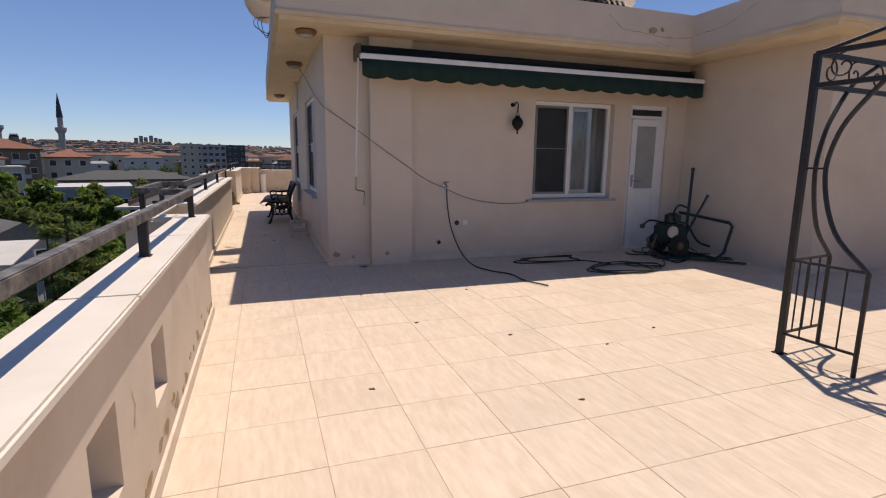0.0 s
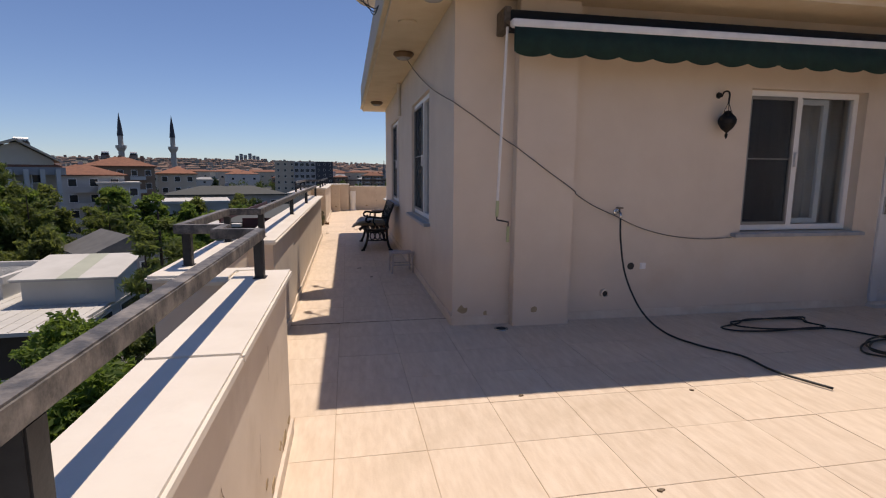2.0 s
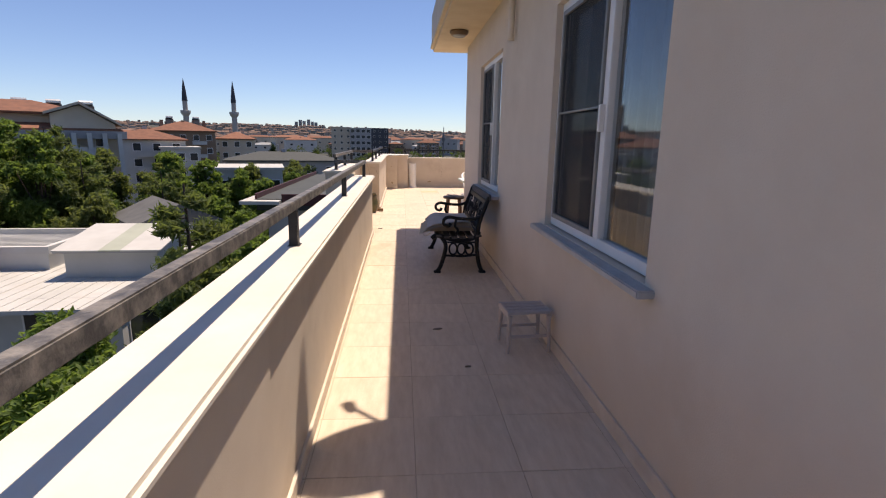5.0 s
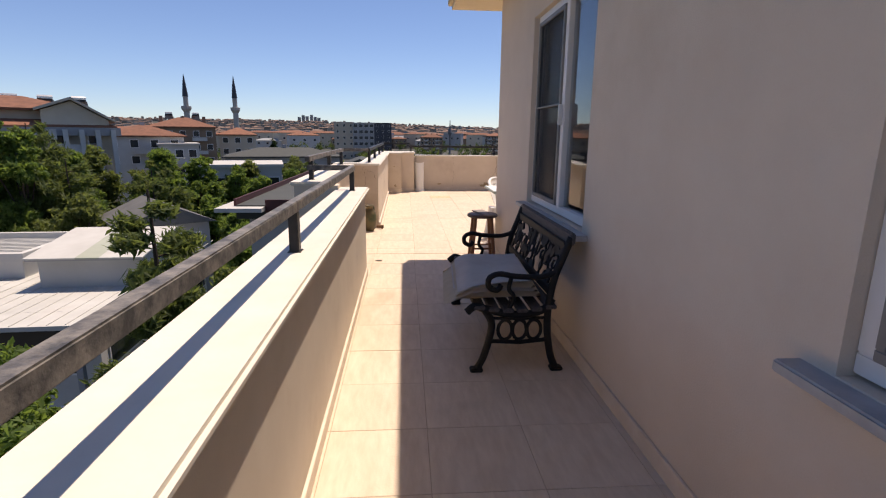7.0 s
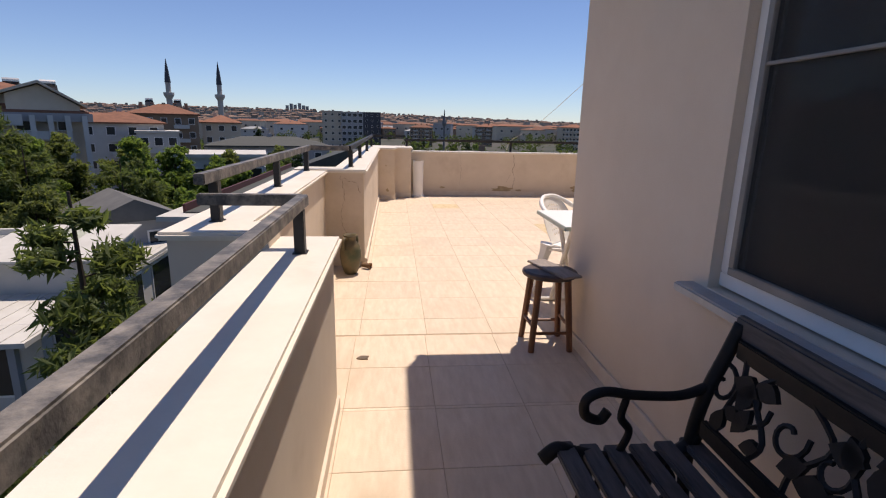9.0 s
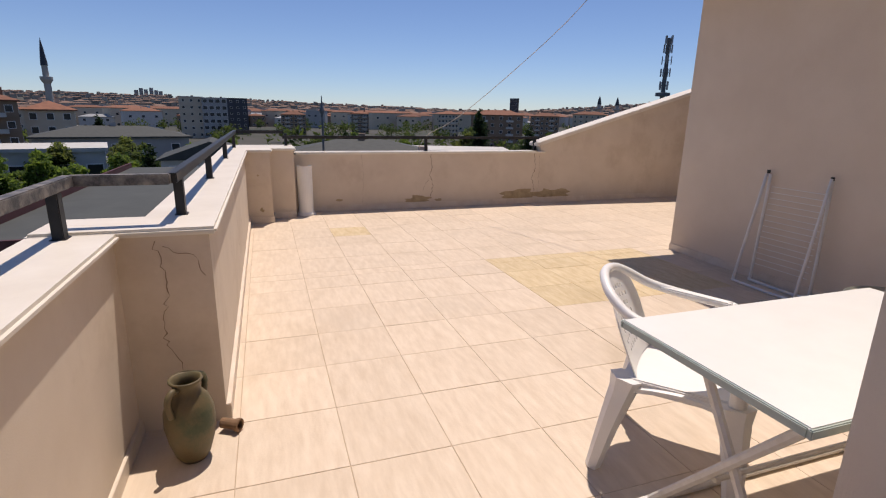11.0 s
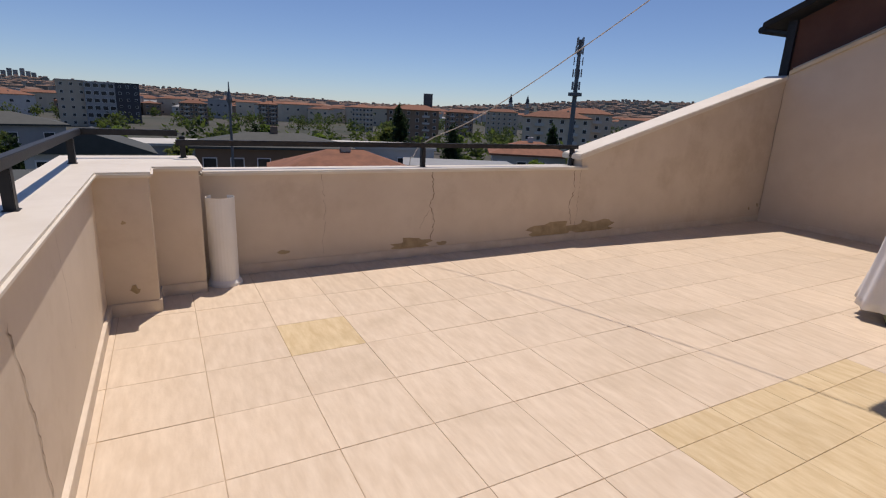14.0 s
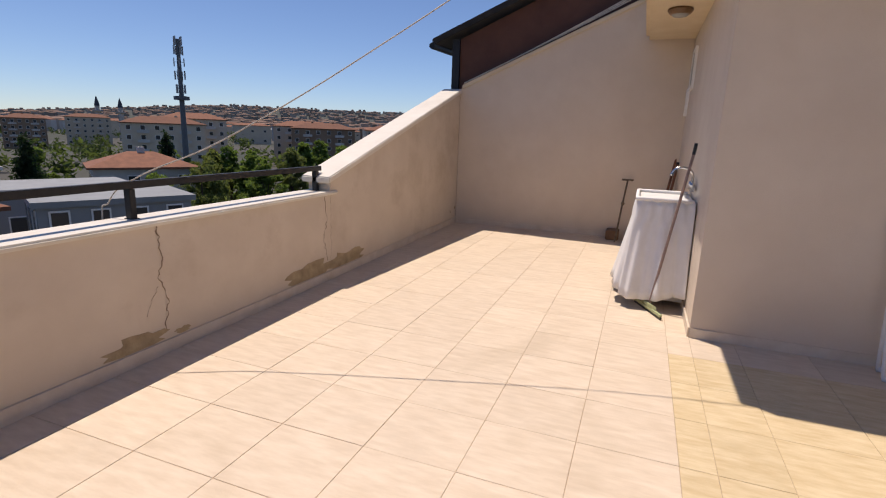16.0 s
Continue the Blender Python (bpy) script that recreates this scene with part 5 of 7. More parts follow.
coil(2.85, -0.48, 0.36, 1.8, 1, RUBBER, "black rubber hose lying in loose loops", 0.5, [(3.3, -0.7, 0.014), (3.5, -1.0, 0.014)])
coil(3.45, -1.25, 0.38, 3.2, 2, GREYHOSE, "olive garden hose coiled on the tiles", 0.6, [(4.0, -1.3, 0.014), (4.4, -0.9, 0.014)])
wc = thing("wall_cable", "thin grey cable running slack across the house wall", "cable")
part("cable", G().tube(curve([(-0.12, 2.35, 2.742), (-0.035, 2.05, 2.52), (-0.022, 1.1, 2.21), (-0.020, 0.25, 1.99), (-0.014, -0.016, 1.925), (0.20, -0.016, 1.79), (0.44, -0.02, 1.625), (0.53, -0.122, 1.545), (0.80, -0.118, 1.36), (1.04, -0.122, 1.20), (1.12, -0.016, 1.155), (1.30, -0.012, 1.05), (1.50, -0.02, 0.965), (1.75, -0.012, 0.855), (2.05, -0.012, 0.775), (2.40, -0.012, 0.735), (2.72, -0.03, 0.745)], 6), 0.0042, 5), GREYCABLE, wc, smooth=True)

# round bulkhead lamp let into one of the parapet openings, and a floor drain
bl = thing("bulkhead_lamp", "round black-rimmed lamp with amber glass in a parapet opening", "lamp", at=pose(-1.345, -4.90, 0.44, 0, 90, 0))
part("rim", G().lathe([(0.075, 0.0), (0.105, 0.0), (0.110, 0.03), (0.095, 0.05), (0.078, 0.05)], 22, cap=False), BLACKPL, bl, "black rim")
part("glass", G().lathe([(0.078, 0.0), (0.076, 0.03), (0.03, 0.045)], 22), AMBER, bl, "amber ribbed glass", smooth=True)
part("bracket", G().box(-0.02, -0.06, -0.08, 0.02, 0.06, 0.0).box(0.10, -0.02, -0.08, 0.118, 0.02, 0.0), IRON, bl)
dr = thing("floor_drain", "small round metal floor drain beside the pilaster", "drain", at=pose(0.40, -0.17, 0))
part("ring", G().lathe([(0.045, 0.0), (0.062, 0.0), (0.060, 0.006), (0.047, 0.006)], 20, cap=False), CHROME, dr, "dull metal ring")
part("grate", G().lathe([(0.004, 0.0015), (0.045, 0.0015), (0.045, 0.003), (0.004, 0.003)], 18), BLACKPL, dr, "dark grate")

# ---- old garden machine and steel frames in the corner ----
gm = thing("garden_tiller", "dark green old tiller heaped in the corner", "machine")
bx0, by0 = 4.75, -0.62
part("recoil_cover", G().lathe([(0.085, 0.0), (0.08, 0.03), (0.03, 0.04)], 16).moved(pose(bx0 - 0.10, by0 - 0.14, 0.36, 90)), SKIRT, gm, "pale recoil cover")
part("engine", G().box(bx0 - 0.20, by0 - 0.14, 0.20, bx0 + 0.16, by0 + 0.14, 0.46), GREENPAINT, gm, "dark engine block", bevel=0.03)
part("tank", G().lathe([(0.05, 0), (0.11, 0.02), (0.11, 0.12), (0.05, 0.15)], 16, (bx0 + 0.02, by0, 0.46)), GREENPAINT, gm)
for y in (-0.20, 0.20):
    w = part("wheel", G().lathe([(0.06, -0.03), (0.15, -0.04), (0.165, 0), (0.15, 0.04), (0.06, 0.03)], 18).moved(pose(bx0 - 0.02, by0 + y, 0.165, 90)), RUBBER, gm, "black tyre")
    part("rim", G().lathe([(0.03, -0.045), (0.06, -0.035), (0.06, 0.035), (0.03, 0.045)], 12).moved(pose(bx0 - 0.02, by0 + y, 0.165, 90)), BRASS, w)
part("handlebar", G().tube(curve([(bx0, by0 - 0.1, 0.45), (bx0 - 0.12, by0 - 0.16, 0.62), (bx0 - 0.10, by0 - 0.22, 0.74), (bx0 + 0.05, by0 - 0.24, 0.70)]), 0.014, 7), BLACKPL, gm, smooth=True)
part("handlebar", G().tube(curve([(bx0, by0 + 0.1, 0.45), (bx0 - 0.26, by0 + 0.12, 0.50), (bx0 - 0.42, by0 + 0.08, 0.44), (bx0 - 0.47, by0 + 0.02, 0.43)]), 0.014, 7), BLACKPL, gm, smooth=True)
part("grip", G().tube([(bx0 - 0.44, by0 + 0.06, 0.44), (bx0 - 0.52, by0 - 0.02, 0.44)], 0.035, 8), BLACKPL, gm, "black grip")
part("tine_shaft", G().tube([(bx0 - 0.25, by0, 0.30), (bx0 - 0.36, by0 - 0.05, 0.10)], 0.02, 7), BRASS, gm)
for i in range(4):
    a = i * 1.57
    part("tine", G().tube(curve([(bx0 - 0.36, by0 - 0.05, 0.13), (bx0 - 0.36 + 0.10 * math.cos(a), by0 - 0.05 + 0.05, 0.13 + 0.09 * math.sin(a)), (bx0 - 0.36 + 0.13 * math.cos(a + .4), by0 - 0.02, 0.135 + 0.12 * math.sin(a + .4))], 3), 0.010, 5), BRASS, gm)
for k in range(5):
    rng = random.Random(60 + k)
    st = thing("loose_hose", "thin black hose tangled over the heap in the corner", "hose", "hoses on the heap")
    px, py = bx0 - 0.25 + 0.14 * k, by0 - 0.25 + 0.08 * k
    pts = [(px + 0.34 * math.cos(a * 0.9 + k) + rng.uniform(-.08, .08), py + 0.26 * math.sin(a * 0.9 + k) + rng.uniform(-.06, .06), 0.015 + max(0.0, 0.26 * math.sin(a * 0.7 + k) * (1 if 1 < a < 7 else 0))) for a in range(9)]
    part("hose", G().tube(curve(pts, 5), 0.009, 6), (RUBBER, GREYHOSE)[k % 2], st, smooth=True)
sf = thing("tube_stand", "dark green tubular steel frame leaning on the wall", "steel frame")
part("frame", G().tube([(5.40, -0.10, 0.55), (5.36, -1.05, 0.50), (5.33, -1.13, 0.46), (5.20, -1.15, 0.10), (5.10, -1.12, 0.02), (5.10, -0.25, 0.02)], 0.022, 8), GREENPAINT, sf, smooth=False)
part("brace", G().tube(curve([(5.28, -0.20, 0.42), (5.22, -0.45, 0.40), (5.18, -0.70, 0.20), (5.15, -0.95, 0.16)]), 0.016, 7), GREENPAINT, sf)
part("base_bar", G().tube([(4.55, -0.95, 0.03), (5.15, -1.55, 0.03)], 0.016, 7), GREENPAINT, sf)
for a, b, r in (((5.10, -0.55, 0.0), (5.36, -0.32, 1.20), 0.022), ((4.98, -0.52, 0.0), (5.38, -0.60, 0.82), 0.015)):
    st = thing("steel_bar", "dark green steel bar leaning in the corner", "steel bar", "bars in the corner")
    part("shaft", G().tube([a, b], r, 8), GREENPAINT, st)
    part("end", G().tube([b, tuple(Vector(b) + (Vector(b) - Vector(a)).normalized() * 0.04)], r * 1.25, 8), GREENPAINT, st)
for k in range(5):
    rng = random.Random(20 + k)
    st = thing("scrap_rod", "thin dark steel rod lying on the floor", "rod", "scrap rods on the floor")
    x, y = 4.6 + rng.uniform(0, .3), -0.5 - k * 0.12
    part("shaft", G().tube([(x - 0.45, y + 0.15, 0.012), (x + 0.45, y - 0.35 + rng.uniform(-.1, .1), 0.02)], 0.010, 6), GREENPAINT, st)
    part("hook", G().tube([(x - 0.45, y + 0.15, 0.012), (x - 0.50, y + 0.20, 0.03)], 0.010, 6), GREENPAINT, st)
# lamp box on the wing wall
lb = thing("wall_box", "diamond-set white wall lamp on the wing wall", "wall lamp", at=pose(6.10, -1.95, 1.78, 0, 45, 0))
part("housing", G().box(-0.10, -0.13, -0.10, 0.10, 0.0, 0.10), SOFFIT, lb, bevel=0.012)
part("grille", G().box(-0.07, -0.135, -0.07, 0.07, -0.131, 0.07), BLACKPL, lb, "dark grille")

# ---- roof furniture ----
def dish(x, y, z):
    d = thing("satellite_dish", "grey satellite dish on a mast at the roof edge", "satellite dish", "dishes on the roof")
    dm = Matrix.Translation((x, y, z)) @ Vector((-0.25, 0.85, 0.42)).to_track_quat("Z", "Y").to_matrix().to_4x4()
    part("reflector", G().lathe([(0.02, 0.0), (0.20, 0.03), (0.34, 0.09), (0.40, 0.13), (0.405, 0.14), (0.34, 0.102), (0.20, 0.042), (0.02, 0.012)], 26).moved(dm), SKIRT, d, smooth=True)
    part("arm", G().tube([tuple(dm @ Vector((0, -0.38, 0.12))), tuple(dm @ Vector((0, -0.10, 0.60)))], 0.014, 6), BRASS, d)
    part("feed", G().lathe([(0.03, 0), (0.04, 0.10)], 10).moved(dm @ pose(0, -0.08, 0.56)), SKIRT, d)
    part("mast", G().tube([(x + 0.22, y - 0.18, TOP - 0.01), (x + 0.22, y - 0.18, z - 0.06), tuple(dm @ Vector((0, 0, -0.005)))], 0.02, 8), BRASS, d)


dish(-0.45, 1.20, 3.72)
dish(-0.45, 2.37, 3.72)
for k in range(3):
    rng = random.Random(k)
    cb = thing("dish_cable", "thin black cable hanging over the roof edge", "cable", "dish cables")
    part("cable", G().tube(curve([(-0.35 - 0.03 * k, 1.8, TOP + 0.02), (-0.62 - .04 * k, 1.5, 3.22), (-0.64 - 0.05 * k, 1.2 - .1 * k, 3.0), (-0.60, 1.0, 2.86 + .03 * k), (-0.56, 0.9, 2.92)], 5), 0.005, 4), RUBBER, cb)
sl = thing("solar_collector", "solar water heater panel on the roof", "solar panel", at=pose(6.2, 3.0, TOP))
g = G()
for k in range(12):
    g.tube([(-0.9 + k * 0.14, -0.4, 0.45), (-0.9 + k * 0.14, 0.5, 1.35)], 0.03, 6)
part("tubes", g, DARKGLASS, sl, "dark collector tubes")
part("stand", G().box(-1.0, -0.45, 0, -0.94, 0.55, 0.45).box(0.70, -0.45, 0, 0.76, 0.55, 0.45).box(-1.0, 0.5, 0.4, 0.76, 0.56, 1.4), IRON, sl)
part("tank", G().tube([(-1.05, 0.55, 1.55), (0.85, 0.55, 1.55)], 0.24, 14), CHROME, sl)

# overhead wire from the north parapet to the roof
ow = thing("overhead_wire", "pale wire slung from the parapet to the roof corner", "wire")
part("wire", G().tube(curve([(1.10, 14.90, -2.0), (1.12, 14.89, 0.6), (1.15, 14.84, 0.96), (1.215, 14.62, 1.13), (1.47, 14.25, 1.34), (1.85, 13.55, 1.83), (2.35, 12.58, 2.60), (2.64, 11.96, 3.31)], 8), 0.0045, 5), WIRE, ow, smooth=True)

# ---- neighbour's brown roof structure beyond the sloped wall ----
nb = thing("neighbour_roof", "dark brown clad roof structure behind the sloped wall", "roof")
zt = lambda y: zs(y) + 0.80
part("cladding", G().prism([(7.10, 9.0), (7.20, 9.0), (7.20, 14.78), (7.10, 14.78)], [zs(9) - .4, zs(9) - .4, zs(14.78) - .4, zs(14.78) - .4], [zt(9), zt(9), zt(14.78), zt(14.78)]), BROWNPANEL, nb, "dark brown panel")
part("corner_post", G().box(7.05, 14.74, 1.6, 7.13, 14.86, zt(14.8) + 0.02), IRON, nb, "dark corner post")
part("roof_deck", G().prism([(6.90, 9.0), (12.0, 9.0), (12.0, 15.15), (6.90, 15.15)], [zt(9), zt(9) + .2, zt(15.0) + .2, zt(15.0)], [zt(9) + .10, zt(9) + .30, zt(15.0) + .30, zt(15.0) + .10]), ROOFDARK, nb, "dark roof deck", bevel=0.01)
for k in range(9):
    y = 13.2 - k * 0.34
    part("roof_tile", G().tube([(6.92, y, zt(y) + 0.13), (7.6, y, zt(y) + 0.17)], 0.09, 7), ROOFDARK, nb, "dark curved roof tile")
part("gutter", G().tube([(6.90, 15.15, zt(15.15) + 0.06), (12, 15.15, zt(15.15) + 0.2)], 0.05, 8), IRON, nb)
part("wall_below", G().box(7.23, 5.0, GZ, 12.0, 14.75, zs(14.8) + 0.2), PLASTER, nb, "cream wall")
for k in range(3):
    cb = thing("slope_cable", "grey cable running down the sloped wall top", "cable", "cables on the slope")
    part("cable", G().tube(curve([(X_E + 0.06 + .03 * k, 11.3, zs(11.3) + 0.18 + .05 * k), (X_E + .06, 12.6, zs(12.6) + 0.10 + .02 * k), (X_E + .05, 13.8, zs(13.8) + 0.07), (X_E + .05, 14.6, zs(14.6) + 0.06)], 6), 0.008, 5), SKIRT, cb)


# ---- wear on walls: cracks, damp patches, holes ----
def crack(name, path, label, w=0.006, seed=0, face=(0, -1, 0)):
    rng = random.Random(seed)
    pts = [Vector(p) for p in path]
    fine = []
    for a, b in zip(pts, pts[1:]):
        n = max(2, int((b - a).length / 0.022))
        for i in range(n):
            p = a.lerp(b, i / n)
            j = Vector((rng.uniform(-.012, .012) * (1 - abs(face[0])), rng.uniform(-.012, .012) * (1 - abs(face[1])), rng.uniform(-.008, .008)))
            fine.append(p + j)
    fine.append(pts[-1])
    g = G()
    vs = []
    f = Vector(face) * 0.0025
    for i, p in enumerate(fine):
        d = (fine[min(i + 1, len(fine) - 1)] - fine[max(i - 1, 0)]).normalized()
        s = d.cross(Vector(face)).normalized() * (w * rng.uniform(0.08, 0.45))
        vs += [p - s + f, p + s + f]
    g.add(vs, [(2 * i, 2 * i + 1, 2 * i + 3, 2 * i + 2) for i in range(len(fine) - 1)])
    return tagged(part(name, g, CRACK), label, "crack", "", "structure")


def patch(name, pts_fn, n, label, face):
    """A flaked patch: a thin irregular plate; pts_fn(angle) gives the rim, the first point is the middle."""
    f = Vector(face)
    rim = [pts_fn(2 * math.pi * i / n) for i in range(n)]
    g = G().add([Vector(p) + f * 0.003 for p in rim] + [Vector(p) - f * 0.004 for p in rim], [tuple(range(n)), tuple(range(n, 2 * n))[::-1]] + [(i, n + i, n + (i + 1) % n, (i + 1) % n) for i in range(n)])
    return tagged(part(name, g, DAMAGE), label, "damp patch", "", "structure")


yn = lambda x: Y_N + max(0, x + 0.83) * 0.0076 if x < 3.12 else Y_N + 0.03 + (x - 3.12) * 0.0186
for k, (x, z, rx, rz, sd) in enumerate(((1.02, 0.12, 0.21, 0.075, 1), (2.80, 0.14, 0.42, 0.095, 2), (3.42, 0.15, 0.40, 0.085, 3), (1.35, 0.11, 0.06, 0.02, 5), (-0.2, 0.16, 0.05, 0.02, 6))):
    rng = random.Random(sd)
    amp = [rng.uniform(0.6, 1.25) for _ in range(22)]

    def rimf(a, x=x, z=z, rx=rx, rz=rz, amp=amp):
        k = amp[int(a / (2 * math.pi) * 22 + 0.5) % 22]
        xx = x + rx * math.cos(a) * k
        zz = max(0.09, z + rz * math.sin(a) * (k if math.sin(a) > 0 else 1.0))
        return (xx, yn(xx), zz)
    patch("wall_damp_patch", rimf, 22, "flaked brown damp patch at the wall foot", (0, -1, 0))
crack("wall_crack", [(1.22, yn(1.22), 0.84), (1.24, yn(1.24), 0.62), (1.20, yn(1.2), 0.50), (1.26, yn(1.26), 0.33), (1.22, yn(1.22), 0.15)], "long jagged crack in the parapet", 0.014, 3)
crack("wall_crack", [(1.20, yn(1.22), 0.45), (1.12, yn(1.1), 0.34), (1.10, yn(1.1), 0.28)], "branch of the crack", 0.006, 4)
crack("wall_crack", [(3.02, yn(3.0), 0.84), (3.05, yn(3.0), 0.6), (3.0, yn(3.0), 0.42), (3.05, yn(3.0), 0.2)], "jagged crack at the wall joint", 0.015, 5)
crack("wall_crack", [(3.12, yn(3.13), 0.96), (3.125, yn(3.13), 0.55), (3.115, yn(3.13), 0.1)], "joint crack between two wall parts", 0.006, 6)
crack("wall_crack", [(0.15, yn(0.15), 0.83), (0.17, yn(0.15), 0.5), (0.14, yn(0.15), 0.12)], "fine crack in the parapet", 0.004, 7)
crack("wall_crack", [(X_E - 0.01, Y_N + 0.095, 2.0), (X_E - 0.015, Y_N + 0.095, 1.1), (X_E - 0.01, Y_N + 0.095, 0.1)], "dark crack in the wall corner", 0.016, 8)
WX = (1, 0, 0)
for y0, z0, y1, z1, sd, w in ((11.2, 0.86, 11.35, 0.18, 11, 0.005), (11.8, 0.80, 11.95, 0.10, 12, 0.009), (10.4, 0.7, 10.5, 0.25, 13, 0.004), (12.6, 0.85, 12.65, 0.35, 14, 0.004)):
    crack("wall_crack", [(-1.44, y0, z0), (-1.44, (y0 + y1) / 2 + .03, (z0 + z1) / 2), (-1.44, y1, z1)], "fine crack in the parapet", w, sd, WX)
crack("wall_crack", [(-1.66, 9.30, 0.88), (-1.62, 9.30, 0.70), (-1.66, 9.30, 0.45), (-1.56, 9.30, 0.2)], "branching crack on the niche face", 0.006, 15)
crack("wall_crack", [(-1.62, 9.30, 0.86), (-1.50, 9.30, 0.80), (-1.47, 9.30, 0.72)], "fine crack on the niche face", 0.005, 16)
for y, z, s in ((-2.35, 0.68, 21), (-3.1, 0.60, 22), (-2.6, 0.45, 23), (-4.5, 0.55, 24)):
    crack("wall_crack", [(-1.205, y, z), (-1.205, y + 0.02, z - 0.07), (-1.205, y - 0.01, z - 0.13)], "short flaked crack in the parapet", 0.009, s, WX)
for k in range(16):
    rng = random.Random(40 + k)
    y, z = -1.8 - k * 0.17 + rng.uniform(-.05, .05), 0.10 + abs(rng.gauss(0, 0.06))
    r = rng.uniform(0.02, 0.06)
    am = [rng.uniform(0.5, 1.3) for _ in range(9)]
    patch("wall_flake", lambda a, y=y, z=z, r=r, am=am: (-1.205, y + r * 1.2 * math.cos(a) * am[int(a * 9 / 6.2832 + .5) % 9], z + r * .7 * math.sin(a) * am[int(a * 9 / 6.2832 + .5) % 9]), 9, "flaked plaster above the skirting", WX)
for x, y, z, r, f, sd in ((0.10, 0.0, 0.13, 0.045, (0, -1, 0), 71), (0.30, 0.0, 0.10, 0.02, (0, -1, 0), 72), (0.72, -0.11, 0.14, 0.035, (0, -1, 0), 73), (4.25, -0.53, 3.05, 0.06, (0, -1, 0), 74), (4.4, -0.53, 3.07, 0.03, (0, -1, 0), 75),
                          (-0.0, 2.9, 0.16, 0.04, (-1, 0, 0), 76), (-1.30, 13.90, 0.62, 0.015, (0, -1, 0), 77), (-1.28, 13.90, 0.17, 0.03, (0, -1, 0), 78), (6.8, yn(6.8), 0.25, 0.03, (0, -1, 0), 79), (6.6, yn(6.6), 0.2, 0.02, (0, -1, 0), 80)):
    rng = random.Random(sd)
    am = [rng.uniform(0.5, 1.3) for _ in range(10)]
    if abs(f[1]):
        patch("wall_flake", lambda a, am=am: (x + r * math.cos(a) * am[int(a * 10 / 6.2832 + .5) % 10], y, z + r * math.sin(a) * am[int(a * 10 / 6.2832 + .5) % 10]), 10, "small flaked spot in the plaster", f)
    else:
        patch("wall_flake", lambda a, am=am: (x, y + r * math.cos(a) * am[int(a * 10 / 6.2832 + .5) % 10], z + r * math.sin(a) * am[int(a * 10 / 6.2832 + .5) % 10]), 10, "small flaked spot in the plaster", f)
crack("wall_crack", [(3.55, -0.53, 3.18), (3.75, -0.53, 3.02), (4.1, -0.53, 3.0), (4.5, -0.53, 2.97), (4.9, -0.53, 3.0)], "wandering crack in the roof edge", 0.010, 31)
crack("wall_crack", [(4.35, -0.53, 2.90), (4.5, -0.53, 2.86), (4.58, -0.53, 2.98), (4.5, -0.53, 3.0)], "curved crack in the roof edge", 0.008, 32)
crack("wall_crack", [(4.92, -0.55, 3.02), (4.92, -1.1, 3.05), (4.92, -1.5, 3.2)], "crack in the roof edge", 0.010, 33, (-1, 0, 0))
# crumbled filler along the expansion joint
rng = random.Random(91)
for k in range(26):
    x = rng.uniform(-1.40, -0.03)
    L, w = rng.uniform(0.015, 0.07), rng.uniform(0.004, 0.010)
    y = 0.229 + rng.uniform(-0.006, 0.010)
    tagged(part("trim_joint_filler", G().prism([(x, y - w), (x + L * 0.5, y - w * 0.4), (x + L, y - w * 0.7), (x + L * 0.9, y + w * 0.6), (x + L * 0.3, y + w)], 0.0015, 0.005), SKIRT), "crumbled pale filler in the floor joint", "filler", "", "structure")
# expansion joint across the passage
struct("trim_floor_joint", G().box(-1.42, 0.222, -0.012, 0.0, 0.236, 0.001), CRACK, "dark expansion joint across the floor", category="joint")
for x, y, r, sd in ((-1.34, 7.25, 0.05, 1), (-0.75, 2.9, 0.03, 2), (-0.6, 2.25, 0.025, 3), (1.2, -1.6, 0.02, 4), (0.4, -2.5, 0.018, 5), (1.0, -3.0, 0.02, 6), (1.6, -3.4, 0.02, 7), (-0.2, -3.6, 0.02, 8), (0.9, -4.1, 0.018, 9), (2.2, -3.2, 0.02, 10), (0.12, -1.5, .02, 11)):
    rng = random.Random(sd)
    am = [rng.uniform(0.4, 1.3) for _ in range(7)]
    g = G().prism([(x + r * math.cos(a * .8976) * am[a], y + 0.5 * r * math.sin(a * .8976) * am[a]) for a in range(7)], 0.0, 0.007)
    tagged(part("dry_leaf", g, BRASS), "small dry leaf on the tiles", "leaf", "dry leaves")


# ---- surroundings: ground, houses, trees ----
EARTH = mat("dry ground with asphalt and scrub", (0.070, 0.072, 0.055), (0.034, 0.044, 0.030), scale=0.05, rough=1.0, stain=(0.075, 0.070, 0.060), stain_scale=0.012, stain_at=(0.45, 0.6))
WALL_CREAM = mat("house render cream", (0.58, 0.50, 0.39), (0.51, 0.43, 0.33), scale=0.4, rough=0.9, rand=0.12)
WALL_WHITE = mat("house render white", (0.55, 0.54, 0.51), (0.47, 0.46, 0.43), scale=0.4, rough=0.9, rand=0.08)
WALL_BROWN = mat("house render brown", (0.27, 0.19, 0.13), (0.22, 0.15, 0.10), scale=0.4, rough=0.9, rand=0.12)
WALL_GREY = mat("house render grey", (0.34, 0.34, 0.34), (0.29, 0.29, 0.29), scale=0.4, rough=0.9, rand=0.12)
ROOF_RED = mat("terracotta roof", (0.24, 0.105, 0.06), (0.16, 0.07, 0.042), scale=1.2, rough=0.9, rand=0.2)
FAR_WALL = mat("distant house render", (0.34, 0.30, 0.25), (0.28, 0.24, 0.20), scale=0.02, rough=0.9, island=0.35)
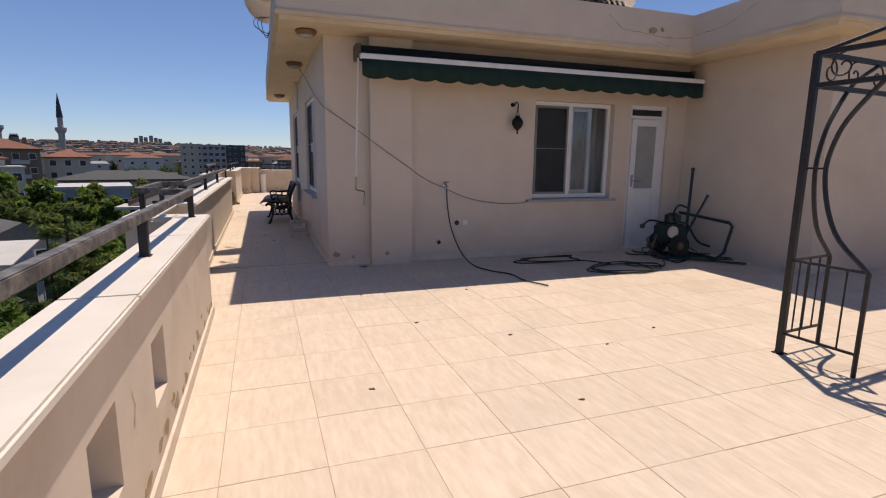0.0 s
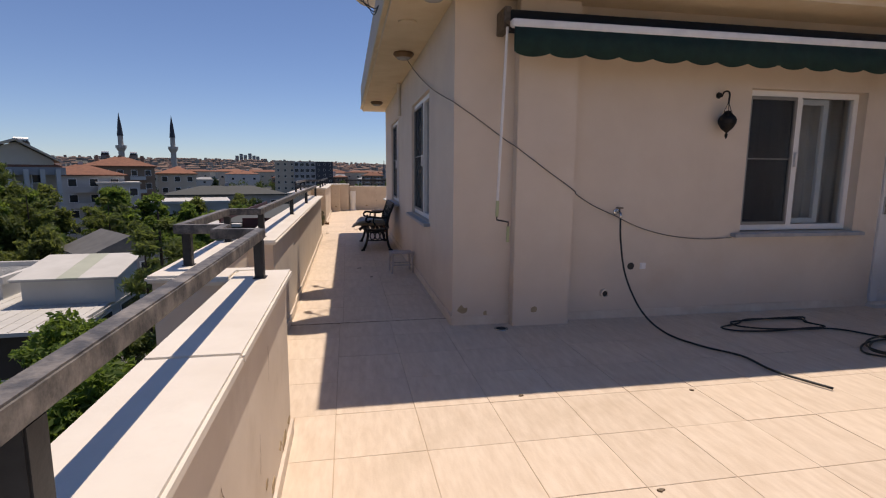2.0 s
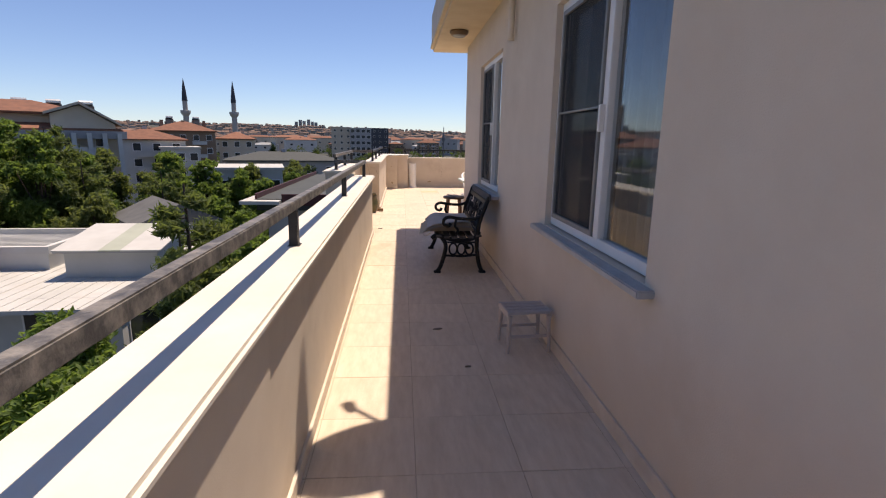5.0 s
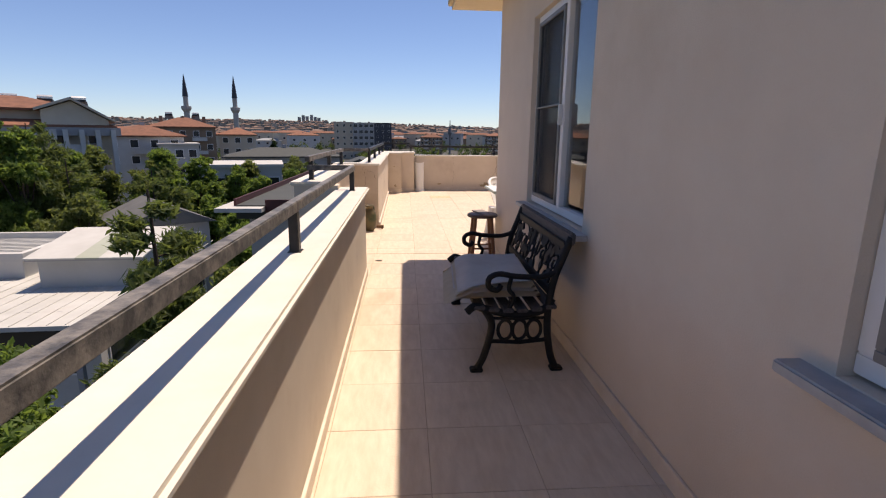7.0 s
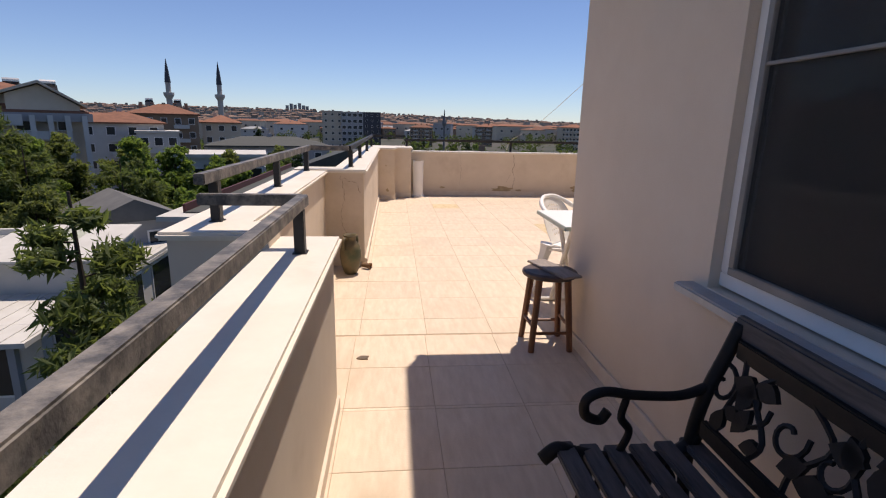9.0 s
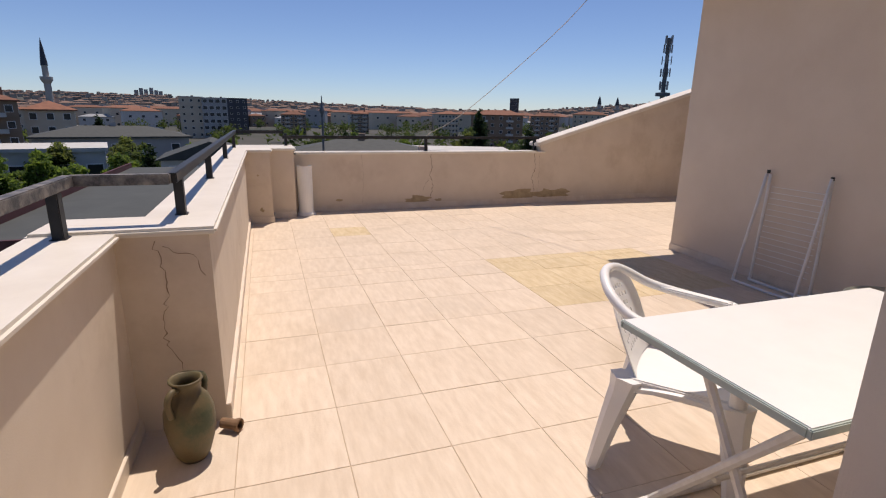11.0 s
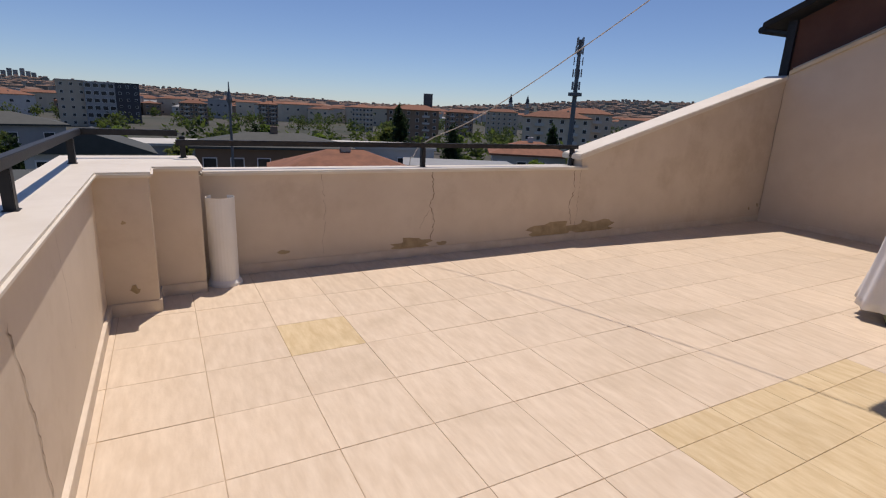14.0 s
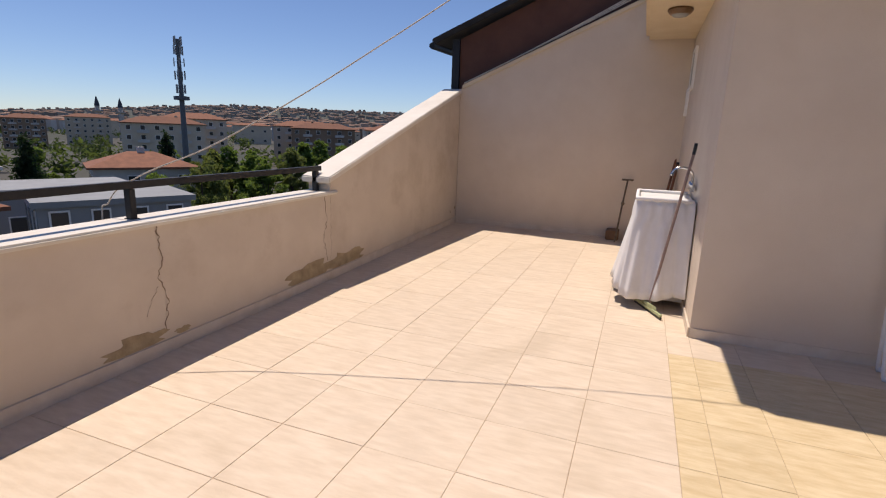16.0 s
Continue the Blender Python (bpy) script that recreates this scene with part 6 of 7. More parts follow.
# terracotta with less red: some distance haze is mixed into the colour
FAR_ROOF_HAZY = mat("distant terracotta greyed for haze", (0.20, 0.125, 0.092), (0.15, 0.095, 0.072), scale=0.1, rough=0.9, island=0.3)
ROOF_GREY = mat("grey metal roof", (0.30, 0.31, 0.31), (0.24, 0.25, 0.25), scale=0.8, rough=0.6, rand=0.15)
ROOF_WHITE = mat("white sheet roof", (0.54, 0.53, 0.49), (0.46, 0.45, 0.41), scale=0.6, rough=0.7, stain=(0.50, 0.47, 0.42), stain_scale=0.5)
ROOF_DARK = mat("weathered dark roof sheet", (0.13, 0.13, 0.125), (0.09, 0.09, 0.088), scale=1.0, rough=0.8)
ROOF_PALE = mat("pale green roof sheet", (0.40, 0.42, 0.33), (0.34, 0.36, 0.28), scale=0.8, rough=0.6)
ROOF_SLATE = mat("dark slate-green roof", (0.060, 0.066, 0.060), (0.045, 0.05, 0.046), scale=1.5, rough=0.8)
MAROON = mat("maroon fascia", (0.085, 0.018, 0.016), (0.07, 0.015, 0.013), scale=2, rough=0.6)
WIN_FAR = mat("far window glass", (0.035, 0.040, 0.045), (0.025, 0.028, 0.03), scale=0.5, rough=0.15)
STEEL = mat("galvanised lattice", (0.13, 0.14, 0.15), (0.09, 0.10, 0.11), scale=3, rough=0.6)
LEADBLUE = mat("lead spire", (0.045, 0.05, 0.065), (0.035, 0.04, 0.05), scale=1, rough=0.6)
STONE = mat("pale minaret stone", (0.46, 0.43, 0.39), (0.40, 0.37, 0.33), scale=0.8, rough=0.9)
BARK = mat("brown bark", (0.085, 0.06, 0.042), (0.05, 0.035, 0.025), scale=6, rough=0.95, stretch=(3, 3, 0.6), bump=0.01, bump_scale=12)


def leaf_mat(name, a, b):
    m = mat(name, a, b, scale=0.9, rough=0.65, island=0.3, spec=0.3)
    t = m.node_tree
    bs = t.nodes["Principled BSDF"]
    tr = t.nodes.new("ShaderNodeBsdfTranslucent")
    tr.inputs["Color"].default_value = (a[0] * 1.7, a[1] * 1.7, a[2] * 1.0, 1)
    mx = t.nodes.new("ShaderNodeMixShader")
    mx.inputs[0].default_value = 0.48
    t.links.new(bs.outputs[0], mx.inputs[1])
    t.links.new(tr.outputs[0], mx.inputs[2])
    t.links.new(mx.outputs[0], t.nodes["Material Output"].inputs["Surface"])
    return m


LEAF_A = leaf_mat("green leaves", (0.150, 0.215, 0.060), (0.070, 0.118, 0.032))
LEAF_B = leaf_mat("olive leaves", (0.150, 0.180, 0.066), (0.078, 0.102, 0.038))
LEAF_P = leaf_mat("pine needles", (0.130, 0.165, 0.064), (0.066, 0.094, 0.036))
LEAF_D = leaf_mat("distant leaves", (0.070, 0.098, 0.036), (0.038, 0.058, 0.022))
LEAF_C = leaf_mat("cypress foliage", (0.022, 0.042, 0.018), (0.014, 0.028, 0.012))


# ground: one sheet out to the hills
def hgt(r, th):
    """Height of the land at distance r, heading th (degrees east of north)."""
    rise = 121 if th < -8 else (121 - (th + 8) * 2.54 if th < 20 else min(185, 50 + max(0, th - 28) * 7.5))
    t = min(1.0, max(0.0, (r - 700) / 4800))
    n = noise.noise(Vector((math.sin(radians(th)) * r / 900, math.cos(radians(th)) * r / 900, 3.1)))
    return GZ + rise * t * t * (3 - 2 * t) * 0.93 + n * 14 * t


rings = [0, 6, 15, 40, 90, 180, 300, 450, 600, 800, 1000, 1250, 1500, 1800, 2200, 2600, 3000, 3400, 3800, 4300, 4900, 5500, 6000, 7000, 9000]
vs, fc = [], []
NT = 144
for r in rings:
    for k in range(NT):
        th = -180 + 360 * k / NT
        z = hgt(r, th) if r < 5600 else hgt(5500, th) - (r - 5500) * 0.05
        vs.append((r * math.sin(radians(th)), r * math.cos(radians(th)), z))
for i in range(len(rings) - 1):
    for k in range(NT):
        fc.append((i * NT + k, i * NT + (k + 1) % NT, (i + 1) * NT + (k + 1) % NT, (i + 1) * NT + k))
tagged(part("ground", G().add(vs, fc), EARTH), "dry town ground rising to low hills", "ground", "", "structure")


def win_mesh(w, h):
    g = G().box(-w / 2, -0.06, 0, w / 2, 0.05, h)
    g2 = G().box(-w / 2 + 0.1, -0.075, 0.1, w / 2 - 0.1, 0.04, h - 0.1)
    me2 = bpy.data.meshes.new("window")
    me2.from_pydata(g.v + g2.v, [], g.f + [tuple(i + len(g.v) for i in f) for f in g2.f])
    me2.materials.append(PVC)
    me2.materials.append(WIN_FAR)
    for k, p in enumerate(me2.polygons):
        p.material_index = 0 if k < len(g.f) else 1
    return me2


WINS = {}


def add_window(parent, m, w, h):
    key = (round(w, 1), round(h, 1))
    if key not in WINS:
        WINS[key] = win_mesh(*key)
    o = new("window", WINS[key])
    o.parent = parent
    o.matrix_basis = m
    return o


def hip(w, d, z, h, over=0.6):
    a, b = w / 2 + over, d / 2 + over
    if w >= d:
        r = (w - d) / 2
        top = [(-r, 0, z + h), (r, 0, z + h)]
        fs = [(0, 1, 5, 4), (1, 2, 5), (2, 3, 4, 5), (3, 0, 4)]
    else:
        r = (d - w) / 2
        top = [(0, -r, z + h), (0, r, z + h)]
        fs = [(0, 1, 4), (1, 2, 5, 4), (2, 3, 5), (3, 0, 4, 5)]
    v = [(-a, -b, z), (a, -b, z), (a, b, z), (-a, b, z), *top]
    v2 = [(x, y, z - 0.25) for x, y, _ in v[:4]]
    return G().add(v + v2, fs + [(6, 7, 1, 0), (7, 8, 2, 1), (8, 9, 3, 2), (9, 6, 0, 3), (9, 8, 7, 6)])


def house(name, label, m, w, d, h, wall, roof="hip", roofmat=None, floors=4, cols=5, side_cols=3, balconies=0, chimneys=1, rh=None, group="", wsize=(1.4, 1.5), sides=("S", "E", "W"), heaters=0):
    b = thing(name, label, "house" if h < 10 else "apartment building", group, m)
    part("wall", G().box(-w / 2, -d / 2, 0, w / 2, d / 2, h), wall, b)
    roofmat = roofmat or ROOF_RED
    if roof == "hip":
        rh = rh or d * 0.16
        rf = part("roof", hip(w, d, h + 0.26, rh), roofmat, b)
        topz = h + rh * 0.6
    elif roof == "gable":
        rh = rh or 1.6
        g = G().add([(-w / 2 - .4, -d / 2 - .4, h), (w / 2 + .4, -d / 2 - .4, h), (w / 2 + .4, d / 2 + .4, h), (-w / 2 - .4, d / 2 + .4, h), (0, -d / 2 - .4, h + rh), (0, d / 2 + .4, h + rh)],
                    [(0, 4, 5, 3), (1, 2, 5, 4), (0, 1, 4), (2, 3, 5), (3, 2, 1, 0)])
        rf = part("roof", g, roofmat, b)
        topz = h + rh * 0.5
    else:
        g = G().box(-w / 2 - .25, -d / 2 - .25, h, w / 2 + .25, d / 2 + .25, h + 0.35)
        rf = part("roof", g, roofmat, b)
        topz = h + 0.3
    fh = h / floors
    ww, wh = wsize
    for s in sides:
        n = cols if s == "S" else side_cols
        span = w if s == "S" else d
        for f in range(floors):
            for c in range(n):
                a = -span / 2 + span * (c + 0.5) / n
                z = f * fh + fh * 0.32
                if s == "S":
                    add_window(b, pose(a, -d / 2, z), ww, wh)
                elif s == "E":
                    add_window(b, pose(w / 2, a, z, 0, 0, 90), ww, wh)
                else:
                    add_window(b, pose(-w / 2, a, z, 0, 0, -90), ww, wh)
    for k in range(balconies):
        for f in range(1, floors):
            a = -w / 2 + w * (k + 0.5) / balconies
            bl = part("balcony", G().box(a - 1.7, -d / 2 - 1.2, f * fh - 0.1, a + 1.7, -d / 2, f * fh + 0.08), wall, b)
            part("parapet", G().box(a - 1.7, -d / 2 - 1.2, f * fh + 0.08, a + 1.7, -d / 2 - 1.08, f * fh + 0.95), WALL_WHITE, bl)
    for k in range(chimneys):
        a = -w / 2 + w * (k + 1) / (chimneys + 1)
        part("chimney", G().box(a - 0.4, -0.4, h, a + 0.4, 0.4, topz + 1.5), wall, b)
    for k in range(heaters):
        a = -w / 2 + w * (k + 0.7) / (heaters + 0.4)
        ht = part("water_heater", G().tube([(a - 0.8, 0.6, topz + 2.2), (a + 0.8, 0.6, topz + 2.2)], 0.33, 8), CHROME, b, "solar water tank")
        part("collector", G().prism([(a - 0.9, -1.0), (a + 0.9, -1.0), (a + 0.9, 0.5), (a - 0.9, 0.5)], [topz + 0.6, topz + 0.6, topz + 1.8, topz + 1.8], [topz + 0.7, topz + 0.7, topz + 1.9, topz + 1.9]), DARKGLASS, ht)
        part("stand", G().box(a - 0.8, 0.3, h, a - 0.7, 0.4, topz + 2).box(a + 0.7, 0.3, h, a + 0.8, 0.4, topz + 2), STEEL, ht)
    return b


# near and middle houses, west and north
ap = house("apartment_building", "cream five-storey apartment block with red roof and solar heaters", pose(-52.2, 68.5, GZ - 1.5, 0, 0, 34), 26, 14, 17.2, WALL_CREAM, "hip", floors=6, cols=7, balconies=3, chimneys=2, rh=2.6, heaters=7)
for k in range(4):
    part("column", G().box(8.0 + k * 1.6, -8.3, 0, 8.5 + k * 1.6, -7.8, 17.0), WALL_WHITE, ap, "white corner column")
part("fascia", G().box(-13.9, -7.9, 16.3, 13.9, 7.9, 17.25), WALL_GREY, ap, "wide grey eaves band")
part("dormer", G().add([(6.2, -7.3, 17.26), (12.8, -7.3, 17.26), (12.8, -7.3, 18.1), (9.2, -7.3, 20.3), (6.2, -7.3, 19.2),
                        (6.2, 0, 17.26), (12.8, 0, 17.26), (12.8, 0, 18.1), (9.2, 0, 20.3), (6.2, 0, 19.2)],
                       [(0, 1, 2, 3, 4), (9, 8, 7, 6, 5), (0, 4, 9, 5), (1, 6, 7, 2), (0, 5, 6, 1), (2, 7, 8, 3), (3, 8, 9, 4)]), WALL_CREAM, ap, "cream gabled dormer")
part("dormer_roof", G().add([(13.5, -8.0, 17.85), (9.2, -8.0, 20.45), (5.6, -8.0, 19.1), (13.5, 0.3, 17.85), (9.2, 0.3, 20.45), (5.6, 0.3, 19.1),
                             (13.5, -8.0, 18.1), (9.2, -8.0, 20.75), (5.6, -8.0, 19.4), (13.5, 0.3, 18.1), (9.2, 0.3, 20.75), (5.6, 0.3, 19.4)],
                            [(0, 3, 4, 1), (1, 4, 5, 2), (6, 7, 10, 9), (7, 8, 11, 10), (0, 1, 7, 6), (1, 2, 8, 7), (3, 9, 10, 4), (4, 10, 11, 5), (0, 6, 9, 3), (2, 5, 11, 8)]), WALL_CREAM, ap, "pale dormer eaves")
for k in range(6):
    part("balcony_wall", G().box(4.6, -8.6, 2.2 + k * 2.75, 7.4, -8.4, 3.3 + k * 2.75).box(4.6, -8.6, 2.1 + k * 2.75, 7.4, -7.0, 2.25 + k * 2.75), WALL_WHITE, ap, "white balcony front")
part("attic", G().box(-11, -5.5, 17.3, 9.5, 5.5, 19.2), WALL_CREAM, ap, "set-back attic storey")
part("attic_roof", hip(21, 11.5, 19.4, 1.6), ROOF_RED, ap, "red attic roof")
part("stair_tower", G().box(-9, -2, 19.2, -4.5, 2.5, 22.4), WALL_BROWN, ap)
house("apartment_building", "white four-storey apartment block with red roof", pose(-51, 106, GZ, 0, 0, 26), 13, 12, 14.4, WALL_WHITE, "hip", floors=5, cols=4, balconies=1, rh=2.0)
house("apartment_building", "white flat-roofed apartment house", pose(-43.5, 103, GZ, 0, 0, 24), 6.5, 9, 13.0, WALL_WHITE, "flat", ROOF_WHITE, floors=4, cols=3, chimneys=0, balconies=1)
house("apartment_building", "brown apartment block with red roof and many chimneys", pose(-58.5, 143, GZ, 0, 0, 20), 15, 13, 16.4, WALL_BROWN, "hip", floors=5, cols=5, balconies=2, chimneys=5, rh=2.4, heaters=2)
house("apartment_building", "grey-brown apartment block with red roof", pose(-47, 150, GZ, 0, 0, 16), 9, 12, 14.6, WALL_CREAM, "hip", floors=5, cols=3, chimneys=2)
house("warehouse", "white low hall with a flat white roof", pose(-21.2, 66.8, GZ, 0, 0, 14), 9.5, 9, 11.45, WALL_WHITE, "flat", ROOF_WHITE, floors=3, cols=5, chimneys=0)
house("house", "grey low building with a dark roof", pose(-26, 112, GZ, 0, 0, 14), 22, 12, 10.6, WALL_GREY, "hip", ROOF_SLATE, floors=3, cols=5, rh=1.6)
house("apartment_building", "pale grey modern apartment block with a flat roof", pose(-39, 334, GZ, 0, 0, 8), 12, 14, 22.0, WALL_CREAM, "flat", ROOF_WHITE, floors=6, cols=3, chimneys=0)
house("apartment_building", "dark-glazed modern apartment block with a flat roof", pose(-27, 334, GZ, 0, 0, 6), 13, 14, 21.6, WALL_GREY, "flat", ROOF_WHITE, floors=6, cols=4, chimneys=0, wsize=(2.4, 2.0))
house("office_building", "black office block with a flat top", pose(-23, 386, GZ, 0, 0, 4), 24, 16, 22.8, LEADBLUE, "flat", LEADBLUE, floors=6, cols=6, chimneys=0)
wh = house("warehouse", "white warehouse with a pale sheet-metal roof", pose(-27.0, 29.6, GZ, 0, 0, 3), 25, 14, 7.7, WALL_WHITE, "flat", ROOF_WHITE, floors=2, cols=5, chimneys=0, wsize=(3.4, 2.4))
part("eaves_sheet", G().box(-13.0, -9.0, 7.86, 13.2, -6.9, 8.045), ROOF_WHITE, wh, "overhanging white eaves sheet")
for k in range(40):
    part("roof_seam", G().box(-12.7 + k * 0.66, -8.9, 8.04, -12.66 + k * 0.66, 7.2, 8.075), ROOF_WHITE, wh)
for x in (-12, -6, 0, 6, 12.6):
    part("post", G().box(x - 0.12, -8.8, 0, x + 0.12, -8.56, 7.87), WALL_GREY, wh)
rc = thing("roof_cabin", "white rooftop cabin with a sloping sheet roof", "cabin", at=pose(-16.1, 28.3, GZ + 8.05, 0, 0, 3))
part("wall", G().prism([(-2.3, -1.8), (2.2, -1.8), (2.2, 2.0), (-2.3, 2.0)], 0, [1.5, 1.5, 2.05, 2.05]), WALL_WHITE, rc)
for x0, x1, mt, lb in ((-2.65, -0.42, ROOF_WHITE, ""), (-0.415, 0.62, ROOF_PALE, "pale green translucent roof sheet"), (0.625, 2.55, ROOF_WHITE, "")):
    part("roof_sheet", G().prism([(x0, -2.25), (x1, -2.25), (x1, 2.3), (x0, 2.3)], [1.46, 1.46, 2.13, 2.13], [1.53, 1.53, 2.20, 2.20]), mt, rc, lb)
# grey strip added below the eaves to stand in for their shade
part("eaves_shade", G().box(-2.6, -2.2, 1.38, 2.5, -2.12, 1.47), WALL_GREY, rc)
lr = thing("roof_annex", "low white roof annex with a ribbed roof and raised rim", "annex", at=pose(-24.0, 30.6, GZ + 8.05, 0, 0, 3))
part("wall", G().box(-4.2, -2.6, 0, 3.6, 3.2, 0.95), WALL_WHITE, lr)
for b in ((-4.35, -2.75, 3.75, -2.45), (-4.35, 3.05, 3.75, 3.35), (3.45, -2.45, 3.75, 3.05)):
    part("rim", G().box(b[0], b[1], 0.9, b[2], b[3], 1.3), WALL_WHITE, lr)
for k in range(14):
    part("roof_rib", G().box(-4.2, -2.3 + k * 0.39, 0.95, 3.4, -2.22 + k * 0.39, 1.0), ROOF_WHITE, lr)
house("house", "low house with a dark gable roof among trees", pose(-18.2, 38.0, GZ, 0, 0, 38), 5.0, 6.0, 9.5, WALL_GREY, "gable", ROOF_DARK, floors=3, cols=2, chimneys=0, rh=1.3)
house("house", "small house with a red tiled roof", pose(-24.5, 25.0, GZ, 0, 0, 3), 3.4, 3.0, 8.3, WALL_CREAM, "hip", floors=3, cols=2, chimneys=0)
nh = house("house", "white neighbouring house with slate roof and maroon fascia", pose(-3.25, 20.6, GZ, 0, 0, 0), 3.7, 10.6, 13.2, WALL_WHITE, "flat", ROOF_SLATE, floors=4, cols=2, side_cols=4, chimneys=0, wsize=(1.0, 1.2))
part("fascia", G().box(-1.35, -5.62, 13.36, 2.16, -5.56, 13.70).box(-2.16, -5.5, 13.36, -2.105, 5.56, 13.70), MAROON, nh, "maroon fascia board")
part("canopy", G().box(-2.5, -5.95, 13.42, -1.36, -4.4, 13.52), ROOF_WHITE, nh, "white flat canopy")
part("chimney", G().box(0.6, 2.0, 13.2, 1.3, 2.6, 14.1), WALL_WHITE, nh)
# north side
house("house", "red-brick low building with a grey hipped roof", pose(10.5, 73, GZ, 0, 0, -8), 16, 10, 10.6, WALL_BROWN, "hip", ROOF_SLATE, floors=3, cols=6, rh=1.3, chimneys=1)
house("house", "white three-storey house with a dark gable roof", pose(-5.8, 58, GZ, 0, 0, 4), 7.5, 8, 11.4, WALL_WHITE, "gable", ROOF_SLATE, floors=4, cols=3, rh=1.5, chimneys=0)
house("house", "low house with a broad red tiled roof", pose(12, 51, GZ, 0, 0, -10), 11, 8, 10.2, WALL_CREAM, "hip", floors=3, cols=4, rh=1.6)
house("house", "white low building with a white sheet roof", pose(24, 74, GZ, 0, 0, -18), 13, 9, 10.6, WALL_WHITE, "flat", ROOF_WHITE, floors=3, cols=5, chimneys=0)
house("house", "grey workshop with a flat metal roof", pose(28, 60, GZ, 0, 0, -24), 12, 8, 9.6, WALL_GREY, "flat", ROOF_GREY, floors=2, cols=5, chimneys=0)
house("house", "white low house with a red tiled roof", pose(47, 72, GZ, 0, 0, -32), 11, 8, 9.8, WALL_WHITE, "hip", floors=3, cols=4, rh=1.7)
house("house", "white modern house with a dark flat roof", pose(62, 48, GZ, 0, 0, -50), 9, 8, 10.2, WALL_WHITE, "flat", ROOF_SLATE, floors=3, cols=3, chimneys=0)
house("house", "grey modern house with tall windows", pose(22, 44, GZ, 0, 0, -26), 8, 7, 10.6, WALL_GREY, "flat", ROOF_GREY, floors=3, cols=4, chimneys=0, wsize=(1.0, 2.2))
house("house", "long grey hall with a white roof", pose(3, 92, GZ, 0, 0, -2), 26, 10, 9.4, WALL_GREY, "flat", ROOF_WHITE, floors=2, cols=8, chimneys=0)
tall = ((95, 112, -40, 22, 16.0, WALL_CREAM, "cream apartment row with red roof"), (116, 92, -52, 26, 15.6, WALL_CREAM, "cream apartment row with red roof"), (122, 70, -60, 20, 15.0, WALL_CREAM, "yellow-cream apartment row with red roof"),
        (75, 135, -30, 18, 15.2, WALL_BROWN, "brown apartment row with red roof"), (52, 152, -20, 14, 15.4, WALL_CREAM, "cream apartment row with red roof"), (30, 178, -10, 13, 14.6, WALL_BROWN, "brown apartment row with red roof"),
        (8, 166, -2, 16, 13.2, WALL_BROWN, "brown apartment row with red roof"), (-14, 196, 4, 12, 13.0, WALL_GREY, "cream apartment row with red roof"), (132, 46, -70, 22, 14.2, WALL_GREY, "grey apartment row with red roof"), (100, 150, -35, 24, 17.0, WALL_CREAM, "cream apartment row with red roof"))
for x, y, r, w, h, wm, lab in tall:
    s = 2.3 if y > 125 else 1.62
    house("apartment_building", lab, pose(x * s, y * s, GZ, 0, 0, r), w, 12, h, wm, "hip", floors=5, cols=6, side_cols=0, balconies=2, chimneys=3, rh=2.2, group="apartment rows", sides=("S",))
for x, y, r, w, h, wm, lab in ((128, 162, -38, 24, 15, WALL_CREAM, "cream apartment row with red roof"), (176, 132, -53, 24, 15, WALL_BROWN, "brown apartment row with red roof"), (186, 92, -62, 24, 14.6, WALL_CREAM, "cream apartment row with red roof"), (104, 236, -24, 24, 15.4, WALL_BROWN, "brown apartment row with red roof"),
                               (198, 40, -76, 24, 14.6, WALL_CREAM, "cream apartment row with red roof"), (150, 172, -40, 22, 17, WALL_CREAM, "cream apartment row with red roof")):
    house("apartment_building", lab, pose(x, y, GZ, 0, 0, r), w, 12, h, wm, "hip", floors=5, cols=6, side_cols=0, balconies=2, chimneys=2, rh=2.2, group="apartment rows", sides=("S",))


def minaret(x, y, top, r=1.05):
    m = thing("minaret", "slender white stone minaret with a dark pointed spire", "minaret", "minarets", pose(x, y, GZ))
    h = top - GZ
    part("shaft", G().lathe([(r * 1.3, 0), (r * 1.25, h * 0.25), (r, h * 0.28), (r * 0.95, h * 0.64)], 12), STONE, m)
    part("balcony", G().lathe([(r * 0.95, h * 0.62), (r * 1.7, h * 0.655), (r * 1.7, h * 0.68), (r * 0.9, h * 0.682)], 12), STONE, m)
    part("upper_shaft", G().lathe([(r * 0.85, h * 0.68), (r * 0.82, h * 0.78)], 12), STONE, m)
    part("spire", G().lathe([(r * 1.0, h * 0.775), (r * 0.55, h * 0.90), (0.05, h)], 12), LEADBLUE, m, "dark lead spire")


minaret(-82.3, 205.8, 22.4)
minaret(-66.3, 211.6, 22.4)
minaret(289, 418, 20.5, 2.0)
minaret(301.5, 408.8, 19.6, 2.0)

# phone mast: a tapered steel pole hung with antennas
ph = thing("phone_mast", "grey steel phone mast with white panel antennas", "mast", at=pose(91.6, 113, GZ))
part("pole", G().tube([(0, 0, 0), (0, 0, 20), (0, 0, 34.0)], [0.75, 0.55, 0.38], 10), STEEL, ph)
part("platform", G().lathe([(0.4, 20.6), (1.7, 20.7), (1.7, 21.5), (0.4, 21.6)], 10), STEEL, ph)
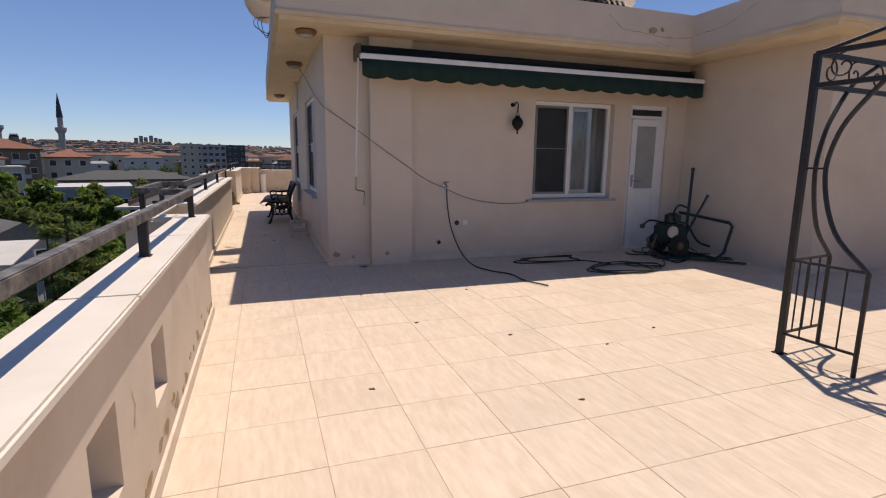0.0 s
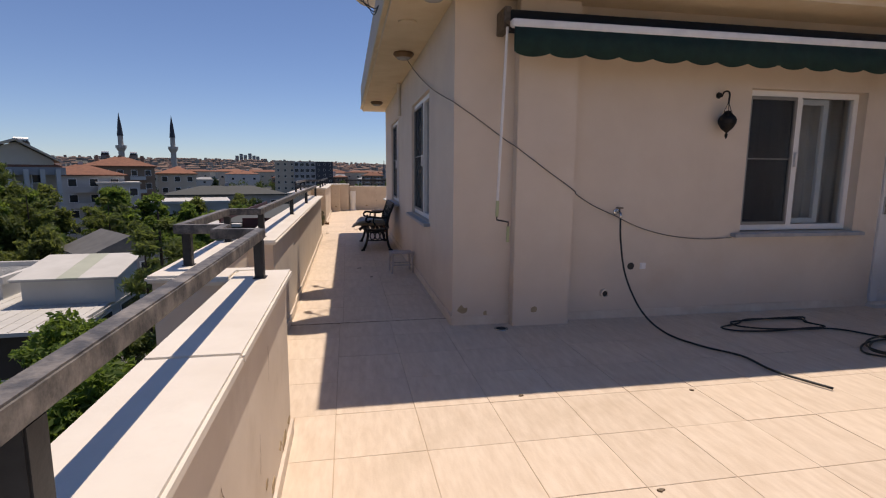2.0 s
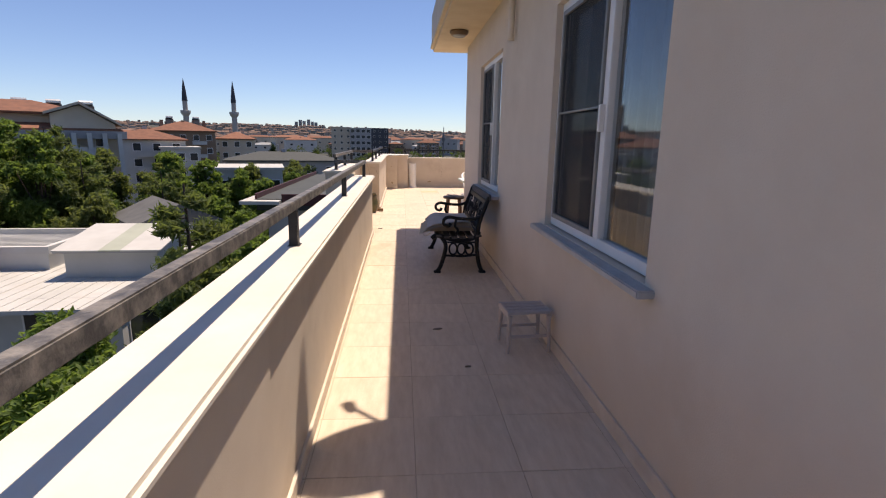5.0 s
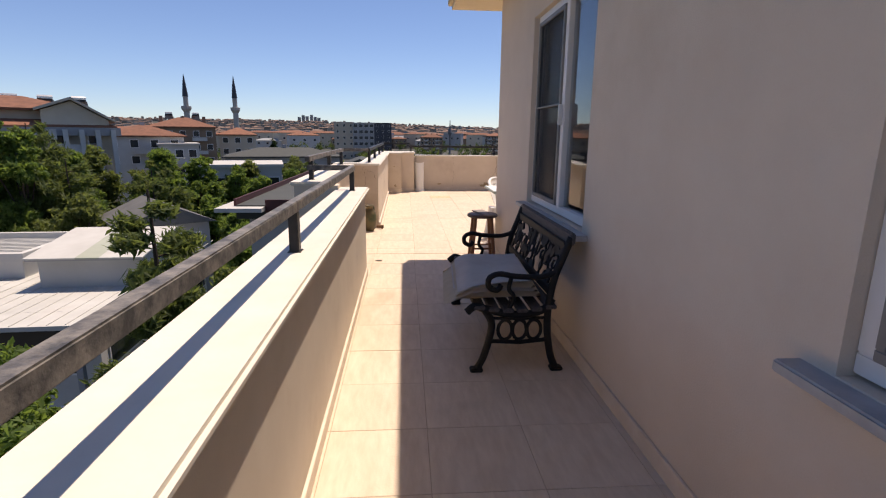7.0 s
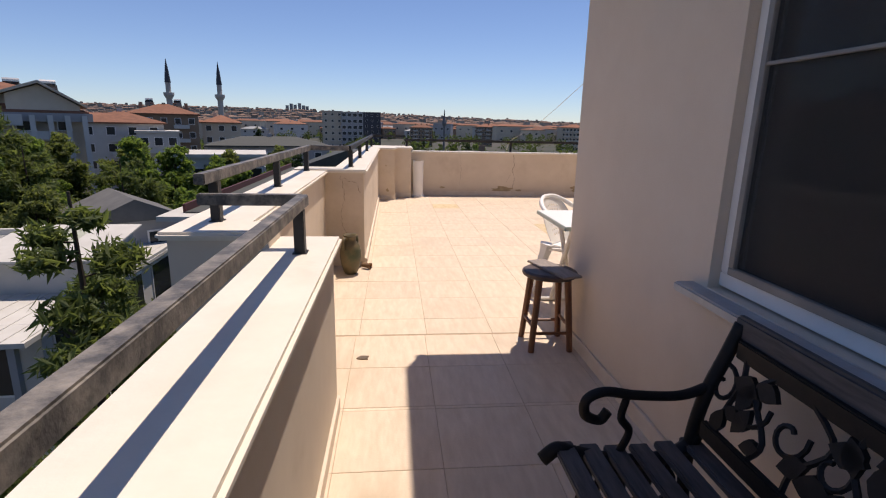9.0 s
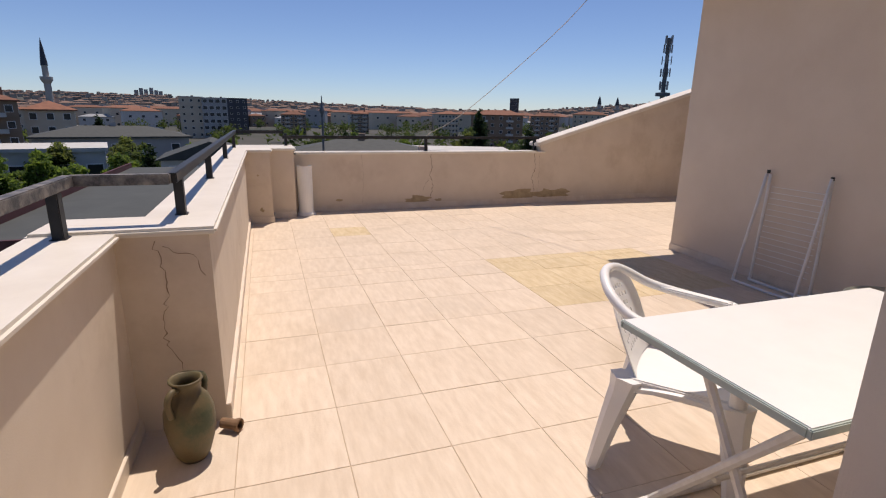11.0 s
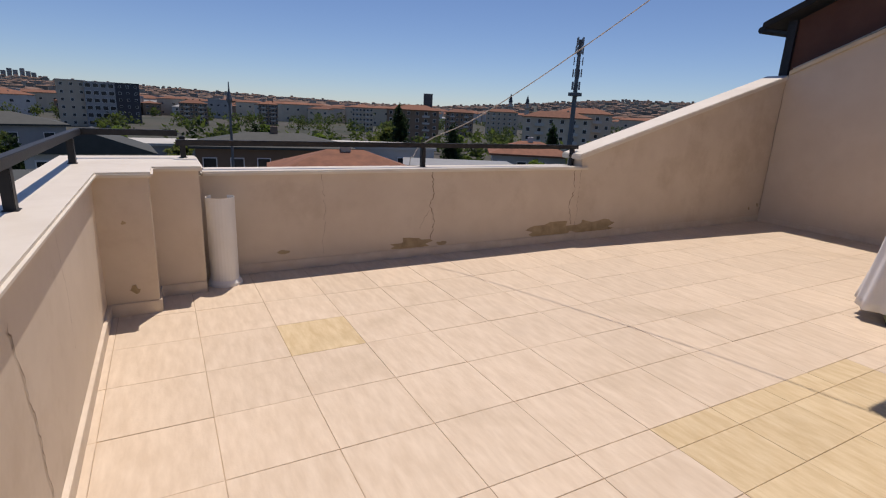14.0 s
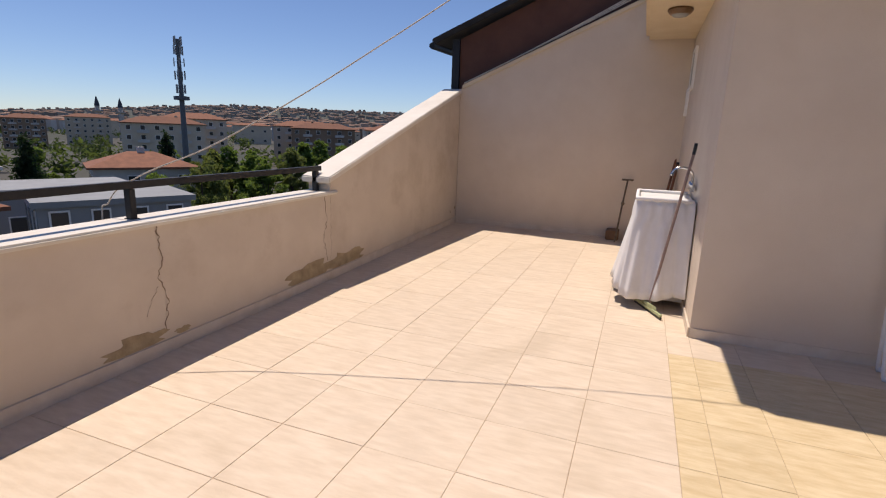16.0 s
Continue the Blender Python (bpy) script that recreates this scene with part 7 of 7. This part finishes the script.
for i, z in enumerate((22.2, 25.2, 28.0, 30.6, 32.6)):
    for k in range(4):
        a = radians(90 * k + 25 * i)
        R = 1.15 - 0.06 * i
        an = part("panel_antenna", G().box(-0.17, -0.11, 0, 0.17, 0.11, 1.9), WALL_GREY, ph)
        an.matrix_basis = pose(R * math.cos(a), R * math.sin(a), z, 0, 0, 90 * k + 25 * i + 90)
        part("arm", G().tube([(0.3 * math.cos(a), 0.3 * math.sin(a), z + 1), (R * math.cos(a), R * math.sin(a), z + 1)], 0.06, 4), STEEL, ph)
pl = thing("street_lamp_mast", "thin dark pole with a small head", "mast", at=pose(2.3, 40.5, GZ))
part("pole", G().tube([(0, 0, 0), (0, 0, 15.9)], [0.12, 0.06], 7), STEEL, pl)
part("head", G().lathe([(0.05, 15.2), (0.16, 15.5), (0.05, 15.9), (0.02, 16.4)], 8), STEEL, pl)

# far town: alike houses, each a thing of its own
rng = random.Random(77)
kinds = []
for k in range(7):
    w, d, h = ((20, 13, 13), (26, 12, 14), (14, 13, 11), (30, 14, 16), (18, 15, 17), (24, 12, 9), (16, 12, 13))[k]
    wm = (WALL_CREAM, WALL_WHITE, WALL_BROWN, WALL_CREAM, WALL_GREY, WALL_WHITE, WALL_BROWN)[k]
    fl = k == 4
    lab = ("far cream house with red tiled roof", "far white house with red tiled roof", "far brown house with red tiled roof", "far long cream block with red tiled roof", "far grey block with a flat roof", "far low white hall with grey roof", "far brown house with dark roof")[k]
    b = house("far_house", lab, pose(-150 - 40 * k, 420 + 11 * k, GZ, 0, 0, 12), w, d, h, wm, "flat" if fl else "hip", (ROOF_RED, ROOF_RED, ROOF_RED, ROOF_RED, ROOF_WHITE, ROOF_GREY, ROOF_SLATE)[k], floors=2, cols=3, side_cols=0, chimneys=1, rh=2.0, group="far houses", wsize=(2.2, 1.9), sides=("S",))
    kinds.append(b)
for i in range(190):
    d = 215 + 620 * rng.random() ** 1.1
    th = rng.uniform(-52, 84)
    if d < 280:
        d += 90
    if d < 470 and -15 < th:
        d += 260
    x, y = d * math.sin(radians(th)), d * math.cos(radians(th))
    k = rng.choice((0, 0, 1, 1, 2, 3, 3, 4, 5, 6))
    copy_thing(kinds[k], pose(x, y, hgt(d, th) - 0.5, 0, 0, -th + rng.uniform(-25, 25)))
# beyond that only walls and roofs can be told apart
blocks = []
for k in range(8):
    w, d, h = ((22, 13, 13), (30, 12, 15), (16, 13, 12), (34, 14, 17), (20, 15, 19), (40, 12, 11), (18, 12, 14), (14, 14, 27))[k]
    wm = (WALL_CREAM, WALL_WHITE, WALL_BROWN, WALL_BROWN, WALL_GREY, WALL_CREAM, WALL_CREAM, WALL_GREY)[k]
    fl = k in (4, 7)
    lab = ("distant cream block with red roof", "distant white block with red roof", "distant brown block with red roof", "distant long brown block with red roof", "distant grey block with a flat roof", "distant low cream hall with grey roof", "distant cream block with dark roof", "distant slim grey tower block")[k]
    blocks.append(house("distant_block", lab, pose(-260 - 70 * k, 980 + 31 * k, hgt(1000, -16) - 1, 0, 0, 14), w, d, h, wm, "flat" if fl else "hip", (ROOF_RED, ROOF_RED, ROOF_RED, ROOF_RED, ROOF_WHITE, ROOF_GREY, ROOF_SLATE, ROOF_WHITE)[k], floors=1, cols=0, side_cols=0, chimneys=0, rh=2.2, group="distant town", sides=()))
spread = []
for i in range(4200):
    d = 700 + 4400 * rng.random() ** 1.15
    th = rng.uniform(-50, 84)
    spread.append((d, th, rng.uniform(-30, 30), rng.random()))
spread.sort()
for d, th, turn, q in spread[:280]:
    copy_thing(blocks[int(q * 7)], pose(d * math.sin(radians(th)), d * math.cos(radians(th)), hgt(d, th) - 0.6, 0, 0, -th + turn))
gs, roofs = G(), set()
for d, th, turn, q in spread[280:]:
    w, dp, h = ((22, 13, 12), (30, 12, 14), (18, 13, 11), (36, 14, 15), (24, 15, 16), (15, 14, 24))[int(q * 5.4)]
    m = pose(d * math.sin(radians(th)), d * math.cos(radians(th)), hgt(d, th) - 0.6, 0, 0, -th + turn)
    gs.add(G().box(-w / 2, -dp / 2, 0, w / 2, dp / 2, h).moved(m).v, G().box(0, 0, 0, 1, 1, 1).f)
    f0 = len(gs.f)
    gs.add(hip(w, dp, h + 0.26, 2.2).moved(m).v, hip(w, dp, h + 0.26, 2.2).f)
    roofs.update(range(f0, len(gs.f)))
far = part("distant_town", gs, FAR_WALL)
far.data.materials.append(FAR_ROOF_HAZY)
for k, p in enumerate(far.data.polygons):
    p.material_index = 1 if k in roofs else 0
tagged(far, "distant cream and brown blocks with red roofs on the hills", "town", "", "stuff")
for i, (x, h) in enumerate(((-480, 44), (-462, 58), (-445, 50), (-425, 62), (-408, 46), (-392, 40))):
    house("far_tower", "far pale tower block on the hill", pose(x * 2.0, 4900, hgt(5000, -11) - 4, 0, 0, 0), 26, 22, h * 1.15, WALL_GREY, "flat", ROOF_WHITE, floors=4, cols=3, side_cols=0, chimneys=0, group="far towers", wsize=(4.4, 6), sides=("S",))
house("far_tower", "far slim glass tower above the roofs", pose(401, 815, GZ, 0, 0, -26), 15, 12, 43, LEADBLUE, "flat", LEADBLUE, floors=6, cols=3, side_cols=0, chimneys=0, group="far towers", wsize=(3, 4), sides=("S",))


# ---- trees ----
def leaves(n, blobs, size, seed, aspect=1.6, sub=13, tuft=0.30):
    """Leaves in tufts: each blob carries a number of tufts near its skin, each tuft a cloud of leaves."""
    r = np.random.RandomState(seed)
    bl = np.repeat(np.array(blobs, float), sub, axis=0)
    td = r.normal(size=(len(bl), 3))
    td /= np.linalg.norm(td, axis=1)[:, None]
    reach = (0.35 + 0.75 * r.random_sample(len(bl)))[:, None]
    bl[:, :3] += td * reach * bl[:, 3:4] * np.array([1.0, 1.0, 0.85])
    bl[:, 3] *= tuft * (0.6 + 0.8 * r.random_sample(len(bl)))
    wts = bl[:, 3] ** 2
    idx = r.choice(len(bl), n, p=wts / wts.sum())
    dirs = r.normal(size=(n, 3))
    c = bl[idx, :3] + dirs * 0.62 * bl[idx, 3][:, None] * np.array([1, 1, 0.7])
    a = r.normal(size=(n, 3)) + td[idx] * 0.5
    a /= np.linalg.norm(a, axis=1)[:, None]
    b = np.cross(a, r.normal(size=(n, 3)))
    b /= np.linalg.norm(b, axis=1)[:, None]
    s = (size * (0.5 + 0.9 * r.random_sample(n)))[:, None]
    nn = np.cross(a, b) * s * 0.15
    v = np.stack([c - a * s * aspect * 0.5, c + b * s * 0.4 + nn, c + a * s * aspect * 0.5, c - b * s * 0.4 + nn], 1).reshape(-1, 3)
    f = [(4 * i, 4 * i + 1, 4 * i + 2, 4 * i + 3) for i in range(n)]
    g = G()
    g.v, g.f = [tuple(p) for p in v.tolist()], f
    return g


def broad_tree(label, seed, h, r, n, size, mtl, m, cone=0.0):
    rr = random.Random(seed)
    t = thing("tree", label, "tree", "trees", m)
    tr = G().tube([(0, 0, 0), (rr.uniform(-.1, .1), rr.uniform(-.1, .1), h * 0.3), (rr.uniform(-.25, .25), rr.uniform(-.25, .25), h * (0.62 + 0.3 * cone))], [0.26 * h / 10, 0.19 * h / 10, 0.07 * h / 10], 8)
    blobs = []
    for k in range(34):
        a = rr.uniform(0, 6.28)
        q = rr.random() ** 0.5 * r * 0.92
        u = rr.random()
        z = h * (0.34 + 0.60 * u)
        lim = (1.0 - abs(u - 0.42) * 1.1) * (1 - cone) + (1.12 - 1.05 * u) * cone
        lim *= rr.uniform(0.75, 1.2)
        p = (q * lim * math.cos(a), q * lim * math.sin(a), z)
        blobs.append((*p, r * rr.uniform(0.15, 0.29) * (1 - 0.45 * cone * u)))
        if k < 13:
            tr.tube(curve([(0, 0, h * rr.uniform(0.25, 0.5)), (p[0] * 0.5, p[1] * 0.5, p[2] * 0.8), p], 3), 0.04 * h / 10, 5)
    part("trunk", tr, BARK, t, "brown branching trunk")
    part("crown", leaves(n, blobs, size, seed), mtl, t, "many small green leaves")
    return t


def pine(label, seed, h, r, n, m, mtl=None):
    rr = random.Random(seed)
    t = thing("pine_tree", label, "tree", "pines", m)
    tr = G().tube([(0, 0, 0), (0.05, 0.03, h * 0.5), (0, 0, h)], [0.18, 0.12, 0.03], 7)
    blobs = []
    for k in range(26):
        z = h * (0.30 + 0.68 * k / 26)
        L = r * (1.05 - (z / h - 0.3) * 1.15) * rr.uniform(0.55, 1.1)
        a = rr.uniform(0, 6.28)
        e = (L * math.cos(a), L * math.sin(a), z + L * 0.22)
        tr.tube([(0, 0, z), (e[0] * .6, e[1] * .6, z + L * 0.05), e], 0.022, 4)
        for s in (0.55, 0.8, 1.0):
            blobs.append((e[0] * s, e[1] * s, z + (e[2] - z) * s + 0.04, max(0.20, 0.30 * L * s + 0.06)))
    part("trunk", tr, BARK, t, "thin brown trunk with whorled branches")
    part("crown", leaves(n, blobs, 0.15 if h < 13.2 else 0.085, seed, 3.6, 7, 0.62), mtl or LEAF_P, t, "tufts of green needles")
    return t


def cypress(label, seed, h, r, n, m):
    rr = random.Random(seed)
    t = thing("cypress_tree", label, "tree", "cypresses", m)
    part("trunk", G().tube([(0, 0, 0), (0, 0, h * 0.9)], [0.2, 0.04], 7), BARK, t)
    blobs = [(rr.uniform(-.2, .2) * r, rr.uniform(-.2, .2) * r, h * (0.1 + 0.86 * k / 18), max(0.25, r * math.sin(math.pi * (0.12 + 0.86 * (1 - k / 18) * 0.75)))) for k in range(19)]
    part("crown", leaves(n, blobs, 0.26, seed, 2.0, 8, 0.5), LEAF_C, t, "dense dark foliage")
    return t


A = broad_tree("broad green tree with feathery leaves", 3, 13.0, 4.2, 26000, 0.20, LEAF_A, pose(-28, 40, GZ), 0.75)
B = broad_tree("olive-green tree with a rounded crown", 5, 12.0, 4.0, 24000, 0.19, LEAF_B, pose(-34.5, 43, GZ), 0.35)
C = broad_tree("tall dark green leafy tree", 9, 13.5, 3.4, 24000, 0.19, LEAF_A, pose(-22, 48, GZ), 0.5)
P = pine("green pine with open branches", 2, 13.6, 2.1, 26000, pose(-7.25, 14.6, GZ))
K = pine("broad bushy pine with dense branches", 6, 13.0, 3.6, 14000, pose(-25.5, 41, GZ), LEAF_P)
Y = cypress("dark narrow cypress with dense foliage", 4, 11.5, 1.1, 3500, pose(-13.6, 62, GZ))


def crown_top(t):
    return max(v.co.z for c in t.children for v in c.data.vertices)


rng = random.Random(12)
for src, top in ((A, 1.7), (B, 1.3), (C, 0.1), (K, -0.3), (P, 0.0)):
    src.location.z = top - crown_top(src)
spots = [(A, -31.5, 40.5, 2.9), (C, -33.5, 45, 2.6), (K, -28.5, 42, 2.2), (A, -39, 50, 1.6), (B, -30, 52, 0.2), (C, -26, 57, -0.2), (A, -17.6, 54.5, -1.6), (B, -19.5, 62, -1.5), (C, -14.5, 50, -2.3), (A, -12.5, 56, -2.0), (K, -21, 44, -1.2), (B, -30.5, 36, -0.6), (C, -36, 38, 1.0), (K, -31.5, 44.5, 0.5), (A, -42, 42, 2.0), (B, -24, 51.5, -0.2), (A, -33, 48, 0.9), (C, -28.5, 46, 0.0), (A, -20, 51, -0.6), (B, -46, 48, 2.0),
         (A, -16.2, 43, -3.2), (C, -13.0, 40, -4.0), (B, -23.5, 37.5, -2.6), (A, -9.6, 30, -4.2), (B, -8.4, 24, -4.4), (C, -11.2, 34, -4.0), (K, -15.0, 72, -2.0), (A, -10.5, 82, -2.6), (B, -17.5, 80, -1.8), (C, -6.5, 96, -2.4), (B, -45, 57, 0.4), (K, -37, 58, 0.0),
         (A, 57, 63, -1.6), (B, 62, 60, -1.2), (C, 65.5, 54, -0.8), (A, 52, 57, -2.2), (B, 55, 69, -1.8), (C, 68, 62, -0.6), (A, 73, 55, -0.7), (B, 48, 62, -2.4), (K, 45, 60, -3.0), (A, 60, 70, -1.4), (C, 42, 85, -2.0), (B, 30, 48, -3.8), (A, 78, 66, -0.4), (C, 36, 56, -3.2),
         (A, -8, 66, -2.4), (B, 1, 80, -3.0), (C, 20, 88, -2.4), (B, 35, 100, -1.6), (A, 16, 110, -2.0)]
for src, x, y, top in spots:
    copy_thing(src, pose(x, y, top - crown_top(src), 0, 0, rng.uniform(0, 360)))
N = broad_tree("young leafy tree below the parapet", 14, 8.4, 2.1, 15000, 0.11, LEAF_A, pose(-7.6, 9.6, -10.6))
for x, y, top in ((-5.6, 5.6, -2.4), (-5.4, 2.6, -2.2), (-6.2, 0.2, -2.6), (-6.9, 8.2, -2.8), (-7.2, -1.8, -3.0), (-9.6, 12.4, -3.4), (-8.9, -5.4, -2.8), (-10.8, 6.2, -3.8), (-12.0, -1.0, -4.0)):
    copy_thing(N, pose(x, y, top - 8.1, 0, 0, rng.uniform(0, 360)))
copy_thing(P, pose(-9.2, 18.6, GZ - 1.6, 0, 0, 80))
for x, y, top in ((-12.4, 66, -2.2), (34.8, 93.2, 2.3), (36.2, 93.6, 0.6), (34.0, 72.3, -0.2), (58, 80, 0.2), (12, 96, -1.5), (-30, 120, 0)):
    copy_thing(Y, pose(x, y, top - 11.4, 0, 0, rng.uniform(0, 360)))


# clumps of trees far off among the houses
rng = random.Random(31)
clumps = []
for i in range(420):
    d = 130 + 1300 * rng.random() ** 1.4
    th = rng.uniform(-50, 84)
    for q in range(3):
        r = rng.uniform(2.0, 4.2)
        clumps.append((d * math.sin(radians(th)) + rng.uniform(-7, 7), d * math.cos(radians(th)) + rng.uniform(-7, 7), hgt(d, th) + r * rng.uniform(0.8, 1.9), r))
tagged(part("distant_trees", leaves(60000, clumps, 1.1, 8, 1.6, 5, 0.5), LEAF_D), "distant green trees among the houses", "trees", "", "stuff")

# ---- floor tiles, each a piece of its own ----
def tile_mesh(w, d, mtl):
    c = 0.0016
    a, b = w / 2, d / 2
    v = [(-a, -b, -0.010), (a, -b, -0.010), (a, b, -0.010), (-a, b, -0.010),
         (-a, -b, -c), (a, -b, -c), (a, b, -c), (-a, b, -c),
         (-a + c, -b + c, 0), (a - c, -b + c, 0), (a - c, b - c, 0), (-a + c, b - c, 0)]
    f = [(8, 9, 10, 11)] + [(i + 4, (i + 1) % 4 + 4, (i + 1) % 4 + 8, i + 8) for i in range(4)] + [(i, (i + 1) % 4, (i + 1) % 4 + 4, i + 4) for i in range(4)]
    g = G()
    g.add(v, f)
    return g.mesh("tile", mtl)


TM = {}


def lay(bed, x0, px, y0, py, inside, clip, picked, yellow=()):
    """Tiles on a grid with lines at x0 + k*px, y0 + j*py, cut to rectangles from clip(x, y) -> (xa, xb, ya, yb)."""
    rest = G()
    cnt = 0
    rr = random.Random(5)
    (kx0, kx1), (ky0, ky1) = inside
    for k in range(kx0, kx1):
        for j in range(ky0, ky1):
            xa, xb, ya, yb = x0 + k * px, x0 + (k + 1) * px, y0 + j * py, y0 + (j + 1) * py
            for ca, cb, cc, cd in clip:
                a, b, c, d = max(xa, ca), min(xb, cb), max(ya, cc), min(yb, cd)
                if b - a < 0.02 or d - c < 0.02:
                    continue
                gap = 0.0013
                w, dd = b - a - 2 * gap, d - c - 2 * gap
                mx, my = (a + b) / 2, (c + d) / 2
                if picked(mx, my) and cnt < 298:
                    mtl = TILE_Y if (k, j) in yellow else TILE
                    key = (round(w, 3), round(dd, 3), mtl.name)
                    if key not in TM:
                        TM[key] = tile_mesh(w, dd, mtl)
                    o = new("tile", TM[key])
                    o.parent = bed
                    o.matrix_basis = pose(mx, my, rr.uniform(-0.0008, 0.0004), rr.gauss(0, 0.07), rr.gauss(0, 0.07), 0)
                    cnt += 1
                else:
                    rest.prism([(a + gap, c + gap), (b - gap, c + gap), (b - gap, d - gap), (a + gap, d - gap)], -0.010, 0.0)
    if rest.v:
        tagged(part("tiles", rest, TILE, bed), "", "", "", "stuff")


lay(bed_s, -0.535, 0.4455, -2.922, 0.457, ((-2, 23), (-13, 8)), [(-1.426, 5.45, -1.551, -0.18), (-1.70, -1.426, -1.551, -0.18), (-1.20, 5.45, -2.465, -1.551), (-1.59, -1.205, -1.62, -1.551), (5.45, 9.5, -2.465, -2.15), (-1.20, 9.5, Y_S, -2.465), (0.0, 5.45, -0.18, 0.0), (-1.44, 0.0, -0.18, 0.222)],
    lambda x, y: x < 5.5 and y > -6.6)
lay(bed_c, -0.952, 0.4515, 3.952, 0.4535, ((-2, 4), (-10, 9)), [(-1.445, 0.0, 0.236, 6.70), (-1.66, 0.0, 6.70, Y_C)], lambda x, y: True)
yel = {(k, j) for k in (3, 4, 5, 6) for j in (0, 1, 2)} | {(0, 6)}
lay(bed_n, -0.490, 0.4475, 10.165, 0.4575, ((-4, 18), (-6, 11)), [(-1.83, X_B2, Y_C, Y_B2), (-1.44, X_E, Y_B2, Y_N + 0.1)], lambda x, y: True, yel)
